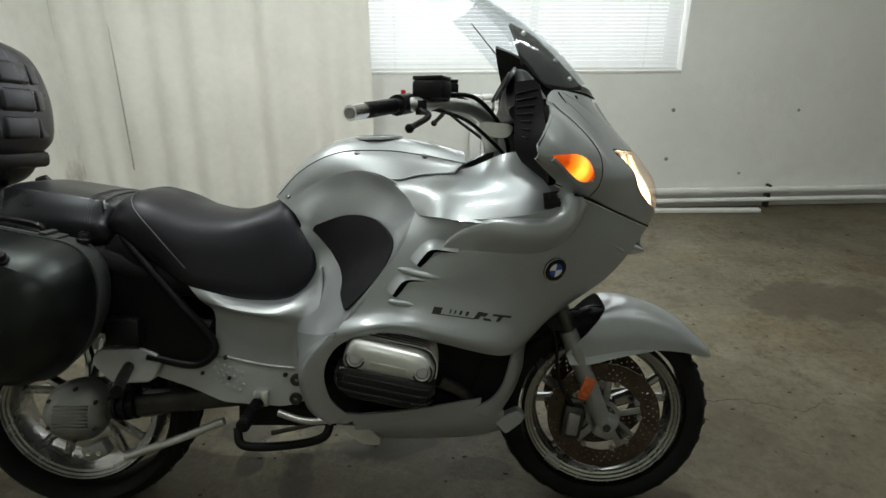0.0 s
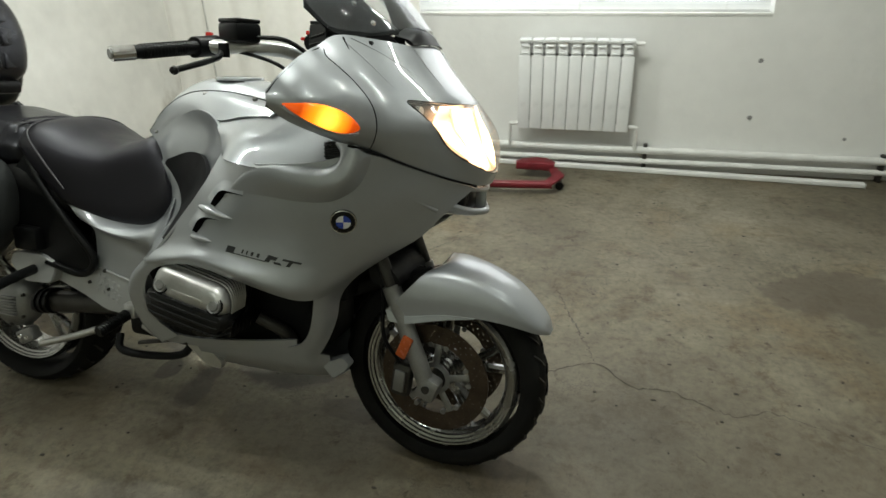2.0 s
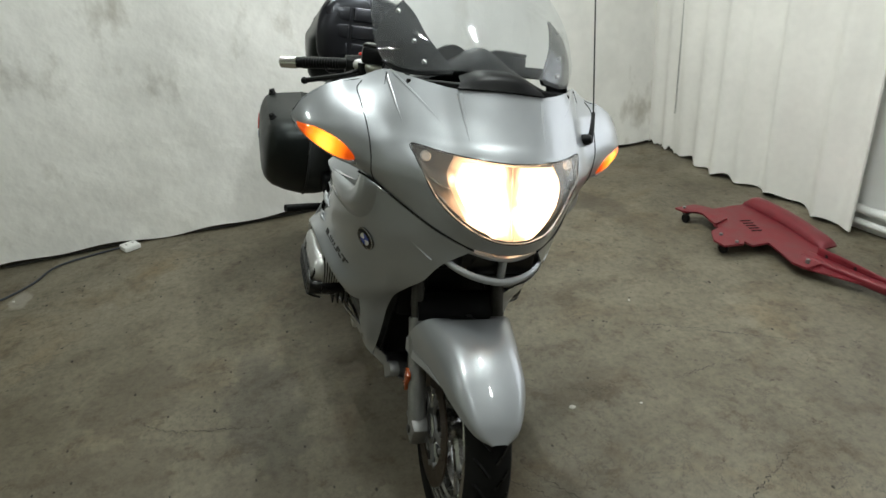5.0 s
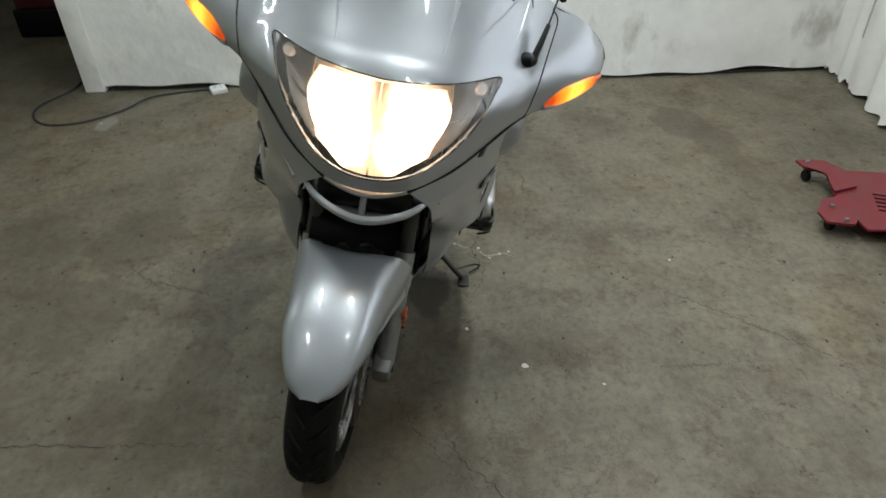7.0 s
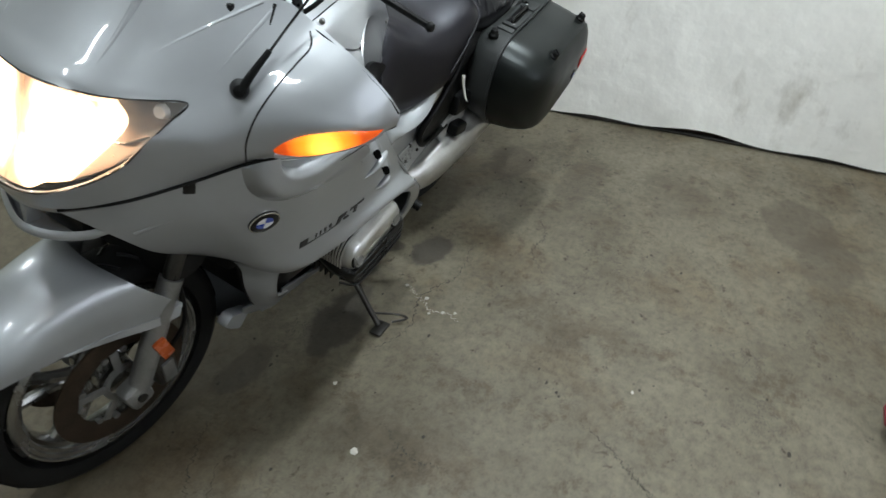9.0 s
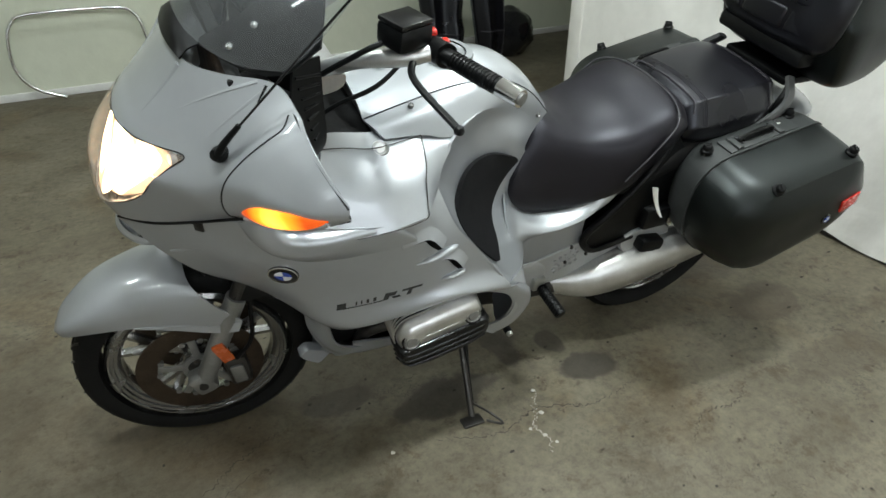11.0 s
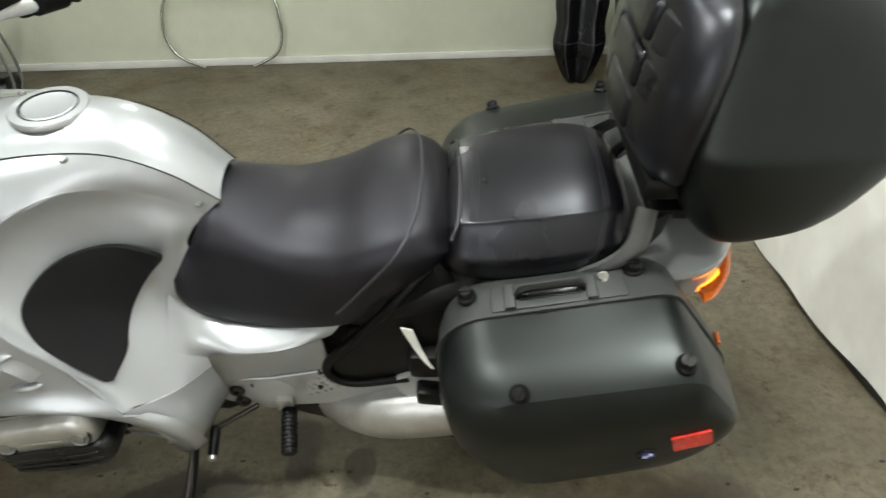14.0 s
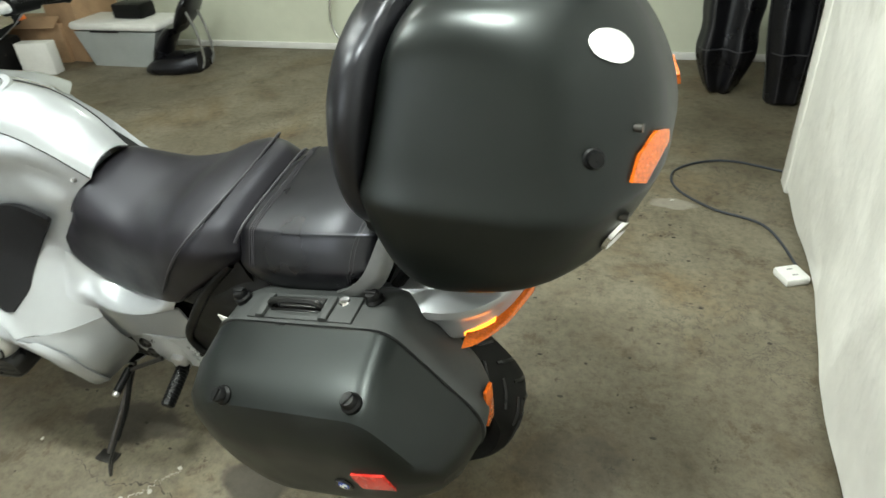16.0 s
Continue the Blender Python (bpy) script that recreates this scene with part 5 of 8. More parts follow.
pair("grab_rail", shell([
    [(-0.900, 0.170, 0.880), (-0.975, 0.196, 0.925), (-1.035, 0.196, 0.985), (-1.060, 0.150, 1.040)],
    [(-0.925, 0.176, 0.874), (-1.000, 0.202, 0.918), (-1.060, 0.200, 0.978), (-1.085, 0.152, 1.034)],
    [(-0.940, 0.168, 0.866), (-1.015, 0.192, 0.908), (-1.076, 0.190, 0.970), (-1.098, 0.146, 1.026)],
], 24, 8, 0.012, V(-1.0, 0, 0.9)), RAIL, BIKE, "flat grey grab rail", 60)
part("luggage_rack", block((0.26, 0.26, 0.025), (-1.22, 0, 1.0), 0.008), PLASTIC, BIKE)
pair("rack_strut", tube([(-1.06, 0.14, 0.90), (-1.10, 0.14, 0.96), (-1.13, 0.12, 1.0)], 0.012, 8), PLASTIC, BIKE)

# side cases: outlines of the body and the lid from its seam outwards, given as (x, z) from the front upper corner round
CASE_RINGS = [
    (0.285, [(-0.640, 0.775), (-0.692, 0.855), (-1.065, 0.930), (-1.215, 0.720), (-1.205, 0.610), (-1.10, 0.525), (-0.80, 0.480), (-0.665, 0.600)]),
    (0.360, [(-0.642, 0.775), (-0.700, 0.846), (-1.072, 0.920), (-1.205, 0.735), (-1.200, 0.640), (-1.11, 0.555), (-0.80, 0.495), (-0.67, 0.615)]),
    (0.415, [(-0.658, 0.772), (-0.722, 0.836), (-1.080, 0.910), (-1.190, 0.760), (-1.185, 0.680), (-1.105, 0.600), (-0.80, 0.515), (-0.685, 0.635)]),
    (0.438, [(-0.682, 0.768), (-0.742, 0.824), (-1.080, 0.899), (-1.170, 0.782), (-1.165, 0.712), (-1.10, 0.625), (-0.805, 0.532), (-0.70, 0.650)]),
    (0.452, [(-0.715, 0.758), (-0.768, 0.800), (-1.074, 0.876), (-1.150, 0.788), (-1.146, 0.730), (-1.092, 0.645), (-0.81, 0.550), (-0.718, 0.660)]),
    (0.463, [(-0.755, 0.745), (-0.800, 0.768), (-1.060, 0.842), (-1.125, 0.788), (-1.122, 0.745), (-1.078, 0.672), (-0.82, 0.580), (-0.745, 0.675)]),
]
CASE_SOFT = [0.07, 0.05, 0.035, 0.05, 0.05, 0.06, 0.06, 0.09]


def side_case(s):
    """One hard case, on the left (1) or on the right (-1)."""
    def out(y):
        return y * s

    rise = 0.0 if s > 0 else 0.012

    def ring(y, poly, k=1.0):
        c = V(-0.93, 0.72)
        return [(c.x + (p.x - c.x) * k, out(y), c.y + (p.y - c.y) * k + rise) for p in rounded([V(*p) for p in poly], CASE_SOFT, 5)]

    seam = CASE_RINGS[0][1]
    bag = part("side_case", loft([ring(0.15, seam, 0.80), ring(0.16, seam, 0.88), ring(0.19, seam, 0.965), ring(0.225, seam, 0.995), ring(0.270, seam, 1.0), ring(0.272, seam, 1.016), ring(0.279, seam, 1.016), ring(0.280, seam, 0.985)], smooth=False), CASE_GREY, BIKE, "dark grey hard side case", 30)
    lid_bm = loft([ring(0.286, seam, 0.985)] + [ring(y, p) for y, p in CASE_RINGS] + [ring(0.467, CASE_RINGS[-1][1], 0.75), ring(0.468, CASE_RINGS[-1][1], 0.3)], smooth=False)
    lid_skin = BVHTree.FromBMesh(lid_bm)
    mid = V(-0.93, out(0.2), 0.70)
    part("lid", lid_bm, CASE, bag, "black textured case lid", 26)
    part("lid_seal", loft([ring(0.280, seam, 0.992), ring(0.286, seam, 0.992)], smooth=False), BLACK, bag)
    up = V(0.195, 0, 0.98).normalized()
    on = V(0.98, 0, -0.195).normalized()

    def top(x, y, lift=0.0):
        """A place on the body's flat upper side."""
        return V(x, out(y), 0.855 + 0.196 * (-0.692 - x) + rise) + up * lift

    across = V(0, s, 0)
    ht = part("handle_plate", put(block((0.245, 0.062, 0.008), (0, 0, 0), 0.003), facing(top(-0.868, 0.240, 0.002), up, across)), CASE_GREY, bag)
    part("handle_recess", put(block((0.115, 0.034, 0.003), (0, 0, 0), 0.001), facing(top(-0.855, 0.236, 0.0068), up, across)), BLACK, ht)
    part("carry_handle", tube([top(-0.795, 0.243, 0.004), top(-0.80, 0.243, 0.018), top(-0.82, 0.243, 0.024), top(-0.89, 0.243, 0.024), top(-0.91, 0.243, 0.018), top(-0.915, 0.243, 0.004)], 0.007, 8, 26), BLACK, ht, "black carrying handle")
    for x in (-0.782, -0.928):
        part("handle_post", put(block((0.020, 0.056, 0.009), (0, 0, 0), 0.003), facing(top(x, 0.243, 0.009), up, across)), CASE_GREY, ht)
    part("key_lock", put(lathe([(0.0005, 0.004), (0.010, 0.004), (0.012, 0), (0.0005, 0)], (0, 0, 0), 16, "Z"), facing(top(-0.952, 0.222, 0.006), up)), CHROME, ht)
    for at, n in ((top(-0.703, 0.222), up), (top(-1.008, 0.210), up), (V(-0.787, out(0.424), 0.84 + rise), None), (V(-1.055, out(0.410), 0.90 + rise), None)):
        k = lathe([(0.0005, 0.020), (0.011, 0.020), (0.014, 0.016), (0.014, 0.008), (0.018, 0.004), (0.018, -0.006), (0.0005, -0.006)], (0, 0, 0), 16, "Z")
        block((0.006, 0.024, 0.006), (0, 0, 0.020), 0.001, bm=k)
        if n is None:
            at, n, _, _ = lid_skin.find_nearest(at)
            n = n if n.dot(at - mid) > 0 else -n
        part("knob", put(k, facing(at, n)), PLASTIC, bag)
    m = facing(V(-1.085, out(0.466), 0.762 + rise), (-0.12, s, 0.25)) @ Matrix.Rotation(radians(17 * s), 4, "Z")
    part("red_reflector", hug(decal([(-0.034, -0.023), (0.034, -0.023), (0.034, 0.023), (-0.034, 0.023)], m, 6), lid_skin, 0.005, mid), RED, bag, "red rectangular reflector")
    at, n, _, _ = lid_skin.find_nearest(V(-1.018, out(0.466), 0.715 + rise))
    n = n if n.dot(at - mid) > 0 else -n
    b2 = part("round_badge", put(lathe([(0.0005, 0.003), (0.017, 0.003), (0.019, 0.001), (0.019, -0.004), (0.0005, -0.004)], (0, 0, 0), 24, "Z"), facing(at, n)), BLACK, bag)
    part("badge_centre", put(lathe([(0.0005, 0.004), (0.011, 0.004), (0.011, 0), (0.0005, 0)], (0, 0, 0), 20, "Z"), facing(at, n)), BLUE, b2)
    for x in (0.004, -0.004):
        part("badge_field", put(block((0.0075, 0.0075, 0.001), (x, x, 0.0045)), facing(at, n)), WHITE, b2)
    part("rear_reflector", put(block((0.03, 0.12, 0.008), (0, 0, 0), 0.002), facing(V(-1.206, out(0.225), 0.675), (-1, 0.1 * s, -0.05), (0, 0, 1))), ORANGE, bag, "orange rear reflector")
    part("case_mount", block((0.10, 0.05, 0.08), (-0.63, 0.19 * s, 0.61), 0.015), PLASTIC, bag)
    FIXED.extend([bag, *bag.children_recursive])


for s in (1, -1):
    side_case(s)

# top case with backrest
TOP = [(1.0, -1.21, -1.38, 0.17, 0.14), (1.008, -1.175, -1.415, 0.212, 0.178), (1.03, -1.145, -1.445, 0.24, 0.208), (1.07, -1.118, -1.468, 0.25, 0.226), (1.13, -1.10, -1.492, 0.253, 0.237), (1.185, -1.09, -1.513, 0.252, 0.24), (1.212, -1.088, -1.52, 0.248, 0.237), (1.245, -1.094, -1.518, 0.228, 0.22), (1.30, -1.107, -1.507, 0.202, 0.195), (1.37, -1.127, -1.478, 0.17, 0.160), (1.415, -1.15, -1.443, 0.142, 0.126), (1.443, -1.185, -1.405, 0.10, 0.085), (1.452, -1.24, -1.36, 0.04, 0.035)]


def ring_top(z, x0, x1, w0, w1):
    return [(p.x, p.y, z) for p in rounded([V(x0, -w0 * 0.85), V(x0 - 0.04, -w0), V(x1 + 0.10, -w1), V(x1, -w1 * 0.45), V(x1, w1 * 0.45), V(x1 + 0.10, w1), V(x0 - 0.04, w0), V(x0, w0 * 0.85)], 0.065, 5)]


top_bm = loft([ring_top(*r) for r in TOP], 48, 48)
top_skin = BVHTree.FromBMesh(top_bm)
top = part("top_case", top_bm, CASE, BIKE, "large domed black plastic top case", 60)


for s in (1, -1):
    k = lathe([(0.0005, 0.017), (0.010, 0.017), (0.012, 0.013), (0.012, 0.005), (0.015, 0.002), (0.015, -0.008), (0.0005, -0.008)], (0, 0, 0), 16, "Z")
    q, n, _, _ = top_skin.find_nearest(V(-1.445, 0.192 * s, 1.288))
    part("knob", put(k, facing(q, (-0.5, s, 0.6))), PLASTIC, top)
    part("corner_reflector", hug(decal([(-0.052, 0.009), (-0.018, 0.027), (0.028, 0.021), (0.052, -0.009), (0.042, -0.024), (-0.036, -0.016)], facing((-1.512, 0.118 * s, 1.25), (-0.85, 0.5 * s, 0.0)) @ Matrix.Rotation(radians(28 * s), 4, "Z") @ Matrix.Diagonal((s, 1, 1, 1)), 5), top_skin, 0.006), ORANGE, top, "orange corner reflector")
    q, n, _, _ = top_skin.find_nearest(V(-1.475, 0.14 * s, 1.105))
    part("lamp_rim", put(lathe([(0.0005, 0.003), (0.02, 0.003), (0.026, 0.006), (0.029, 0.0), (0.0005, -0.002)], (0, 0, 0), 20, "Z"), facing(q, n if n.dot(q - V(-1.3, 0, 1.2)) > 0 else -n)), CHROME, top)
    q = top_skin.find_nearest(V(-1.48, 0.155 * s, 1.165))[0]
    part("rubber_buffer", rod(q + V(0.01, 0, 0), q + V(-0.008, 0.003 * s, -0.002), 0.008), STEEL, top)
    q = top_skin.find_nearest(V(-1.50, 0.13 * s, 1.30))[0]
    part("rubber_buffer", rod(q + V(0.01, 0, 0), q + V(-0.006, 0.003 * s, 0.002), 0.006), STEEL, top)
    part("hinge", block((0.035, 0.04, 0.03), (-1.075, 0.19 * s, 1.235), 0.006), PLASTIC, top)
part("oval_badge", hug(decal([(0.034 * math.cos(t), 0.022 * math.sin(t)) for t in (2 * math.pi * k / 24 for k in range(24))], facing((-1.440, 0.090, 1.392), (-0.7, 0.3, 0.7)) @ Matrix.Rotation(radians(-45), 4, "Z"), 4), top_skin, 0.003), CHROME, top, "oval polished badge")
back = part("backrest", loft([
    [(-1.075, -0.142, 1.10), (-1.06, 0, 1.10), (-1.075, 0.142, 1.10), (-1.125, 0.142, 1.10), (-1.125, -0.142, 1.10)],
    [(-1.045, -0.18, 1.15), (-1.025, 0, 1.15), (-1.045, 0.18, 1.15), (-1.115, 0.18, 1.15), (-1.115, -0.18, 1.15)],
    [(-1.045, -0.19, 1.25), (-1.028, 0, 1.25), (-1.045, 0.19, 1.25), (-1.115, 0.19, 1.25), (-1.115, -0.19, 1.25)],
    [(-1.06, -0.178, 1.34), (-1.043, 0, 1.35), (-1.06, 0.178, 1.34), (-1.13, 0.178, 1.34), (-1.13, -0.178, 1.34)],
    [(-1.078, -0.145, 1.40), (-1.062, 0, 1.415), (-1.078, 0.145, 1.40), (-1.135, 0.145, 1.40), (-1.135, -0.145, 1.40)],
    [(-1.098, -0.09, 1.425), (-1.09, 0, 1.435), (-1.098, 0.09, 1.425), (-1.13, 0.09, 1.425), (-1.13, -0.09, 1.425)],
], 40, 30), VINYL, BIKE, "padded black vinyl backrest on the top case", 60)
for z, x, w in ((1.185, -1.029, 0.075), (1.265, -1.031, 0.075), (1.342, -1.044, 0.068)):
    part("quilted_pad", block((0.024, w * 2, 0.066), (x, 0, z), 0.011, turn_y(-6 if z < 1.3 else -14), 3), VINYL, back)
    for s in (1, -1):
        part("quilted_pad", block((0.022, 0.075, 0.066), (x - 0.012, (w + 0.045) * s, z), 0.010, Matrix.Rotation(radians(14 * s), 3, "Z") @ turn_y(-6 if z < 1.3 else -14), 3), VINYL, back)
part("backrest_base", block((0.10, 0.34, 0.05), (-1.10, 0, 1.09), 0.015), PLASTIC, back)

# front cowl: one skin from the windscreen's foot over the mirror pods to the gap above the side panels
COWL = both([
    [(0.668, 0.002, 1.247), (0.653, 0.119, 1.243), (0.600, 0.205, 1.252), (0.524, 0.271, 1.258), (0.500, 0.325, 1.232), (0.500, 0.375, 1.218), (0.493, 0.425, 1.195), (0.475, 0.465, 1.160), (0.455, 0.483, 1.128)],
    [(0.708, 0.002, 1.190), (0.695, 0.120, 1.186), (0.640, 0.215, 1.188), (0.585, 0.277, 1.192), (0.550, 0.330, 1.192), (0.540, 0.378, 1.182), (0.525, 0.425, 1.165), (0.497, 0.465, 1.142), (0.457, 0.485, 1.122)],
    [(0.752, 0.002, 1.142), (0.738, 0.122, 1.138), (0.672, 0.222, 1.138), (0.628, 0.277, 1.137), (0.600, 0.323, 1.146), (0.578, 0.373, 1.142), (0.550, 0.424, 1.133), (0.510, 0.466, 1.123), (0.458, 0.486, 1.116)],
    [(0.790, 0.002, 1.108), (0.765, 0.127, 1.106), (0.690, 0.229, 1.109), (0.658, 0.278, 1.098), (0.634, 0.318, 1.100), (0.600, 0.370, 1.104), (0.565, 0.422, 1.106), (0.516, 0.466, 1.108), (0.459, 0.486, 1.111)],
    [(0.855, 0.002, 1.020), (0.830, 0.120, 1.025), (0.742, 0.215, 1.058), (0.685, 0.272, 1.053), (0.642, 0.312, 1.052), (0.602, 0.366, 1.056), (0.562, 0.420, 1.072), (0.514, 0.464, 1.090), (0.459, 0.485, 1.106)],
    [(0.868, 0.002, 0.935), (0.845, 0.100, 0.950), (0.762, 0.190, 1.000), (0.690, 0.257, 1.008), (0.635, 0.305, 1.020), (0.588, 0.352, 1.026), (0.548, 0.405, 1.047), (0.504, 0.455, 1.073), (0.456, 0.483, 1.100)],
    [(0.855, 0.002, 0.890), (0.835, 0.085, 0.897), (0.770, 0.165, 0.925), (0.690, 0.232, 0.960), (0.618, 0.290, 0.995), (0.560, 0.335, 1.012), (0.525, 0.390, 1.035), (0.488, 0.445, 1.063), (0.452, 0.480, 1.095)],
])
LAMP = [(0.0, 1.100), (0.06, 1.102), (0.127, 1.105), (0.18, 1.109), (0.230, 1.111), (0.222, 1.085), (0.205, 1.047), (0.178, 1.003), (0.14, 0.967), (0.09, 0.940), (0.045, 0.926), (0.0, 0.922)]
LAMP = [V(*p) for p in LAMP] + [V(-y, z) for y, z in LAMP[-2:0:-1]]
cowl_grid = surf(COWL, 137, 73)


def inside(p, poly):
    hit = False
    for a, b in zip(poly, poly[1:] + poly[:1]):
        if (a.y > p.y) != (b.y > p.y) and p.x < (b.x - a.x) * (p.y - a.y) / (b.y - a.y) + a.x:
            hit = not hit
    return hit


def nearest_on(p, poly):
    best = None
    for a, b in zip(poly, poly[1:] + poly[:1]):
        d = b - a
        q = a + d * min(max((p - a).dot(d) / d.length_squared, 0), 1)
        if best is None or (q - p).length < (best - p).length:
            best = q
    return best


def cowl_parts(grid, poly):
    """Splits the skin along the headlight's outline: the painted cowl and the headlight's glass."""
    nv, nu = len(grid), len(grid[0])
    far = [[p.x < 0.62 for p in r] for r in grid]
    mark = {}
    for j in range(nv - 1):
        for i in range(nu - 1):
            c = (grid[j][i] + grid[j][i + 1] + grid[j + 1][i + 1] + grid[j + 1][i]) / 4
            mark[j, i] = not far[j][i] and inside(V(c.y, c.z), poly)
    pts = [[p.copy() for p in r] for r in grid]
    for j in range(nv):
        for i in range(nu):
            kinds = {mark.get((j - b, i - a)) for a in (0, 1) for b in (0, 1)} - {None}
            if len(kinds) == 2:
                q = nearest_on(V(pts[j][i].y, pts[j][i].z), poly)
                pts[j][i].y, pts[j][i].z = q.x, q.y
    out = []
    for want, thick, lift in ((False, 0.006, 0.0), (True, 0.003, 0.0015)):
        bm = bmesh.new()
        nrm, vs = {}, {}
        for j in range(nv):
            for i in range(nu):
                du = grid[j][min(i + 1, nu - 1)] - grid[j][max(i - 1, 0)]
                dv = grid[min(j + 1, nv - 1)][i] - grid[max(j - 1, 0)][i]
                n = du.cross(dv).normalized()
                nrm[j, i] = n if n.dot(grid[j][i] - V(0.4, 0, 1.05)) > 0 else -n

        def vert(j, i, k):
            if (j, i, k) not in vs:
                vs[j, i, k] = bm.verts.new(pts[j][i] + nrm[j, i] * (lift if k else lift - thick))
            return vs[j, i, k]

        edges = collections.Counter()
        for (j, i), m in mark.items():
            if m != want:
                continue
            ring = [(j, i), (j, i + 1), (j + 1, i + 1), (j + 1, i)]
            bm.faces.new([vert(*q, 1) for q in ring])
            bm.faces.new([vert(*q, 0) for q in ring[::-1]])
            for a, b in zip(ring, ring[1:] + ring[:1]):
                edges[a, b] += 1
        for (a, b) in list(edges):
            if (b, a) not in edges:
                bm.faces.new([vert(*b, 1), vert(*a, 1), vert(*a, 0), vert(*b, 0)])
        bmesh.ops.recalc_face_normals(bm, faces=bm.faces)
        out.append(bm)
    return out


cowl_bm, glass_bm = cowl_parts(cowl_grid, LAMP)
whole = bmesh.new()
vv = [[whole.verts.new(p) for p in row] for row in cowl_grid]
for ra, rb in zip(vv, vv[1:]):
    for i in range(len(ra) - 1):
        whole.faces.new((ra[i], ra[i + 1], rb[i + 1], rb[i]))
whole.normal_update()
cowl_skin = BVHTree.FromBMesh(whole)
whole.free()
front_cowl = part("front_cowl", cowl_bm, SILVER, BIKE, "silver front cowl flowing into the mirror pods", 50)


def along(skin, a, b, n, lift=0.0, core=V(0.45, 0, 1.05)):
    """Points on a skin under the straight line from a to b."""
    out = []
    for k in range(n):
        q, d, _, _ = skin.find_nearest(V(*a).lerp(V(*b), k / (n - 1)))
        out.append(q + (d if d.dot(q - core) > 0 else -d) * lift)
    return out


for s in (1, -1):
    part("cowl_ridge", tube(along(cowl_skin, (0.672, 0.116 * s, 1.24), (0.745, 0.10 * s, 1.13), 6, -0.004), 0.008, 10, 18, 0.004), SILVER, BIKE)
    part("cowl_crease", tube(along(cowl_skin, (0.70, 0.165 * s, 1.172), (0.545, 0.25 * s, 1.252), 8, -0.004), 0.0042, 8, 18, 0.0058), SILVER, BIKE)
    part("cowl_crease", tube(along(cowl_skin, (0.535, 0.266 * s, 1.252), (0.552, 0.272 * s, 1.222), 4), 0.003, 6, 8, 0.001), DARK, BIKE)
    part("cowl_crease", tube(along(cowl_skin, (0.540, 0.268 * s, 1.245), (0.668, 0.238 * s, 1.13), 8, -0.0035), 0.0052, 8, 24, 0.0036), SILVER, BIKE)
    # duct under the mirror
    grille = part("cooling_grille", shell([[(0.500, 0.300 * s, 1.005), (0.545, 0.302 * s, 1.012), (0.590, 0.298 * s, 1.002)], [(0.505, 0.306 * s, 0.965), (0.540, 0.304 * s, 0.965), (0.575, 0.300 * s, 0.968)]], 8, 4, 0.004), BLACK, BIKE, "black cooling grille under the mirror")
    for k in range(4):
        part("slat", rod((0.502, 0.306 * s, 0.972 + 0.009 * k), (0.580, 0.304 * s, 0.974 + 0.009 * k), 0.002, 6), PLASTIC, grille)
head = part("headlight", glass_bm, LENS, BIKE, "clear headlight glass with both lamps lit", 50)


def on_front(y, z, lift=0.0):
    """The point of the cowl's skin straight ahead of (y, z), moved outwards."""
    q, n, _, _ = cowl_skin.ray_cast(V(1.3, y, z), V(-1, 0, 0))
    n = n if n.x > 0 else -n
    return q + n * lift


def low_edge(y):
    """The height of the glass's lower edge at y."""
    side = sorted((p.x, p.y) for p in LAMP if p.x >= 0 and p.y < 1.06)
    return float(np.interp(y, [p[0] for p in side], [p[1] for p in side]))


part("headlight_seal", tube([on_front(p.x * 0.997, p.y, -0.001) for p in LAMP] + [on_front(LAMP[0].x, LAMP[0].y, -0.001)], 0.0018, 8, 160), BLACK, head, "black seal round the headlight")
part("headlight_bowl", shell([
    [(0.675, -0.222, 1.100), (0.735, -0.125, 1.098), (0.755, 0, 1.096), (0.735, 0.125, 1.098), (0.675, 0.222, 1.100)],
    [(0.685, -0.195, 1.06), (0.715, -0.12, 1.03), (0.735, 0, 1.03), (0.715, 0.12, 1.03), (0.685, 0.195, 1.06)],
    [(0.750, -0.172, 1.004), (0.815, -0.088, 0.946), (0.842, 0, 0.928), (0.815, 0.088, 0.946), (0.750, 0.172, 1.004)],
], 30, 12, 0.004), REFLECTOR, head)
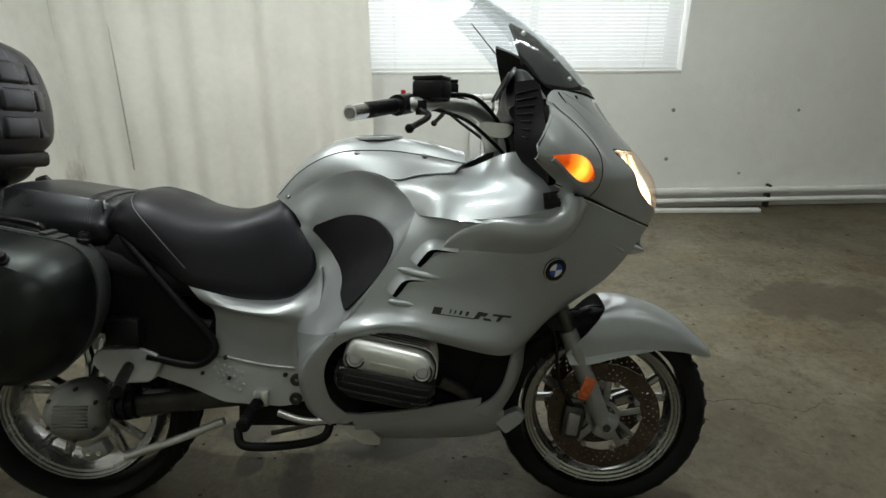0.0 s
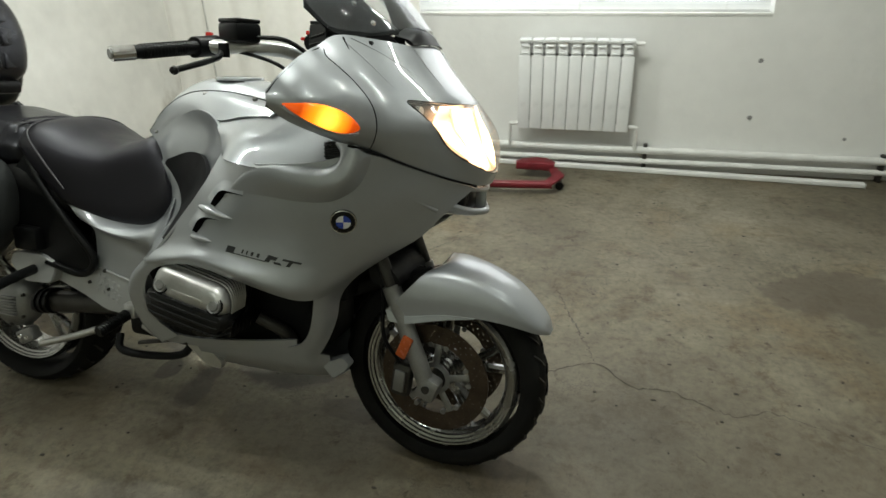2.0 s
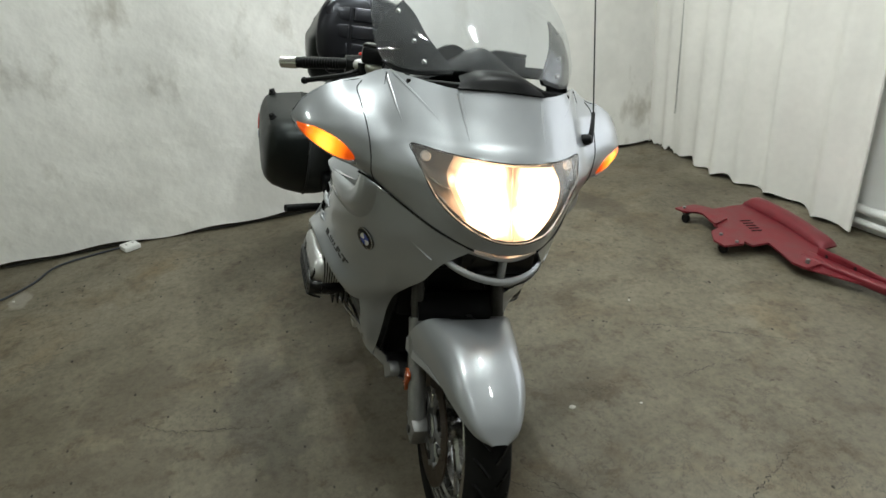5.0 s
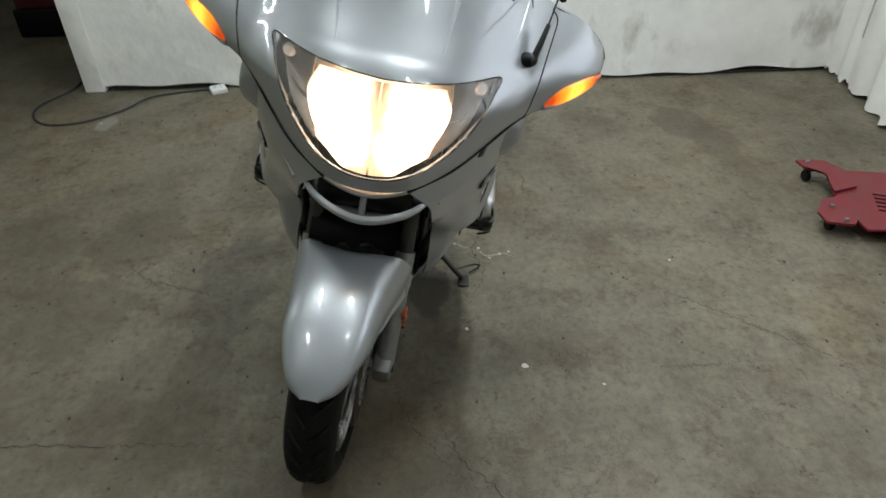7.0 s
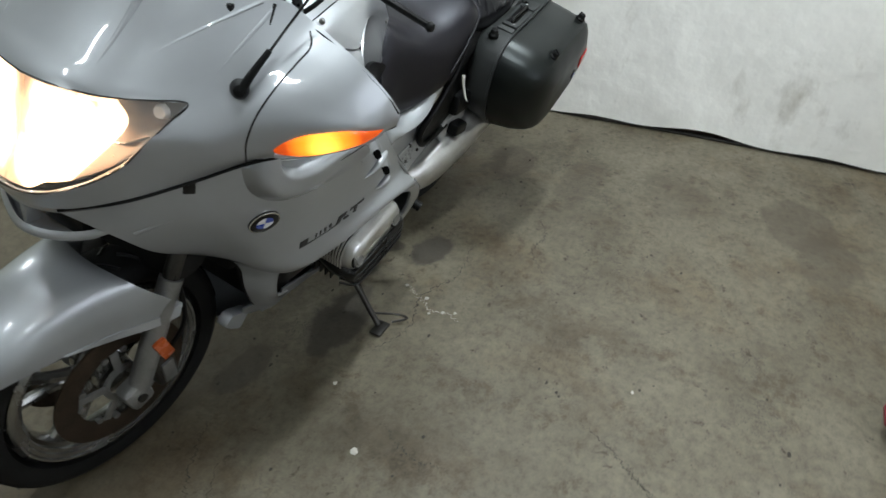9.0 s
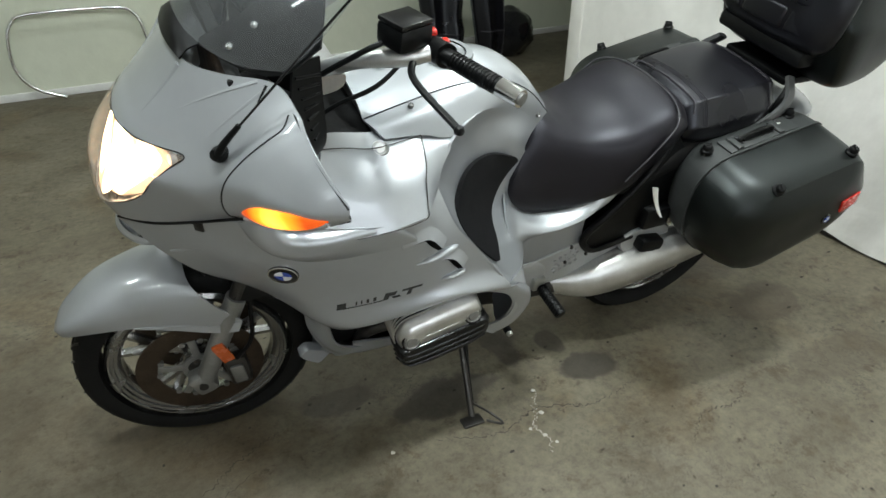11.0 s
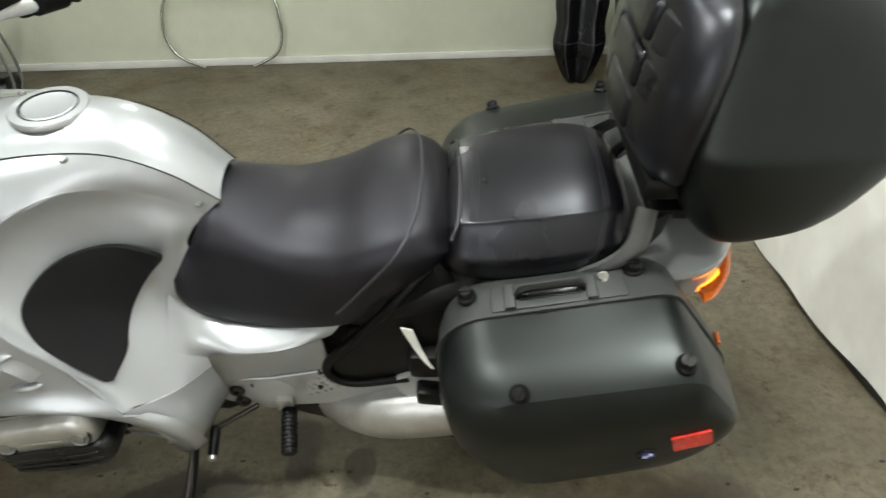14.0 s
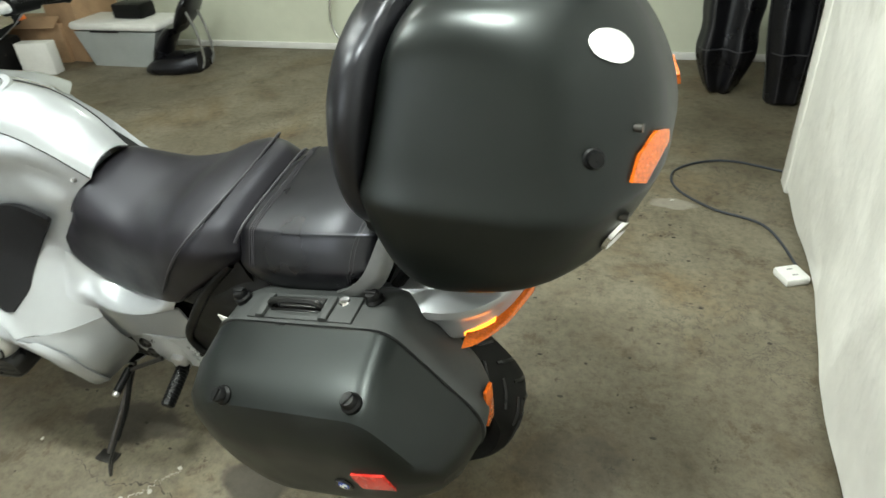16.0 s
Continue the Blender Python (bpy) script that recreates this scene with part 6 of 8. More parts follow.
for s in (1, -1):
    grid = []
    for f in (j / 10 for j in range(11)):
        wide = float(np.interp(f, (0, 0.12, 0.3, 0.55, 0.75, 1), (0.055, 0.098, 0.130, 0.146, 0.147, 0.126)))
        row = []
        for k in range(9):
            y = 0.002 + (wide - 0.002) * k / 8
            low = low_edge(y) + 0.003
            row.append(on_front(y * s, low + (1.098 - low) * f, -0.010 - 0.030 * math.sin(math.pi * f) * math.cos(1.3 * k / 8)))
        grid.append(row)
    # the dish itself emits, in place of light reflected from a bulb
    part("lamp", shell(grid, 16, 16, 0.003), HEAD_LIT, head, "headlight reflector with its lamp's glow painted in")
    wing = part("side_bowl", shell([[(x, y * s, z) for x, y, z in q] for q in (
        [(0.740, 0.135, 1.098), (0.715, 0.18, 1.102), (0.676, 0.222, 1.104)],
        [(0.730, 0.140, 1.04), (0.712, 0.172, 1.05), (0.690, 0.205, 1.07)],
        [(0.818, 0.110, 0.962), (0.788, 0.142, 0.982), (0.745, 0.180, 1.015)])], 12, 12, 0.003), WING, head, "dim side bowl of the headlight")
    for k in range(5):
        f = k / 4
        part("bowl_flute", tube([(0.752 - 0.010 * f, (0.138 + 0.012 * f) * s, 1.02 - 0.010 * f), (0.745 - 0.025 * f, (0.158 + 0.012 * f) * s, 1.026 - 0.006 * f), (0.728 - 0.028 * f, (0.178 + 0.012 * f) * s, 1.038)], 0.0016, 6, 8), CHROME, wing)
    part("position_lamp", put(lathe([(0.0005, 0.01), (0.010, 0.01), (0.014, 0.0), (0.0005, 0)], (0, 0, 0), 14, "Z"), facing((0.704, 0.193 * s, 1.086), (1, 0.3 * s, 0.2))), WHITE, head)
# chin intake
part("chin_intake", block((0.08, 0.20, 0.07), (0.768, 0, 0.850), 0.012), BLACK, BIKE, "dark air intake under the headlight")
part("chin_lip", shell(both([
    [(0.843, 0.002, 0.823), (0.829, 0.055, 0.827), (0.800, 0.108, 0.842), (0.757, 0.144, 0.862)],
    [(0.852, 0.002, 0.814), (0.836, 0.060, 0.818), (0.804, 0.114, 0.833), (0.753, 0.152, 0.855)],
    [(0.838, 0.002, 0.803), (0.822, 0.060, 0.807), (0.790, 0.113, 0.822), (0.738, 0.152, 0.846)],
    [(0.74, 0.002, 0.80), (0.73, 0.06, 0.803), (0.71, 0.11, 0.815), (0.68, 0.148, 0.83)],
]), 44, 10, 0.006, V(0.7, 0, 0.9)), SILVER, BIKE, "silver lip under the air intake")
part("chin_upper_lip", tube([(0.775, 0.135, 0.896), (0.822, 0.07, 0.882), (0.840, 0, 0.874), (0.822, -0.07, 0.882), (0.775, -0.135, 0.896)], 0.008, 8, 30), SILVER, BIKE)
part("chin_divider", block((0.03, 0.014, 0.06), (0.828, 0, 0.848), 0.006), SILVER, BIKE)
part("screen_intake", shell([[(0.660, 0.120, 1.246), (0.672, 0.06, 1.250), (0.676, 0, 1.251), (0.672, -0.06, 1.250), (0.660, -0.120, 1.246)], [(0.640, 0.108, 1.258), (0.652, 0.06, 1.276), (0.655, 0, 1.281), (0.652, -0.06, 1.276), (0.640, -0.108, 1.258)], [(0.600, 0.10, 1.268), (0.610, 0.055, 1.288), (0.613, 0, 1.293), (0.610, -0.055, 1.288), (0.600, -0.10, 1.268)]], 24, 10, 0.004), PLASTIC, BIKE, "black air slot below the windscreen")

# mirror pods with turn signals
def pod_rows(s):
    """The rows of the pod's back, from its upper rim to its lower rim."""
    top = [(0.500, 0.322, 1.228), (0.498, 0.375, 1.214), (0.491, 0.425, 1.191), (0.473, 0.463, 1.158), (0.455, 0.481, 1.127)]
    low = [(0.600, 0.292, 1.000), (0.557, 0.332, 1.015), (0.522, 0.387, 1.038), (0.486, 0.442, 1.066), (0.452, 0.478, 1.097)]
    mid = [(0.515, 0.310, 1.11), (0.505, 0.36, 1.12), (0.492, 0.41, 1.12), (0.474, 0.452, 1.115), (0.455, 0.478, 1.112)]
    return [[(x, y * s, z) for x, y, z in q] for q in (top, mid, low)]


SIGNAL = [(0.604, 0.336, 1.052), (0.588, 0.356, 1.076), (0.563, 0.388, 1.094), (0.535, 0.422, 1.104), (0.508, 0.452, 1.106), (0.490, 0.472, 1.103), (0.512, 0.450, 1.086), (0.540, 0.418, 1.064), (0.562, 0.388, 1.050), (0.585, 0.358, 1.044)]
for s in (1, -1):
    pod = part("mirror_back", shell(pod_rows(s), 20, 12, 0.006, V(0.7, 0.36 * s, 1.1)), PLASTIC, BIKE, "black back of the mirror pod", 60)
    # the lens follows the skin of the cowl
    rim = crom([V(x, y * s, z) for x, y, z in SIGNAL], 44, True)
    mid = sum(rim, V(0, 0, 0)) / len(rim)
    bm = bmesh.new()
    rings = []
    for f, lift in ((1.0, 0.0012), (0.86, 0.004), (0.6, 0.006), (0.3, 0.007)):
        ring = []
        for p in rim:
            q, n, _, _ = cowl_skin.find_nearest(mid + (p - mid) * f)
            n = n if n.dot(q - V(0.3, 0.2 * s, 1.08)) > 0 else -n
            ring.append(bm.verts.new(q + n * lift))
        rings.append(ring)
    for a, b in zip(rings, rings[1:]):
        for i in range(44):
            bm.faces.new((a[i], a[(i + 1) % 44], b[(i + 1) % 44], b[i]))
    bm.faces.new(rings[-1])
    bmesh.ops.recalc_face_normals(bm, faces=bm.faces)
    part("turn_signal", bm, AMBER, front_cowl, "amber turn signal lens", 60)
    lip = []
    for p in [rim[(k + 24) % 44] for k in range(19)]:
        q, n, _, _ = cowl_skin.find_nearest(p + (p - mid) * 0.10)
        lip.append(q)
    part("signal_lip", tube(lip, 0.0065, 8, 40), SILVER, front_cowl)
    part("pod_seam", tube([cowl_skin.find_nearest(V(x, y * s, z))[0] for x, y, z in ((0.512, 0.322, 1.222), (0.530, 0.338, 1.208), (0.560, 0.334, 1.185), (0.600, 0.325, 1.147), (0.632, 0.318, 1.105), (0.644, 0.312, 1.06), (0.636, 0.306, 1.022), (0.618, 0.292, 0.997))], 0.0016, 6, 50), DARK, front_cowl)
    part("cowl_gap", tube([(x, y * s, z) for x, y, z in ((0.835, 0.085, 0.893), (0.770, 0.165, 0.921), (0.690, 0.232, 0.956), (0.618, 0.290, 0.991), (0.575, 0.325, 1.004))], 0.0030, 8, 40), DARK, front_cowl)
    part("mirror_glass", put(block((0.10, 0.085, 0.004), (0, 0, 0), 0.002), facing((0.490, 0.395 * s, 1.115), (-1, -0.22 * s, -0.12))), CHROME, pod, "rear-view mirror glass")
part("side_plug", put(block((0.022, 0.03, 0.006), (0, 0, 0), 0.003), facing((0.688, 0.229, 0.944), (0.62, 0.75, -0.1))), BLACK, BIKE)

# windscreen and slides
SCR = [
    [(0.50, -0.272, 1.275), (0.575, -0.21, 1.268), (0.632, -0.12, 1.285), (0.648, 0, 1.292), (0.632, 0.12, 1.285), (0.575, 0.21, 1.268), (0.50, 0.272, 1.275)],
    [(0.45, -0.29, 1.33), (0.525, -0.22, 1.345), (0.565, -0.12, 1.365), (0.578, 0, 1.37), (0.565, 0.12, 1.365), (0.525, 0.22, 1.345), (0.45, 0.29, 1.33)],
    [(0.37, -0.285, 1.42), (0.42, -0.215, 1.435), (0.46, -0.12, 1.448), (0.472, 0, 1.453), (0.46, 0.12, 1.448), (0.42, 0.215, 1.435), (0.37, 0.285, 1.42)],
    [(0.28, -0.25, 1.505), (0.31, -0.2, 1.515), (0.335, -0.11, 1.525), (0.345, 0, 1.53), (0.335, 0.11, 1.525), (0.31, 0.2, 1.515), (0.28, 0.25, 1.505)],
]
ws = part("windscreen", shell(SCR, 36, 20, 0.004, V(0.2, 0, 1.0)), SCREEN, BIKE, "clear curved windscreen with scuffs")
for s in (1, -1):
    b = part("screen_slide", shell([[(x - 0.007, y * s, z - 0.005) for x, y, z in q] for q in (
        [(0.630, 0.128, 1.278), (0.575, 0.208, 1.264), (0.515, 0.262, 1.270), (0.452, 0.288, 1.325)],
        [(0.628, 0.124, 1.283), (0.560, 0.192, 1.310), (0.500, 0.232, 1.345), (0.436, 0.262, 1.385)],
        [(0.624, 0.120, 1.288), (0.548, 0.172, 1.352), (0.485, 0.196, 1.402), (0.425, 0.214, 1.430)])], 20, 10, 0.008, V(0.2, 0, 1.0)), PLASTIC, ws, "wide black windscreen slide")
    for p in ((0.578, 0.186 * s, 1.292), (0.535, 0.205 * s, 1.335), (0.45, 0.232 * s, 1.398)):
        screw(p, (0.7, 0, 0.7), 0.006, ALU, b)

# cockpit
pair("cockpit_side", shell([
    [(0.485, 0.262, 1.285), (0.50, 0.288, 1.20), (0.50, 0.315, 1.12), (0.51, 0.305, 1.03)],
    [(0.43, 0.235, 1.28), (0.43, 0.25, 1.19), (0.43, 0.262, 1.12), (0.45, 0.255, 1.08)],
], 16, 8, 0.006), PLASTIC, BIKE, "ribbed black cockpit side lining")
for s in (1, -1):
    for k in range(7):
        f = k / 7
        part("lining_rib", rod((0.485 - 0.03 * f, (0.268 + 0.02 * f) * s, 1.26 - 0.14 * f), (0.435, (0.245 + 0.008 * f) * s, 1.25 - 0.12 * f), 0.003, 6), PLASTIC, BIKE)
dash = part("dashboard", loft([[(0.52, y, 1.27 - abs(y) * 0.2), (0.50, y, 1.32 - abs(y) * 0.4), (0.45, y, 1.33 - abs(y) * 0.5), (0.42, y, 1.25 - abs(y) * 0.2), (0.45, y, 1.18)] for y in (-0.2, -0.1, 0, 0.1, 0.2)], 20, 16), PLASTIC, BIKE, "black instrument panel")
for y in (-0.07, 0.07):
    part("dial", put(lathe([(0.0005, 0.004), (0.045, 0.004), (0.05, 0.008), (0.053, 0), (0.0005, 0)], (0, 0, 0), 24, "Z"), facing((0.425, y, 1.285), (-0.85, 0, 0.5))), BLACK, dash)
part("cockpit_floor", block((0.26, 0.40, 0.03), (0.42, 0, 1.03), 0.01), DARK, BIKE)
part("cockpit_front", block((0.03, 0.46, 0.22), (0.58, 0, 1.14), 0.01), DARK, BIKE)

# handlebars
part("steering_head", loft([[(0.44 + 0.04 * math.cos(t), 0.05 * math.sin(t), z) for t in (2 * math.pi * i / 10 for i in range(10))] for z in (1.0, 1.08, 1.15)], 20, 8), ALU_DULL, BIKE)
part("ignition_lock", rod((0.40, 0.0, 1.10), (0.385, 0.0, 1.18), 0.03, 18), ALU, BIKE, "round silver ignition lock")
part("yoke", loft([[(0.44, y, 1.17), (0.40, y, 1.18), (0.35, y, 1.18), (0.36, y, 1.15), (0.42, y, 1.14)] for y in (-0.13, -0.05, 0.05, 0.13)], 16, 10), ALU, BIKE, "cast silver fork yoke")
for s, g0, g1, res in ((1, (0.190, 0.213, 1.255), (0.131, 0.374, 1.252), (0.248, 0.188, 1.285)), (-1, (0.15, -0.272, 1.222), (0.070, -0.432, 1.20), (0.222, -0.225, 1.26))):
    bar = part("handlebar", tube([(0.385, 0.09 * s, 1.175), (0.33, 0.14 * s, 1.215), (0.25, 0.20 * s, (1.24 if s > 0 else 1.225)), g0], 0.019, 12, 20), ALU, BIKE, "cast silver handlebar")
    grip = part("grip", rod(g0, g1, 0.0165, 18), PLASTIC, BIKE, "ribbed black rubber grip")
    a, b = Vector(g0), Vector(g1)
    d = (b - a).normalized()
    ribs = bmesh.new()
    for k in range(14):
        p = a + d * (0.05 + 0.0085 * k)
        rod(p - d * 0.0022, p + d * 0.0022, 0.0185, 14, ribs)
    part("grip_rib", ribs, PLASTIC, grip)
    w = part("bar_weight", rod(b + d * 0.001, b + d * 0.052, 0.0185, 20, r2=0.0175), CHROME, grip, "chrome bar-end weight")
    part("weight_cap", rod(b + d * 0.052, b + d * 0.056, 0.012, 16), ALU_DULL, w)
    sw = part("switch_block", loft([[p + V(0.024 * math.cos(t), 0, 0.026 * math.sin(t)) for t in (2 * math.pi * i / 8 for i in range(8))] for p in (a - d * 0.03, a, a + d * 0.03)], 16, 8), PLASTIC, BIKE, "black handlebar switch block")
    part("switch", block((0.012, 0.02, 0.01), a + V(-0.025, -0.01 * s, 0.012), 0.003), RED if s > 0 else PLASTIC, sw)
    part("top_switch", block((0.012, 0.02, 0.012), a + V(0, -0.02 * s, 0.03), 0.003), RED, sw)
    r = part("fluid_reservoir", block((0.086, 0.078, 0.050), res, 0.012, Matrix.Rotation(radians(20 * s), 3, "Z")), PLASTIC, BIKE, "black brake fluid reservoir")
    part("reservoir_cap", block((0.080, 0.072, 0.010), V(*res) + V(0, 0, 0.028), 0.003, Matrix.Rotation(radians(20 * s), 3, "Z")), BLACK, r)
    for i in (-1, 1):
        screw(V(*res) + V(0.02 * i, 0.015 * i, 0.031), (0, 0, 1), 0.004, ALU, r)
    tip = V(0.218, 0.396, 1.187) if s > 0 else V(0.174, -0.422, 1.162)
    lev = part("lever", tube([a + V(0.04, -0.01 * s, -0.012), a + V(0.065, 0.05 * s, -0.03), tip], 0.0075, 8, 14), PLASTIC, BIKE, "black hand lever")
    part("lever_ball", lathe([(0.0005, -0.011), (0.008, -0.008), (0.011, 0), (0.008, 0.008), (0.0005, 0.011)], tip, 14), PLASTIC, lev)
    part("lever_pivot", rod(a + V(0.045, -0.015 * s, -0.025), a + V(0.045, -0.015 * s, 0.01), 0.014), PLASTIC, lev)
    part("control_cable", tube([a + V(0.03, -0.03 * s, 0), (0.30, 0.20 * s, 1.19), (0.38, 0.16 * s, 1.13), (0.45, 0.12 * s, 1.06)], 0.005, 8, 20), PLASTIC, BIKE)
    part("hose", tube([V(*res) + V(0.03, 0, -0.01), (0.34, 0.17 * s, 1.24), (0.42, 0.10 * s, 1.15), (0.44, 0.06 * s, 1.05)], 0.006, 8, 20), PLASTIC, BIKE)

# antenna on the left of the cowl
ant = part("antenna_base", put(lathe([(0.0005, 0.024), (0.010, 0.022), (0.015, 0.012), (0.016, -0.004), (0.0005, -0.004)], (0, 0, 0), 18, "Z"), facing((0.626, 0.279, 1.138), (0.7, 0.6, 0.3))), PLASTIC, BIKE, "black rubber antenna base")
part("antenna_boot", tube([(0.636, 0.290, 1.142), (0.622, 0.298, 1.170), (0.595, 0.309, 1.208)], 0.0085, 10, 10, 0.005), PLASTIC, ant)
part("antenna_rod", rod((0.598, 0.308, 1.203), (0.345, 0.385, 1.52), 0.0022, 8), BLACK, ant)

# swing arm, final drive, exhaust, stands and pedals
part("swing_arm", loft([[(x, y0, z + h), (x, y1, z + h), (x, y1, z - h), (x, y0, z - h)] for x, y0, y1, z, h in ((-0.25, -0.12, -0.05, 0.41, 0.040), (-0.45, -0.128, -0.07, 0.38, 0.028), (-0.74, -0.13, -0.08, 0.35, 0.030))], 20, 12), STEEL, BIKE, "dark grey single-sided swing arm")
fd = part("final_drive", lathe([(0.001, -0.163), (0.03, -0.163), (0.062, -0.152), (0.088, -0.132), (0.100, -0.100), (0.092, -0.07), (0.001, -0.06)], (-0.838, 0, 0.338), 40), ALU_DULL, BIKE, "ribbed aluminium final drive housing")
for k in range(7):
    part("housing_rib", block((0.10, 0.014, 0.005), (-0.83, -0.160, 0.305 + k * 0.011), 0.002), ALU_DULL, fd)
for a in (0.5, 1.5, 2.6, 3.7, 4.8, 5.7):
    screw((-0.838 + 0.080 * math.cos(a), -0.141, 0.338 + 0.080 * math.sin(a)), (0.3 * math.cos(a), -1, 0.3 * math.sin(a)), 0.007, STEEL, fd)
boot = bmesh.new()
for k in range(5):
    f = k / 4
    rod((-0.715 + 0.050 * f, -0.108, 0.352 + 0.008 * f), (-0.705 + 0.050 * f, -0.108, 0.354 + 0.008 * f), 0.046 - 0.006 * (k % 2), 20, boot)
part("rubber_boot", boot, PLASTIC, BIKE, "black pleated rubber boot")
part("arm_knuckle", loft([[(x, -0.108 + r * 0.5 * math.cos(t), z + r * math.sin(t)) for t in (2 * math.pi * i / 10 for i in range(10))] for x, z, r in ((-0.655, 0.356, 0.034), (-0.63, 0.360, 0.042), (-0.58, 0.366, 0.040), (-0.54, 0.370, 0.030))], 20, 14), ALU_DULL, BIKE, "cast swing arm knuckle")
part("torque_arm", tube([(-0.385, -0.150, 0.325), (-0.52, -0.160, 0.272), (-0.675, -0.163, 0.218)], 0.012, 10), ALU, BIKE)
caliper = part("rear_caliper", block((0.075, 0.045, 0.05), (-0.775, -0.125, 0.222), 0.010, turn_y(-25)), ALU_DULL, BIKE, "grey rear brake caliper")
for x in (-0.79, -0.76):
    screw((x, -0.149, 0.222), (0, -1, 0), 0.009, CHROME, caliper)
part("rear_shock", rod((-0.48, -0.05, 0.45), (-0.36, -0.02, 0.72), 0.035), DARK, BIKE)
part("muffler", loft([[(c.x, c.y + r * 0.8 * math.cos(t), c.z + r * math.sin(t)) for t in (2 * math.pi * i / 14 for i in range(14))] for c, r in ((V(-0.34, 0.13, 0.34), 0.03), (V(-0.44, 0.165, 0.355), 0.06), (V(-0.56, 0.185, 0.39), 0.075), (V(-0.80, 0.20, 0.455), 0.075), (V(-0.98, 0.205, 0.50), 0.068), (V(-1.0, 0.205, 0.505), 0.05))], 28, 20), ALU, BIKE, "brushed silver muffler")
part("collector_pipe", tube([(0.05, 0.0, 0.26), (-0.2, 0.06, 0.27), (-0.36, 0.135, 0.34)], 0.03, 12), STEEL, BIKE)
part("underside", block((0.5, 0.16, 0.08), (-0.12, 0, 0.31), 0.02), DARK, BIKE)
st = part("side_stand", tube([(-0.01, 0.15, 0.29), (0.0, 0.22, 0.22), (0.022, 0.365, 0.098)], 0.010, 10, 12), STEEL, BIKE, "dark steel side stand, folded out")
part("stand_foot", put(block((0.070, 0.042, 0.008), (0, 0, 0), 0.004), Matrix.Translation((0.025, 0.375, 0.090)) @ Matrix.Rotation(radians(12.25), 4, "X")), STEEL, st)
part("stand_spring", tube([(-0.02, 0.17, 0.30), (-0.005, 0.25, 0.19), (0.01, 0.33, 0.12)], 0.008, 8, 10), DARK, st)
part("stand_tang", tube([(0.01, 0.33, 0.12), (-0.03, 0.40, 0.13), (-0.05, 0.43, 0.115), (-0.015, 0.395, 0.10)], 0.004, 6, 18), STEEL, st)
part("gear_lever", tube([(-0.20, 0.17, 0.40), (-0.14, 0.20, 0.385), (-0.10, 0.22, 0.375)], 0.007, 8), STEEL, BIKE)
part("gear_rubber", rod((-0.10, 0.215, 0.376), (-0.105, 0.285, 0.362), 0.012, 12), PLASTIC, BIKE)
part("gear_tip", rod((-0.105, 0.285, 0.362), (-0.106, 0.295, 0.36), 0.009, 12), ALU, BIKE)
part("brake_pedal", tube([(-0.22, -0.17, 0.36), (-0.14, -0.19, 0.345), (-0.06, -0.205, 0.355), (-0.02, -0.21, 0.36)], 0.010, 10, 16), ALU, BIKE, "silver rear brake pedal")
part("pedal_pad", block((0.03, 0.05, 0.012), (-0.01, -0.22, 0.365), 0.004), STEEL, BIKE)
part("centre_stand", tube([(-0.08, -0.11, 0.33), (-0.10, -0.14, 0.27), (-0.22, -0.155, 0.25), (-0.33, -0.16, 0.255), (-0.35, -0.14, 0.30)], 0.013, 10), DARK, BIKE, "dark folded centre stand")
part("stand_bracket", prism([(-0.06, 0.33), (0.03, 0.325), (0.075, 0.285), (0.07, 0.262), (0.02, 0.268), (-0.02, 0.30)], -0.16, -0.178, 0.012, 3, 0.004), ALU, BIKE)
part("pedal_link", rod((-0.10, -0.18, 0.335), (-0.24, -0.175, 0.30), 0.007), STEEL, BIKE)

# side gills, badge and lettering bars
side_bm = shell(SIDE + SIDE_LOW, 44, 34, 0.001)
SKIN = {1: BVHTree.FromBMesh(side_bm), -1: BVHTree.FromBMesh(mirrored(side_bm))}


VOID = mat("gill_black", (0.003, 0.003, 0.003), 0.9, 0, 20, 0.1, spec=0.05)


def on_side(x, z, s, lift=0.0):
    """The point and the outward direction of the side panel at (x, z)."""
    q, n, _, _ = SKIN[s].ray_cast(V(x, 0.6 * s, z), V(0, -s, 0))
    if n.y * s < 0:
        n = -n
    return q + n * lift, n


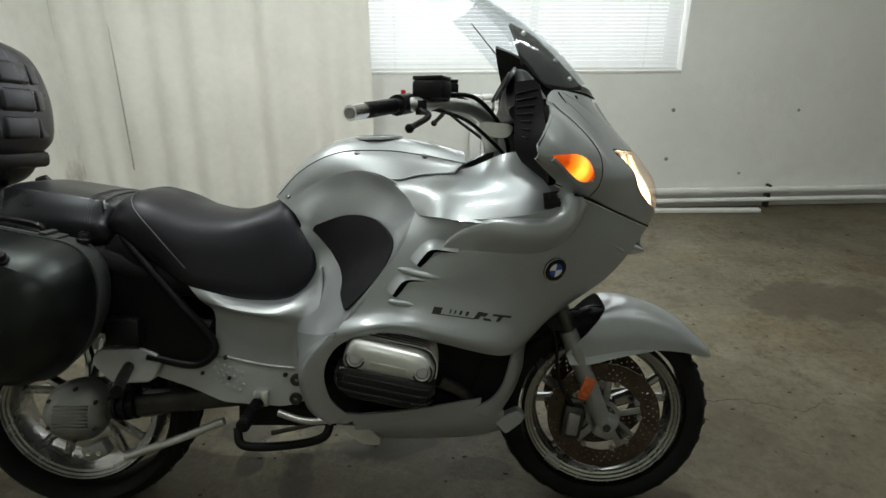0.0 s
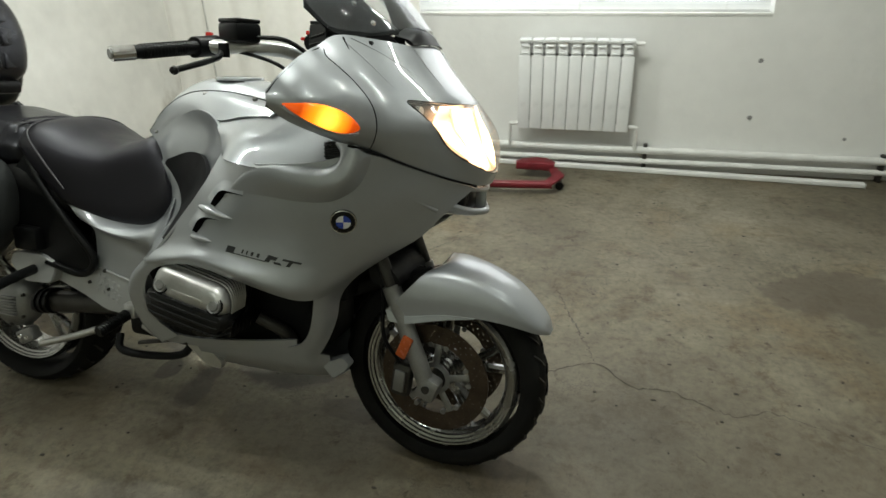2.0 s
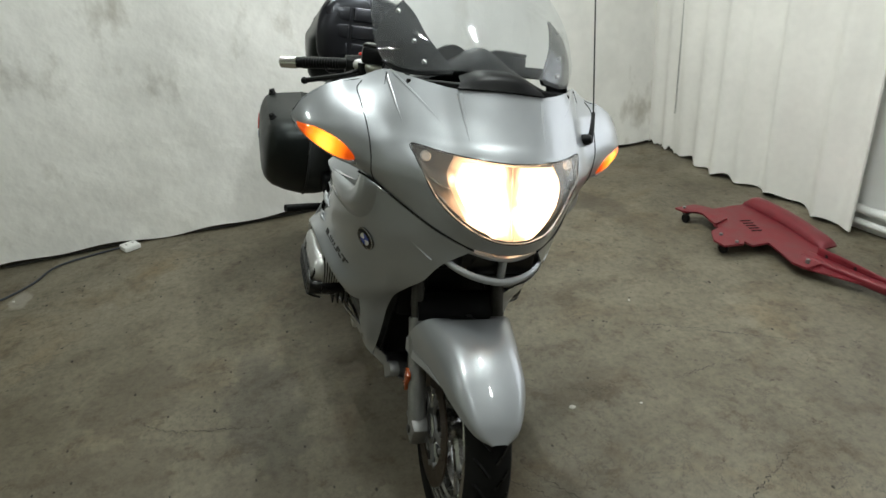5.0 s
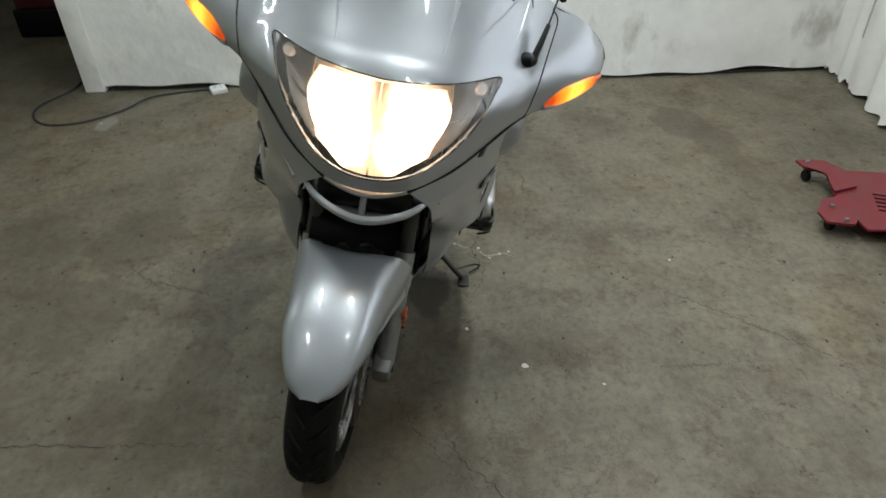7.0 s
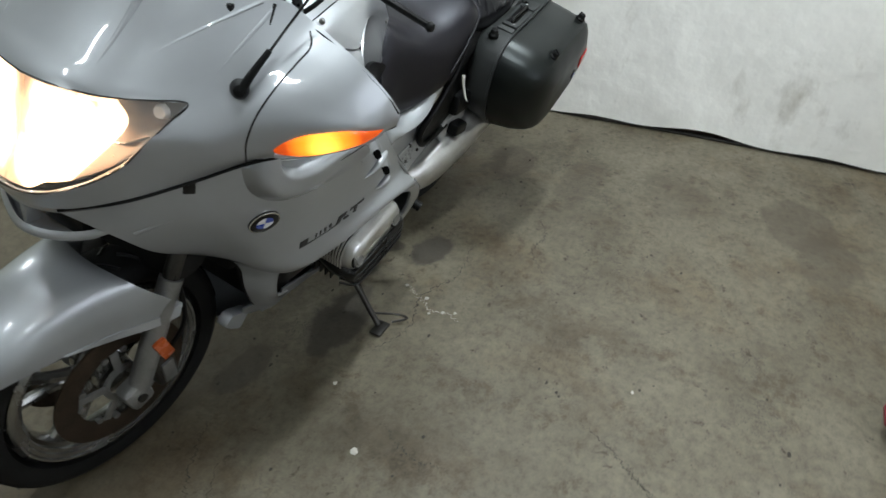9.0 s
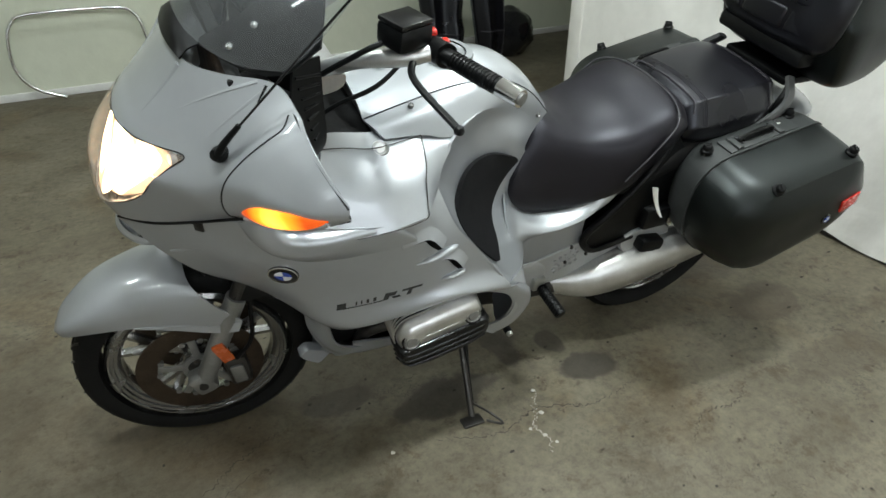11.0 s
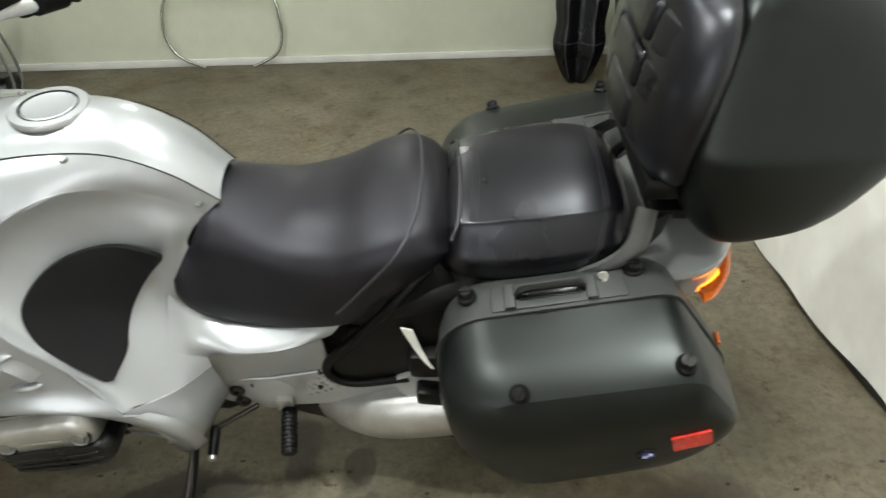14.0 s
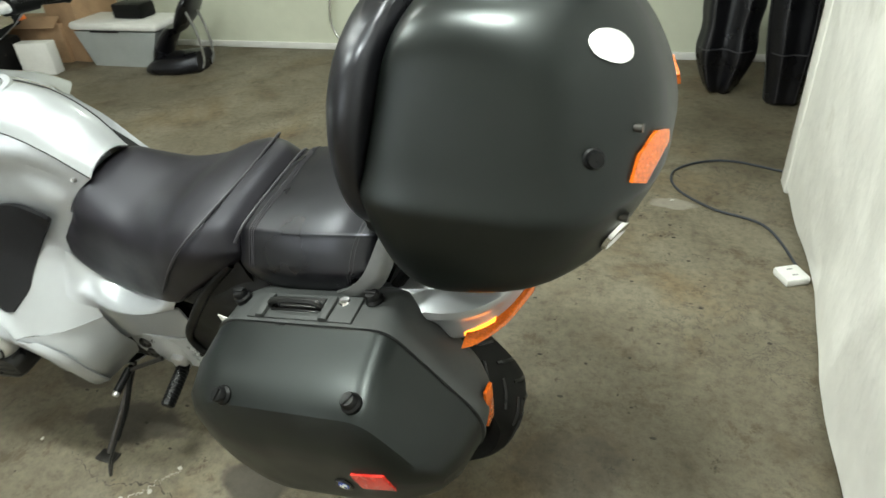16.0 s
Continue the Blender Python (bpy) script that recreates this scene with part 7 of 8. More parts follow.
for s in (1, -1):
    # rolled rim of the panel, curling up round the cooling duct
    path = crom([V(*p) for p in ((0.20, 0.330, 0.925), (0.24, 0.336, 0.938), (0.30, 0.341, 0.944), (0.37, 0.343, 0.940), (0.45, 0.338, 0.931), (0.508, 0.328, 0.931), (0.542, 0.320, 0.946), (0.556, 0.314, 0.970), (0.552, 0.308, 0.992), (0.535, 0.300, 1.006))], 26)
    rows = [[] for _ in range(5)]
    for k, p in enumerate(path):
        d = path[min(k + 1, 25)] - path[max(k - 1, 0)]
        d = V(d.x, d.z).normalized()
        away = V(d.y, -d.x)
        full = ease_in(0, 9, k)
        foot = SKIN[s].find_nearest(V(p.x + away.x * 0.080, (p.y + 0.005) * s, p.z + away.y * 0.080))[0]
        rows[0].append(foot)
        for row, (a, b) in zip(rows[1:], ((0.040, 0.004), (0.010, 0.009), (-0.006, 0.003), (-0.020, -0.030))):
            row.append(foot.lerp(V(p.x + away.x * a, (p.y + b) * s, p.z + away.y * a), full) if full < 1 else V(p.x + away.x * a, (p.y + b) * s, p.z + away.y * a))
    part("panel_rim", shell(rows, 40, 16, 0.003), SILVER, BIKE, "rolled silver rim of the side panel")
    part("panel_crease", tube(along(SKIN[s], (0.640, 0.222 * s, 0.900), (0.755, 0.166 * s, 0.828), 7, -0.003, V(0.2, 0, 0.7)), 0.003, 8, 20, 0.0062), SILVER, BIKE)
    # each gill: a dark slot along the rear and upper edges of a shallow recess, and a silver fin at its foot
    for p, q, r in (((0.137, 0.815), (0.246, 0.793), 0.011), ((0.112, 0.733), (0.178, 0.724), 0.010)):
        loops = []
        for f, k in ((0.0, 0.2), (0.12, 0.75), (0.4, 1.0), (0.75, 0.7), (1.0, 0.08)):
            x, z = p[0] + (q[0] - p[0]) * f, p[1] + (q[1] - p[1]) * f
            c, n = on_side(max(x, 0.10), z, s)
            loops.append([c + V(min(x - 0.10, 0), 0, 0) + n * 0.014 * k * math.cos(t) + V(0, 0, r * k * math.sin(t)) for t in (2 * math.pi * i / 10 for i in range(10))])
        part("gill_fin", loft(loops, 16, 14), SILVER, BIKE, "silver gill fin")
    for a, b, c2 in (((0.186, 0.826), (0.218, 0.864), (0.288, 0.860)), ((0.124, 0.748), (0.150, 0.786), (0.206, 0.786))):
        a, b, c2 = V(*a), V(*b), V(*c2)
        line = [a, a.lerp(b, 0.5), b.lerp(a, 0.12) + V(0.002, 0), b + V(0.012, 0.002), b.lerp(c2, 0.5) + V(0, 0.003), c2]
        wide = (0.010, 0.013, 0.012, 0.008, 0.005, 0.001)
        tall = (0.008, 0.011, 0.011, 0.008, 0.005, 0.001)
        slot, hood = [], []
        for e in (0.0, 0.35, 0.7, 1.0):
            slot.append([])
            hood.append([])
            for k, (u, w, h) in enumerate(zip(line, wide, tall)):
                d = (line[min(k + 1, 5)] - line[max(k - 1, 0)]).normalized()
                inward = V(d.y, -d.x)
                at, back = u + inward * e * w, u - inward * e * 0.030
                slot[-1].append(on_side(at.x, at.y, s, 0.0012 + h * (1 - e))[0])
                hood[-1].append(on_side(max(back.x, 0.10), back.y, s, 0.0012 + h * (1 - e) ** 1.6 - 0.002 * e)[0])
        part("gill_slot", shell(slot, 20, 5, 0.0008), VOID, BIKE, "dark gill slot")
        part("gill_hood", shell(hood, 20, 8, 0.001), SILVER, BIKE)
    n = on_side(0.54, 0.806, s)[1]
    at = on_side(0.54, 0.806, s, 0.001)[0]
    badge = part("round_badge", put(lathe([(0.0005, 0.003), (0.031, 0.003), (0.034, 0.001), (0.034, -0.006), (0.0005, -0.006)], (0, 0, 0), 32, "Z"), facing(at, n)), BLACK, BIKE, "round black, blue and white badge")
    part("badge_rim", put(lathe([(0.031, 0.0035), (0.0335, 0.003), (0.0335, 0), (0.031, 0)], (0, 0, 0), 32, "Z"), facing(at, n)), CHROME, badge)
    for q in range(4):
        bm = bmesh.new()
        vs = [bm.verts.new((0, 0, 0.0042))] + [bm.verts.new((0.019 * math.cos(t), 0.019 * math.sin(t), 0.0042)) for t in (math.pi / 2 * (q + k / 6) for k in range(7))]
        for i in range(1, 7):
            bm.faces.new((vs[0], vs[i], vs[i + 1]))
        part("badge_quarter", put(bm, facing(at, n)), (BLUE, WHITE)[q % 2], badge)
    for f, w, h, slant, dz in ((0.05, 0.022, 0.019, 14, 0.0), (0.215, 0.0035, 0.011, 14, 0.003), (0.275, 0.0035, 0.011, 14, 0.003), (0.345, 0.006, 0.011, 14, 0.003), (0.425, 0.007, 0.011, 14, 0.003), (0.30, 0.092, 0.0022, 0, -0.008), (0.565, 0.013, 0.020, 30, 0.002), (0.635, 0.016, 0.010, 40, 0.006), (0.675, 0.020, 0.006, -40, -0.006), (0.835, 0.010, 0.017, 30, 0.0), (0.865, 0.050, 0.0055, 30, 0.008)):
        f = f if s < 0 else 0.98 - f
        c, n = on_side(0.226 + 0.205 * f, 0.711 - 0.036 * f + dz, s)
        a = radians((-10 if s > 0 else 10))
        o = [(x + slant / 60 * y, y) for x, y in ((-w / 2, -h / 2), (w / 2, -h / 2), (w / 2, h / 2), (-w / 2, h / 2))]
        part("lettering_bar", hug(decal(o, facing(c, n) @ Matrix.Rotation(a * -1, 4, "Z"), 2), SKIN[s], 0.0015, V(0.2, 0, 0.7)), INK, BIKE)

# the tail is a little shorter and lower than the lines above draw it, but for the side cases
def settle(p):
    return V(p.x + 0.05 * ease_in(0.1, 1.15, -p.x) * ease_in(0.3, 0.55, p.z), p.y, p.z - 0.022 * ease_in(0.45, 1.05, -p.x) * ease_in(0.35, 0.75, p.z))


done = set()
for ob in BIKE.children_recursive:
    if ob.data.name not in done:
        done.add(ob.data.name)
        if ob.matrix_basis == Matrix.Identity(4) and ob not in FIXED:
            for v in ob.data.vertices:
                v.co = settle(v.co)

# ---- things on the floor and along the walls ----
def plan_prism(poly, z0, z1, r=0.01):
    o = rounded([V(*p) for p in poly], r, 2)
    return loft([[(p.x, p.y, z0) for p in o], [(p.x, p.y, z1) for p in o]], smooth=False)


def trolley():
    t = thing("wheeled_trolley", "dark red steel trolley frame lying flat on castors", "trolley", pose(0.29, 3.97, 0))
    m = Matrix.Translation((-0.29, -3.97, 0))

    def p(name, bm, material, parent=t, label=""):
        return part(name, put(bm, m), material, parent, label)

    plate = p("plate", plan_prism([(-0.46, 4.07), (-0.41, 4.32), (-0.28, 4.31), (0.22, 4.20), (0.33, 4.08), (0.335, 3.95), (0.26, 3.94), (0.13, 3.99), (0.04, 4.02), (0.03, 3.93), (-0.02, 3.93), (-0.22, 3.95), (-0.28, 3.955), (-0.30, 4.05)], 0.062, 0.072), REDMETAL, t, "dark red pressed steel plate")
    p("castor_arm", plan_prism([(-0.555, 3.925), (-0.535, 4.05), (-0.45, 4.09), (-0.29, 4.07), (-0.255, 3.95), (-0.32, 3.965), (-0.39, 3.995), (-0.45, 3.985), (-0.48, 3.93)], 0.074, 0.084), REDMETAL)
    p("castor_arm", plan_prism([(-0.22, 3.955), (-0.19, 3.86), (-0.10, 3.795), (-0.02, 3.79), (0.01, 3.89), (-0.06, 3.95)], 0.074, 0.084), REDMETAL)
    for x, y in ((-0.52, 3.965), (-0.13, 3.87), (0.30, 3.99), (-0.02, 3.87)):
        p("bolt", lathe([(0.0005, 0.094), (0.008, 0.094), (0.010, 0.084), (0.010, 0.07), (0.0005, 0.07)], (x, y, 0), 10, "Z"), ALU_DULL)
    for k in range(5):
        a = V(-0.225 + 0.032 * k, 4.125 - 0.012 * k, 0.0735)
        p("slot", tube([a + V(-0.010, -0.02, 0), a + V(0.012, 0.028, 0)], 0.0035, 6, 2), BLACK, plate)
    p("side_ridge", loft([[(x, y - 0.05, 0.066), (x, y - 0.035, h), (x, y + 0.03, h), (x, y + 0.05, 0.066)] for x, y, h in ((-0.42, 4.36, 0.085), (-0.36, 4.355, 0.110), (-0.10, 4.31, 0.112), (0.18, 4.235, 0.10), (0.23, 4.215, 0.075))], 16, 14), REDMETAL)
    p("long_beam", loft([[(x, y - w, 0.075), (x, y + w, 0.075), (x, y + w, 0.04), (x, y - w, 0.04)] for x, y, w in ((0.22, 4.07, 0.03), (0.45, 4.075, 0.022), (0.75, 4.095, 0.020), (1.0, 4.125, 0.022))], 20, 14), REDMETAL)
    p("beam_flange", loft([[(x, y - 0.006, h), (x, y + 0.006, h), (x, y + 0.006, 0.06), (x, y - 0.006, 0.06)] for x, y, h in ((0.26, 4.105, 0.108), (0.45, 4.105, 0.102), (0.64, 4.11, 0.086))], 12, 8), REDMETAL)
    p("beam_tab", plan_prism([(0.28, 3.955), (0.34, 3.975), (0.53, 4.045), (0.56, 4.075), (0.30, 4.09)], 0.050, 0.058), REDMETAL)
    for k in range(4):
        p("hole", lathe([(0.0005, 0.0012), (0.009, 0.0012), (0.009, 0), (0.0005, 0)], (0.31 + 0.05 * k, 4.0975, 0.085), 10), BLACK, plate)
    p("end_corner", plan_prism([(0.94, 4.10), (1.01, 4.10), (1.065, 4.24), (1.00, 4.38), (0.955, 4.37), (0.995, 4.24), (0.965, 4.16)], 0.066, 0.078), REDMETAL)
    p("end_hook", loft([[(x, y - 0.008, 0.06), (x, y - 0.006, 0.104), (x, y + d, 0.104), (x, y + d, 0.096), (x, y + 0.006, 0.090), (x, y + 0.006, 0.06)] for x, y, d in ((0.745, 4.375, 0.03), (0.82, 4.372, 0.09), (0.92, 4.368, 0.10), (0.99, 4.36, 0.05))], 20, 10), REDMETAL)
    for x, y in ((-0.50, 3.965), (-0.087, 3.855), (1.04, 4.19), (0.15, 4.17)):
        w = p("castor", lathe([(0.0005, -0.011), (0.024, -0.011), (0.027, -0.005), (0.027, 0.005), (0.024, 0.011), (0.0005, 0.011)], (x, y, 0.027), 20), PLASTIC)
        p("fork", block((0.03, 0.034, 0.012), (x, y, 0.058), 0.003), STEEL, w)


trolley()


def ribbon(pts, w, material, z=0.0015, seed=1, n=40):
    """A thin uneven line on the floor."""
    rnd = random.Random(seed)
    line = crom([(x, y, z) for x, y in pts], n)
    bm = bmesh.new()
    rows = []
    for i, p in enumerate(line):
        d = (line[min(i + 1, n - 1)] - line[max(i - 1, 0)]).normalized()
        s = V(-d.y, d.x, 0)
        j = s * rnd.uniform(-0.008, 0.008)
        ww = w * rnd.uniform(0.25, 1.0) * (0.3 + 0.7 * math.sin(math.pi * i / (n - 1)))
        rows.append((bm.verts.new(p + j + s * ww), bm.verts.new(p + j - s * ww)))
    for a, b in zip(rows, rows[1:]):
        bm.faces.new((a[0], b[0], b[1], a[1]))
    bmesh.ops.recalc_face_normals(bm, faces=bm.faces)
    for f in bm.faces:
        if f.normal.z < 0:
            f.normal_flip()
    return bm


CRACKS = [
    [(0.810, 2.184), (0.910, 2.234), (0.990, 2.274), (1.070, 2.354), (1.200, 2.414), (1.320, 2.469), (1.450, 2.354), (1.570, 2.364), (1.690, 2.309), (1.790, 2.274), (1.900, 2.314), (2.030, 2.274), (2.250, 2.194)],
    [(1.320, 2.469), (1.240, 2.694), (1.180, 2.844), (1.110, 3.044)],
    [(0.855, 0.70), (0.86, 0.994), (0.87, 1.3), (0.883, 1.595)],
    [(0.270, 3.024), (0.330, 3.124), (0.390, 3.194), (0.450, 3.304)],
    [(0.500, 2.494), (0.570, 2.614), (0.580, 2.744)],
    [(0.350, 3.164), (0.450, 3.264), (0.570, 3.404), (0.710, 3.554)],
    [(0.650, 2.914), (0.655, 3.044), (0.650, 3.174)],
    [(0.700, 2.074), (0.770, 2.094), (0.870, 2.144), (0.970, 2.214), (1.080, 2.304)],
    [(-0.75, 2.60), (-0.62, 2.66), (-0.50, 2.64), (-0.36, 2.72)],
    [(0.30, 2.33), (0.12, 2.40), (-0.05, 2.37), (-0.22, 2.44), (-0.40, 2.42)],
    [(-0.10, 0.95), (0.06, 1.08), (0.16, 1.30), (0.22, 1.45)],
]
for i, c in enumerate(CRACKS):
    single("floor_crack", ribbon(c, 0.0035 if i < 2 else 0.0025, CRACK, seed=i, n=90), CRACK, "thin dark crack in the concrete", "crack", kind="structure")


for i, c in enumerate(([(-0.04, 2.35), (-0.02, 2.40), (0.01, 2.43), (0.0, 2.49), (0.02, 2.54)], [(-0.09, 2.31), (-0.06, 2.33), (-0.05, 2.36)])):
    single("plaster_streak", ribbon(c, 0.0026, CHIP, 0.0018, seed=30 + i, n=50), CHIP, "thin pale streak of crumbled plaster on the floor", "plaster streak", kind="structure")
rnd = random.Random(5)
CHIPS = [(-0.079, 2.301, 0.008), (-0.043, 2.394, 0.009), (0.002, 2.474, 0.008), (0.627, 2.489, 0.012), (0.027, 2.434, 0.006), (-0.013, 2.514, 0.006), (0.437, 2.314, 0.007), (0.717, 2.723, 0.006), (0.087, 3.134, 0.006), (-1.45, 0.33, 0.010)]
for x, y, r in CHIPS:
    bm = bmesh.new()
    bmesh.ops.create_icosphere(bm, subdivisions=1, radius=r)
    for v in bm.verts:
        v.co = Vector((v.co.x * rnd.uniform(0.7, 1.4), v.co.y * rnd.uniform(0.6, 1.2), v.co.z * rnd.uniform(0.3, 0.6)))
    low = min(v.co.z for v in bm.verts)
    single("plaster_chip", bm, CHIP, "small pale chip of plaster on the floor", "chip", pose(x, y, -low), group="plaster chips")
bm = bmesh.new()
for k in range(480):
    x, y = rnd.uniform(-1.8, 3.4), rnd.uniform(0.2, 4.5)
    r = rnd.uniform(0.0015, 0.006)
    own = bmesh.new()
    bmesh.ops.create_icosphere(own, subdivisions=1, radius=r)
    bmesh.ops.transform(own, matrix=Matrix.Translation((x, y, r * 0.35)) @ Matrix.Diagonal((rnd.uniform(0.6, 2.2), 1, 0.45, 1)), verts=own.verts)
    joined(bm, own)
single("floor_grit", bm, CRACK, "scattered dark grit and crumbs on the concrete", "grit", kind="stuff")

# socket box on its cord
sb = thing("socket_box", "white two-gang socket box lying on the floor", "socket", pose(-1.899, 0.895, 0, 0, 0, 25))
part("body", block((0.10, 0.10, 0.035), (0, 0, 0.0175), 0.010), TRIM, sb)
for y in (-0.02, 0.02):
    part("slot", block((0.022, 0.006, 0.002), (0, y, 0.0355), 0.0005), GRILLE, sb)
single("power_cord", tube([(-1.925, 0.90, 0.012), (-1.93, 0.80, 0.007), (-1.84, 0.50, 0.007), (-1.63, 0.385, 0.007), (-1.47, 0.21, 0.007), (-1.45, 0.02, 0.007), (-1.58, -0.12, 0.007), (-1.76, -0.16, 0.007), (-2.04, -0.07, 0.007), (-2.4, -0.12, 0.007), (-3.0, -0.05, 0.007)], 0.006, 8, 70), CORD, "blue-black power cord lying in a loose loop", "cord")


# loose motorcycle seats leaning at the wall
def loose_seat(x, y, turn, rows, dish, label, band=None):
    """A seat stood on end: rows of (height, width, depth, lean), its face dished in the middle."""
    s = thing("loose_seat", label, "motorcycle seat", pose(x, y, 0, 0, 0, turn), group="loose seats")
    loops = []
    for z, w, d, b in rows:
        loops.append([(-w / 2, -b, z), (-w * 0.42, d * 0.6 - b, z), (-w * 0.27, d - b, z), (0, d * dish - b, z), (w * 0.27, d - b, z), (w * 0.42, d * 0.6 - b, z), (w / 2, -b, z), (0, -d * 0.6 - b, z)])
    part("cushion", loft(loops, 40, 30), VINYL, s, "", 60)
    for q in (1, -1):
        part("base_rim", tube([(q * w * 0.49, -b - 0.012, max(z, 0.012)) for z, w, d, b in rows], 0.010, 8, 24), CASE_GREY, s)
        part("piping", tube([(q * w * 0.275, d - b + 0.001, z) for z, w, d, b in rows[1:-1]], 0.0035, 6, 24), VINYL_GREY, s)
    if band:
        z, w, d, b = band
        part("seam_band", tube([(-w * 0.45, d * 0.5 - b, z), (-w * 0.27, d - b + 0.001, z), (0, d * dish - b + 0.001, z), (w * 0.27, d - b + 0.001, z), (w * 0.45, d * 0.5 - b, z)], 0.005, 6, 20), VINYL_GREY, s)


loose_seat(-1.72, -1.28, -12, ((0.0, 0.12, 0.05, 0.0), (0.05, 0.2, 0.09, 0.0), (0.16, 0.30, 0.12, 0.02), (0.28, 0.36, 0.13, 0.03), (0.42, 0.33, 0.11, 0.05), (0.56, 0.36, 0.12, 0.08), (0.68, 0.30, 0.10, 0.10), (0.73, 0.16, 0.06, 0.11)), 0.55, "loose black vinyl motorcycle seat stood on end", (0.29, 0.36, 0.13, 0.03))
loose_seat(-2.08, -1.12, 6, ((0.0, 0.17, 0.06, 0.0), (0.03, 0.2, 0.09, 0.0), (0.15, 0.22, 0.11, 0.02), (0.32, 0.26, 0.12, 0.03), (0.5, 0.29, 0.12, 0.06), (0.70, 0.29, 0.11, 0.09), (0.78, 0.2, 0.06, 0.11)), 0.92, "narrow loose black motorcycle seat stood on end", (0.32, 0.26, 0.12, 0.03))
# wrapped bundle
bw = bmesh.new()
bmesh.ops.create_icosphere(bw, subdivisions=4, radius=0.24)
for v in bw.verts:
    n = noise.noise(v.co * 9) * 0.05 + noise.noise(v.co * 23) * 0.022
    v.co = Vector((v.co.x * 1.1, v.co.y * 0.7, max(v.co.z * 0.95, -0.19))) * (1 + n * 2)
single("film_package", bw, mat("black_film", (0.015, 0.015, 0.017), 0.16, 0, 12, 0.3, 0.1, 60, coat=0.5), "shapeless package wrapped in shiny black plastic film", "package", pose(-2.45, -1.42, 0.19), crease=25)

# chrome crash bar leaning on the wall
single("crash_bar", tube([(1.12, -1.86, 0.014), (1.30, -1.875, 0.10), (1.385, -1.885, 0.24), (1.375, -1.9, 0.44), (1.33, -1.915, 0.54), (1.24, -1.92, 0.592), (0.93, -1.922, 0.60), (0.63, -1.92, 0.592), (0.535, -1.915, 0.54), (0.50, -1.9, 0.44), (0.49, -1.885, 0.24), (0.56, -1.875, 0.10), (0.74, -1.86, 0.014)], 0.013, 12, 70), CHROME, "chromed tubular crash bar leaning on the wall", "crash bar")

# seat with backrest on bent tubing
bs = thing("backrest_seat", "black padded seat with backrest on bent steel tubing", "motorcycle seat", pose(2.5, -1.3, 0, 0, 0, 10))
part("cushion", loft([[(x, y0, z0), (x, y1, z0), (x, y1 - 0.02, z1), (x, y0 + 0.02, z1)] for x, y0, y1, z0, z1 in ((0.30, -0.10, 0.12, 0.01, 0.06), (0.2, -0.15, 0.17, 0.0, 0.11), (0.0, -0.16, 0.18, 0.0, 0.13), (-0.18, -0.12, 0.14, 0.02, 0.15))], 24, 14), VINYL, bs)
part("bolster", loft([[(x + 0.07 * math.cos(t), 0.15 * math.sin(t) - 0.03, z) for t in (2 * math.pi * i / 10 for i in range(10))] for x, z in ((0.20, 0.10), (0.16, 0.2), (0.06, 0.32), (0.0, 0.36))], 24, 12), VINYL, bs)
part("back_pad", loft([[(x + 0.06 * k * math.cos(t), 0.2 * k * math.sin(t) - 0.08, z) for t in (2 * math.pi * i / 10 for i in range(10))] for x, z, k in ((0.02, 0.30, 0.6), (-0.06, 0.40, 1), (-0.14, 0.54, 1), (-0.20, 0.62, 0.6))], 24, 14), VINYL, bs)
for y in (-0.12, 0.06):
    part("tube_leg", tube([(-0.14, y, 0.48), (-0.19, y, 0.30), (-0.20, y, 0.10), (-0.17, y + 0.02, 0.012)], 0.011, 8, 18), ALU_DULL, bs)

# grey motorcycle case with a cluttered lid
gc = thing("grey_case", "grey hard motorcycle case with a paler lid standing on the floor", "case", pose(3.16, -1.42, 0))
part("body", loft([[(-0.30, 0.14, 0), (0.30, 0.14, 0), (0.30, -0.16, 0), (-0.30, -0.16, 0)], [(-0.46, 0.16, 0.30), (0.40, 0.16, 0.30), (0.40, -0.22, 0.30), (-0.46, -0.22, 0.30)]], smooth=False), GREYBOX, gc)
part("lid", block((0.92, 0.42, 0.07), (-0.03, -0.03, 0.345), 0.03), TRIM, gc, "pale grey lid")
part("latch_groove", block((0.60, 0.006, 0.012), (-0.02, 0.152, 0.24), 0.002), DARK, gc)
part("latch_groove", block((0.30, 0.006, 0.014), (0.05, 0.182, 0.308), 0.002), DARK, gc)
single("small_black_box", block((0.30, 0.2, 0.12), (3.05, -1.48, 0.441), 0.02), PLASTIC, "small black plastic box on the grey case", "box")
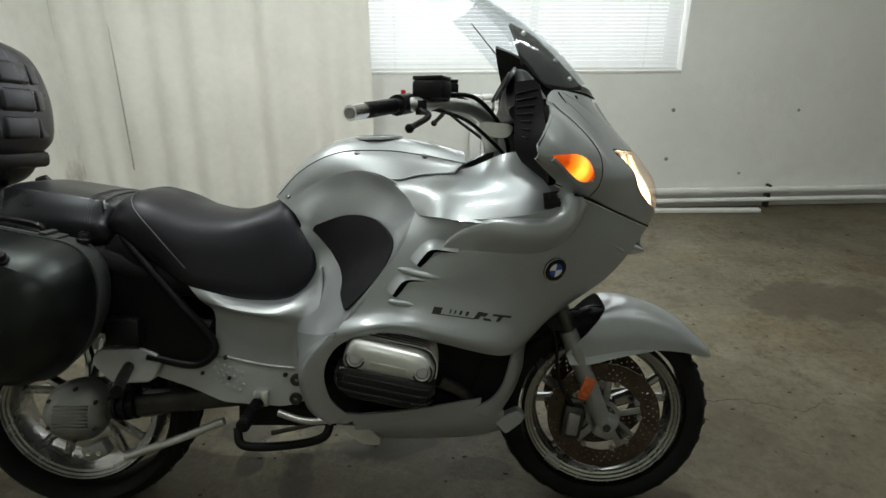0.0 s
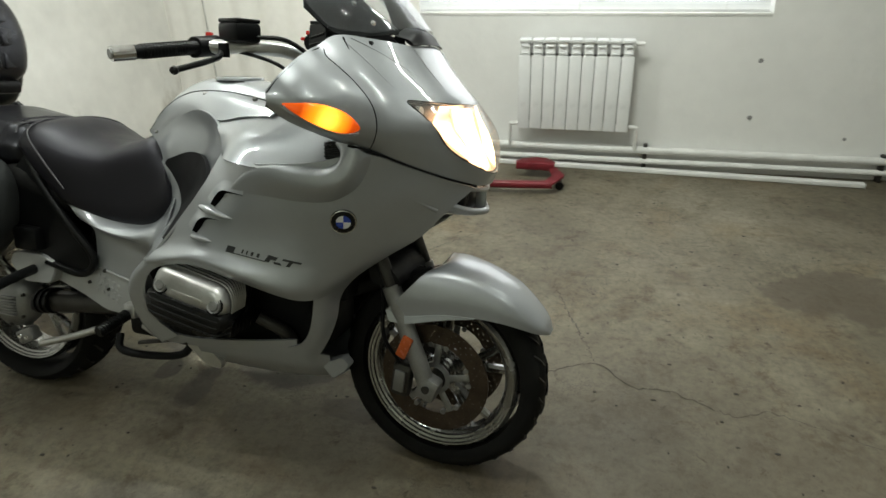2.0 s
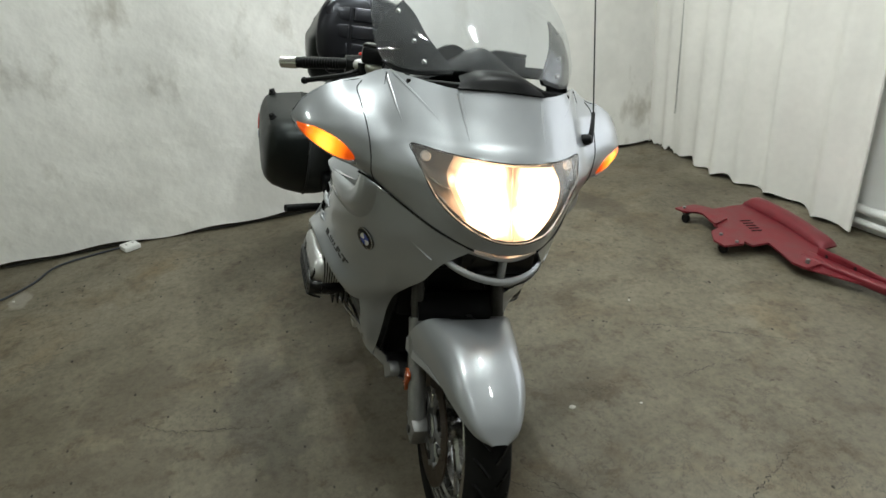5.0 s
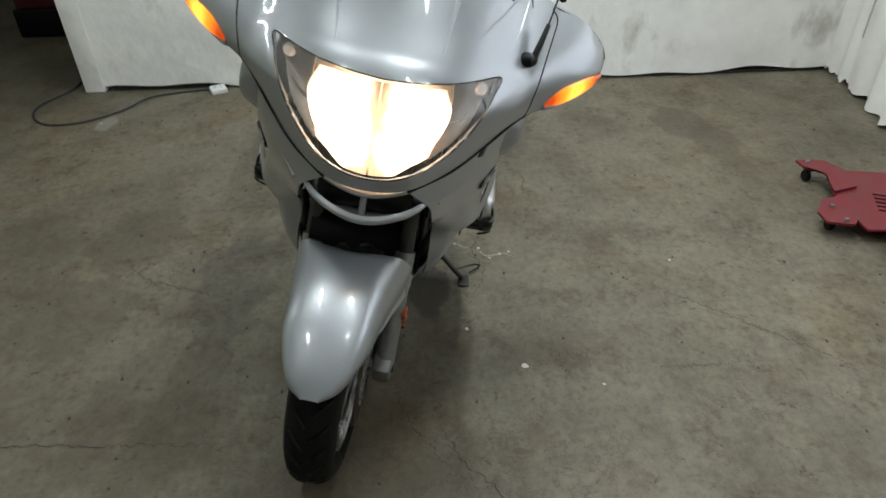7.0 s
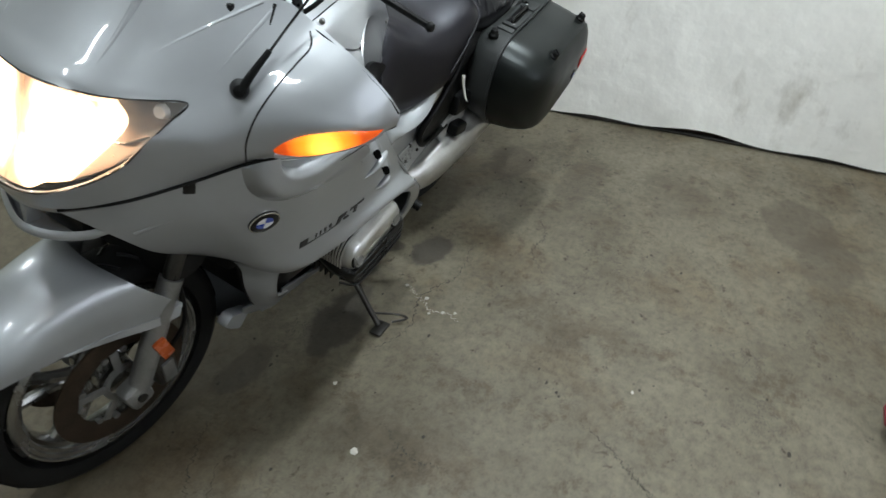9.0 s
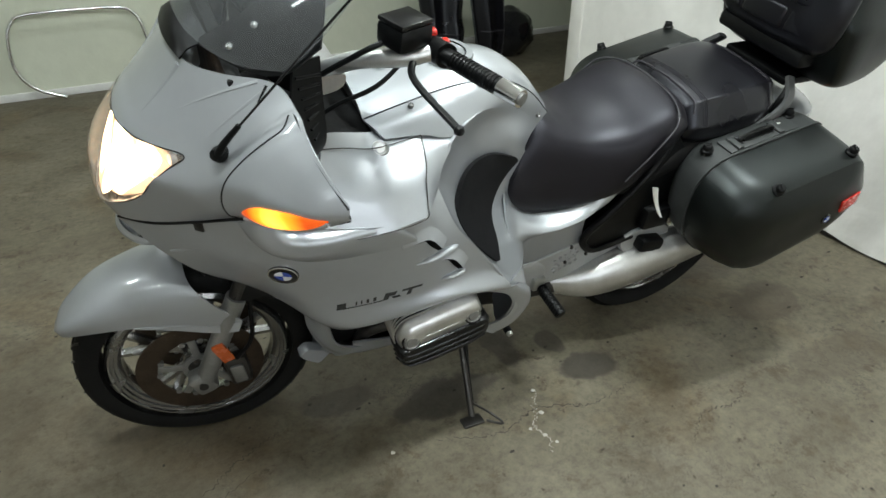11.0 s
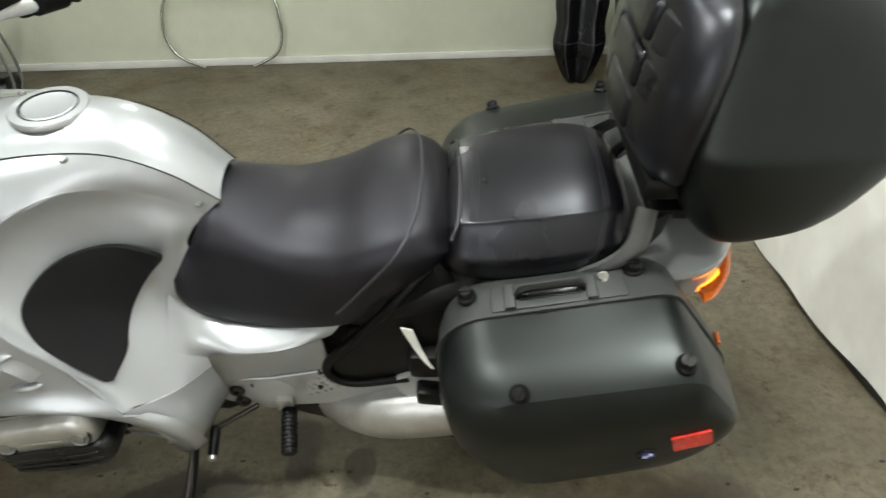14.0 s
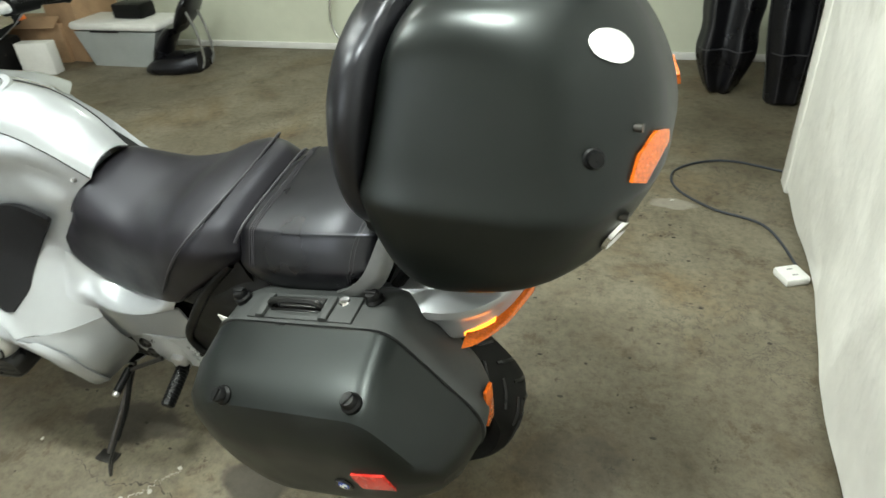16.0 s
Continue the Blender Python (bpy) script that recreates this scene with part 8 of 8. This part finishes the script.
for x, y, w, d, h, t in ((4.15, -1.5, 0.7, 0.45, 0.34, 8), (3.75, -1.62, 0.35, 0.5, 0.62, -4)):
    cb = thing("cardboard_box", "brown cardboard box standing on the floor", "box", pose(x, y, 0, 0, 0, t), group="cardboard boxes")
    part("carton", block((w, d, h), (0, 0, h / 2), 0.004), CARD, cb)
    part("flap", block((w * 0.98, d * 0.48, 0.005), (0, -d * 0.25, h + 0.003), 0.001), CARD, cb)
    part("flap", block((w * 0.98, d * 0.3, 0.005), (0, d * 0.52, h + 0.02), 0.001, Matrix.Rotation(radians(-35), 3, "X")), CARD, cb)
single("white_carton", block((0.30, 0.12, 0.27), (3.78, -1.02, 0.136), 0.006, Matrix.Rotation(radians(12), 3, "Z")), TRIM, "small plain white carton standing on the floor", "box")
tp = thing("tail_light_unit", "motorcycle tail part with an orange lamp and silver arm", "motorcycle part", pose(4.05, -1.0, 0))
part("body", loft([[(x, -w, z0), (x, w, z0), (x, w * 0.8, z1), (x, -w * 0.8, z1)] for x, w, z0, z1 in ((-0.15, 0.08, 0.42, 0.58), (0.1, 0.14, 0.36, 0.66), (0.5, 0.16, 0.3, 0.7))], 20, 10), PLASTIC, tp)
part("lamp", loft([[(x, y, z) for x, y, z in ((-0.20, -0.07 * k, 0.44), (-0.20, 0.07 * k, 0.44), (-0.18, 0.07 * k, 0.50), (-0.18, -0.07 * k, 0.50))] for k in (1.0,)] + [[(-0.26, -0.05, 0.455), (-0.26, 0.05, 0.455), (-0.25, 0.05, 0.49), (-0.25, -0.05, 0.49)]], smooth=False), ORANGE, tp, "orange lamp")
part("arm", rod((-0.1, 0.12, 0.36), (0.4, 0.16, 0.22), 0.02), CHROME, tp)
part("stand", block((0.5, 0.3, 0.30), (0.25, 0, 0.15), 0.03), DARK, tp)

# dark things behind the partition
single("red_tool_chest", block((0.5, 0.45, 0.30), (-3.5, -0.75, 0.37), 0.02), mat("dark_red_paint", (0.07, 0.007, 0.009), 0.5, 0.1, 12, 0.2), "dark red chest standing in the shade", "chest")
single("black_chest", block((0.55, 0.5, 0.219), (-3.5, -0.75, 0.11), 0.02), PLASTIC, "black plastic chest standing on the floor", "chest")
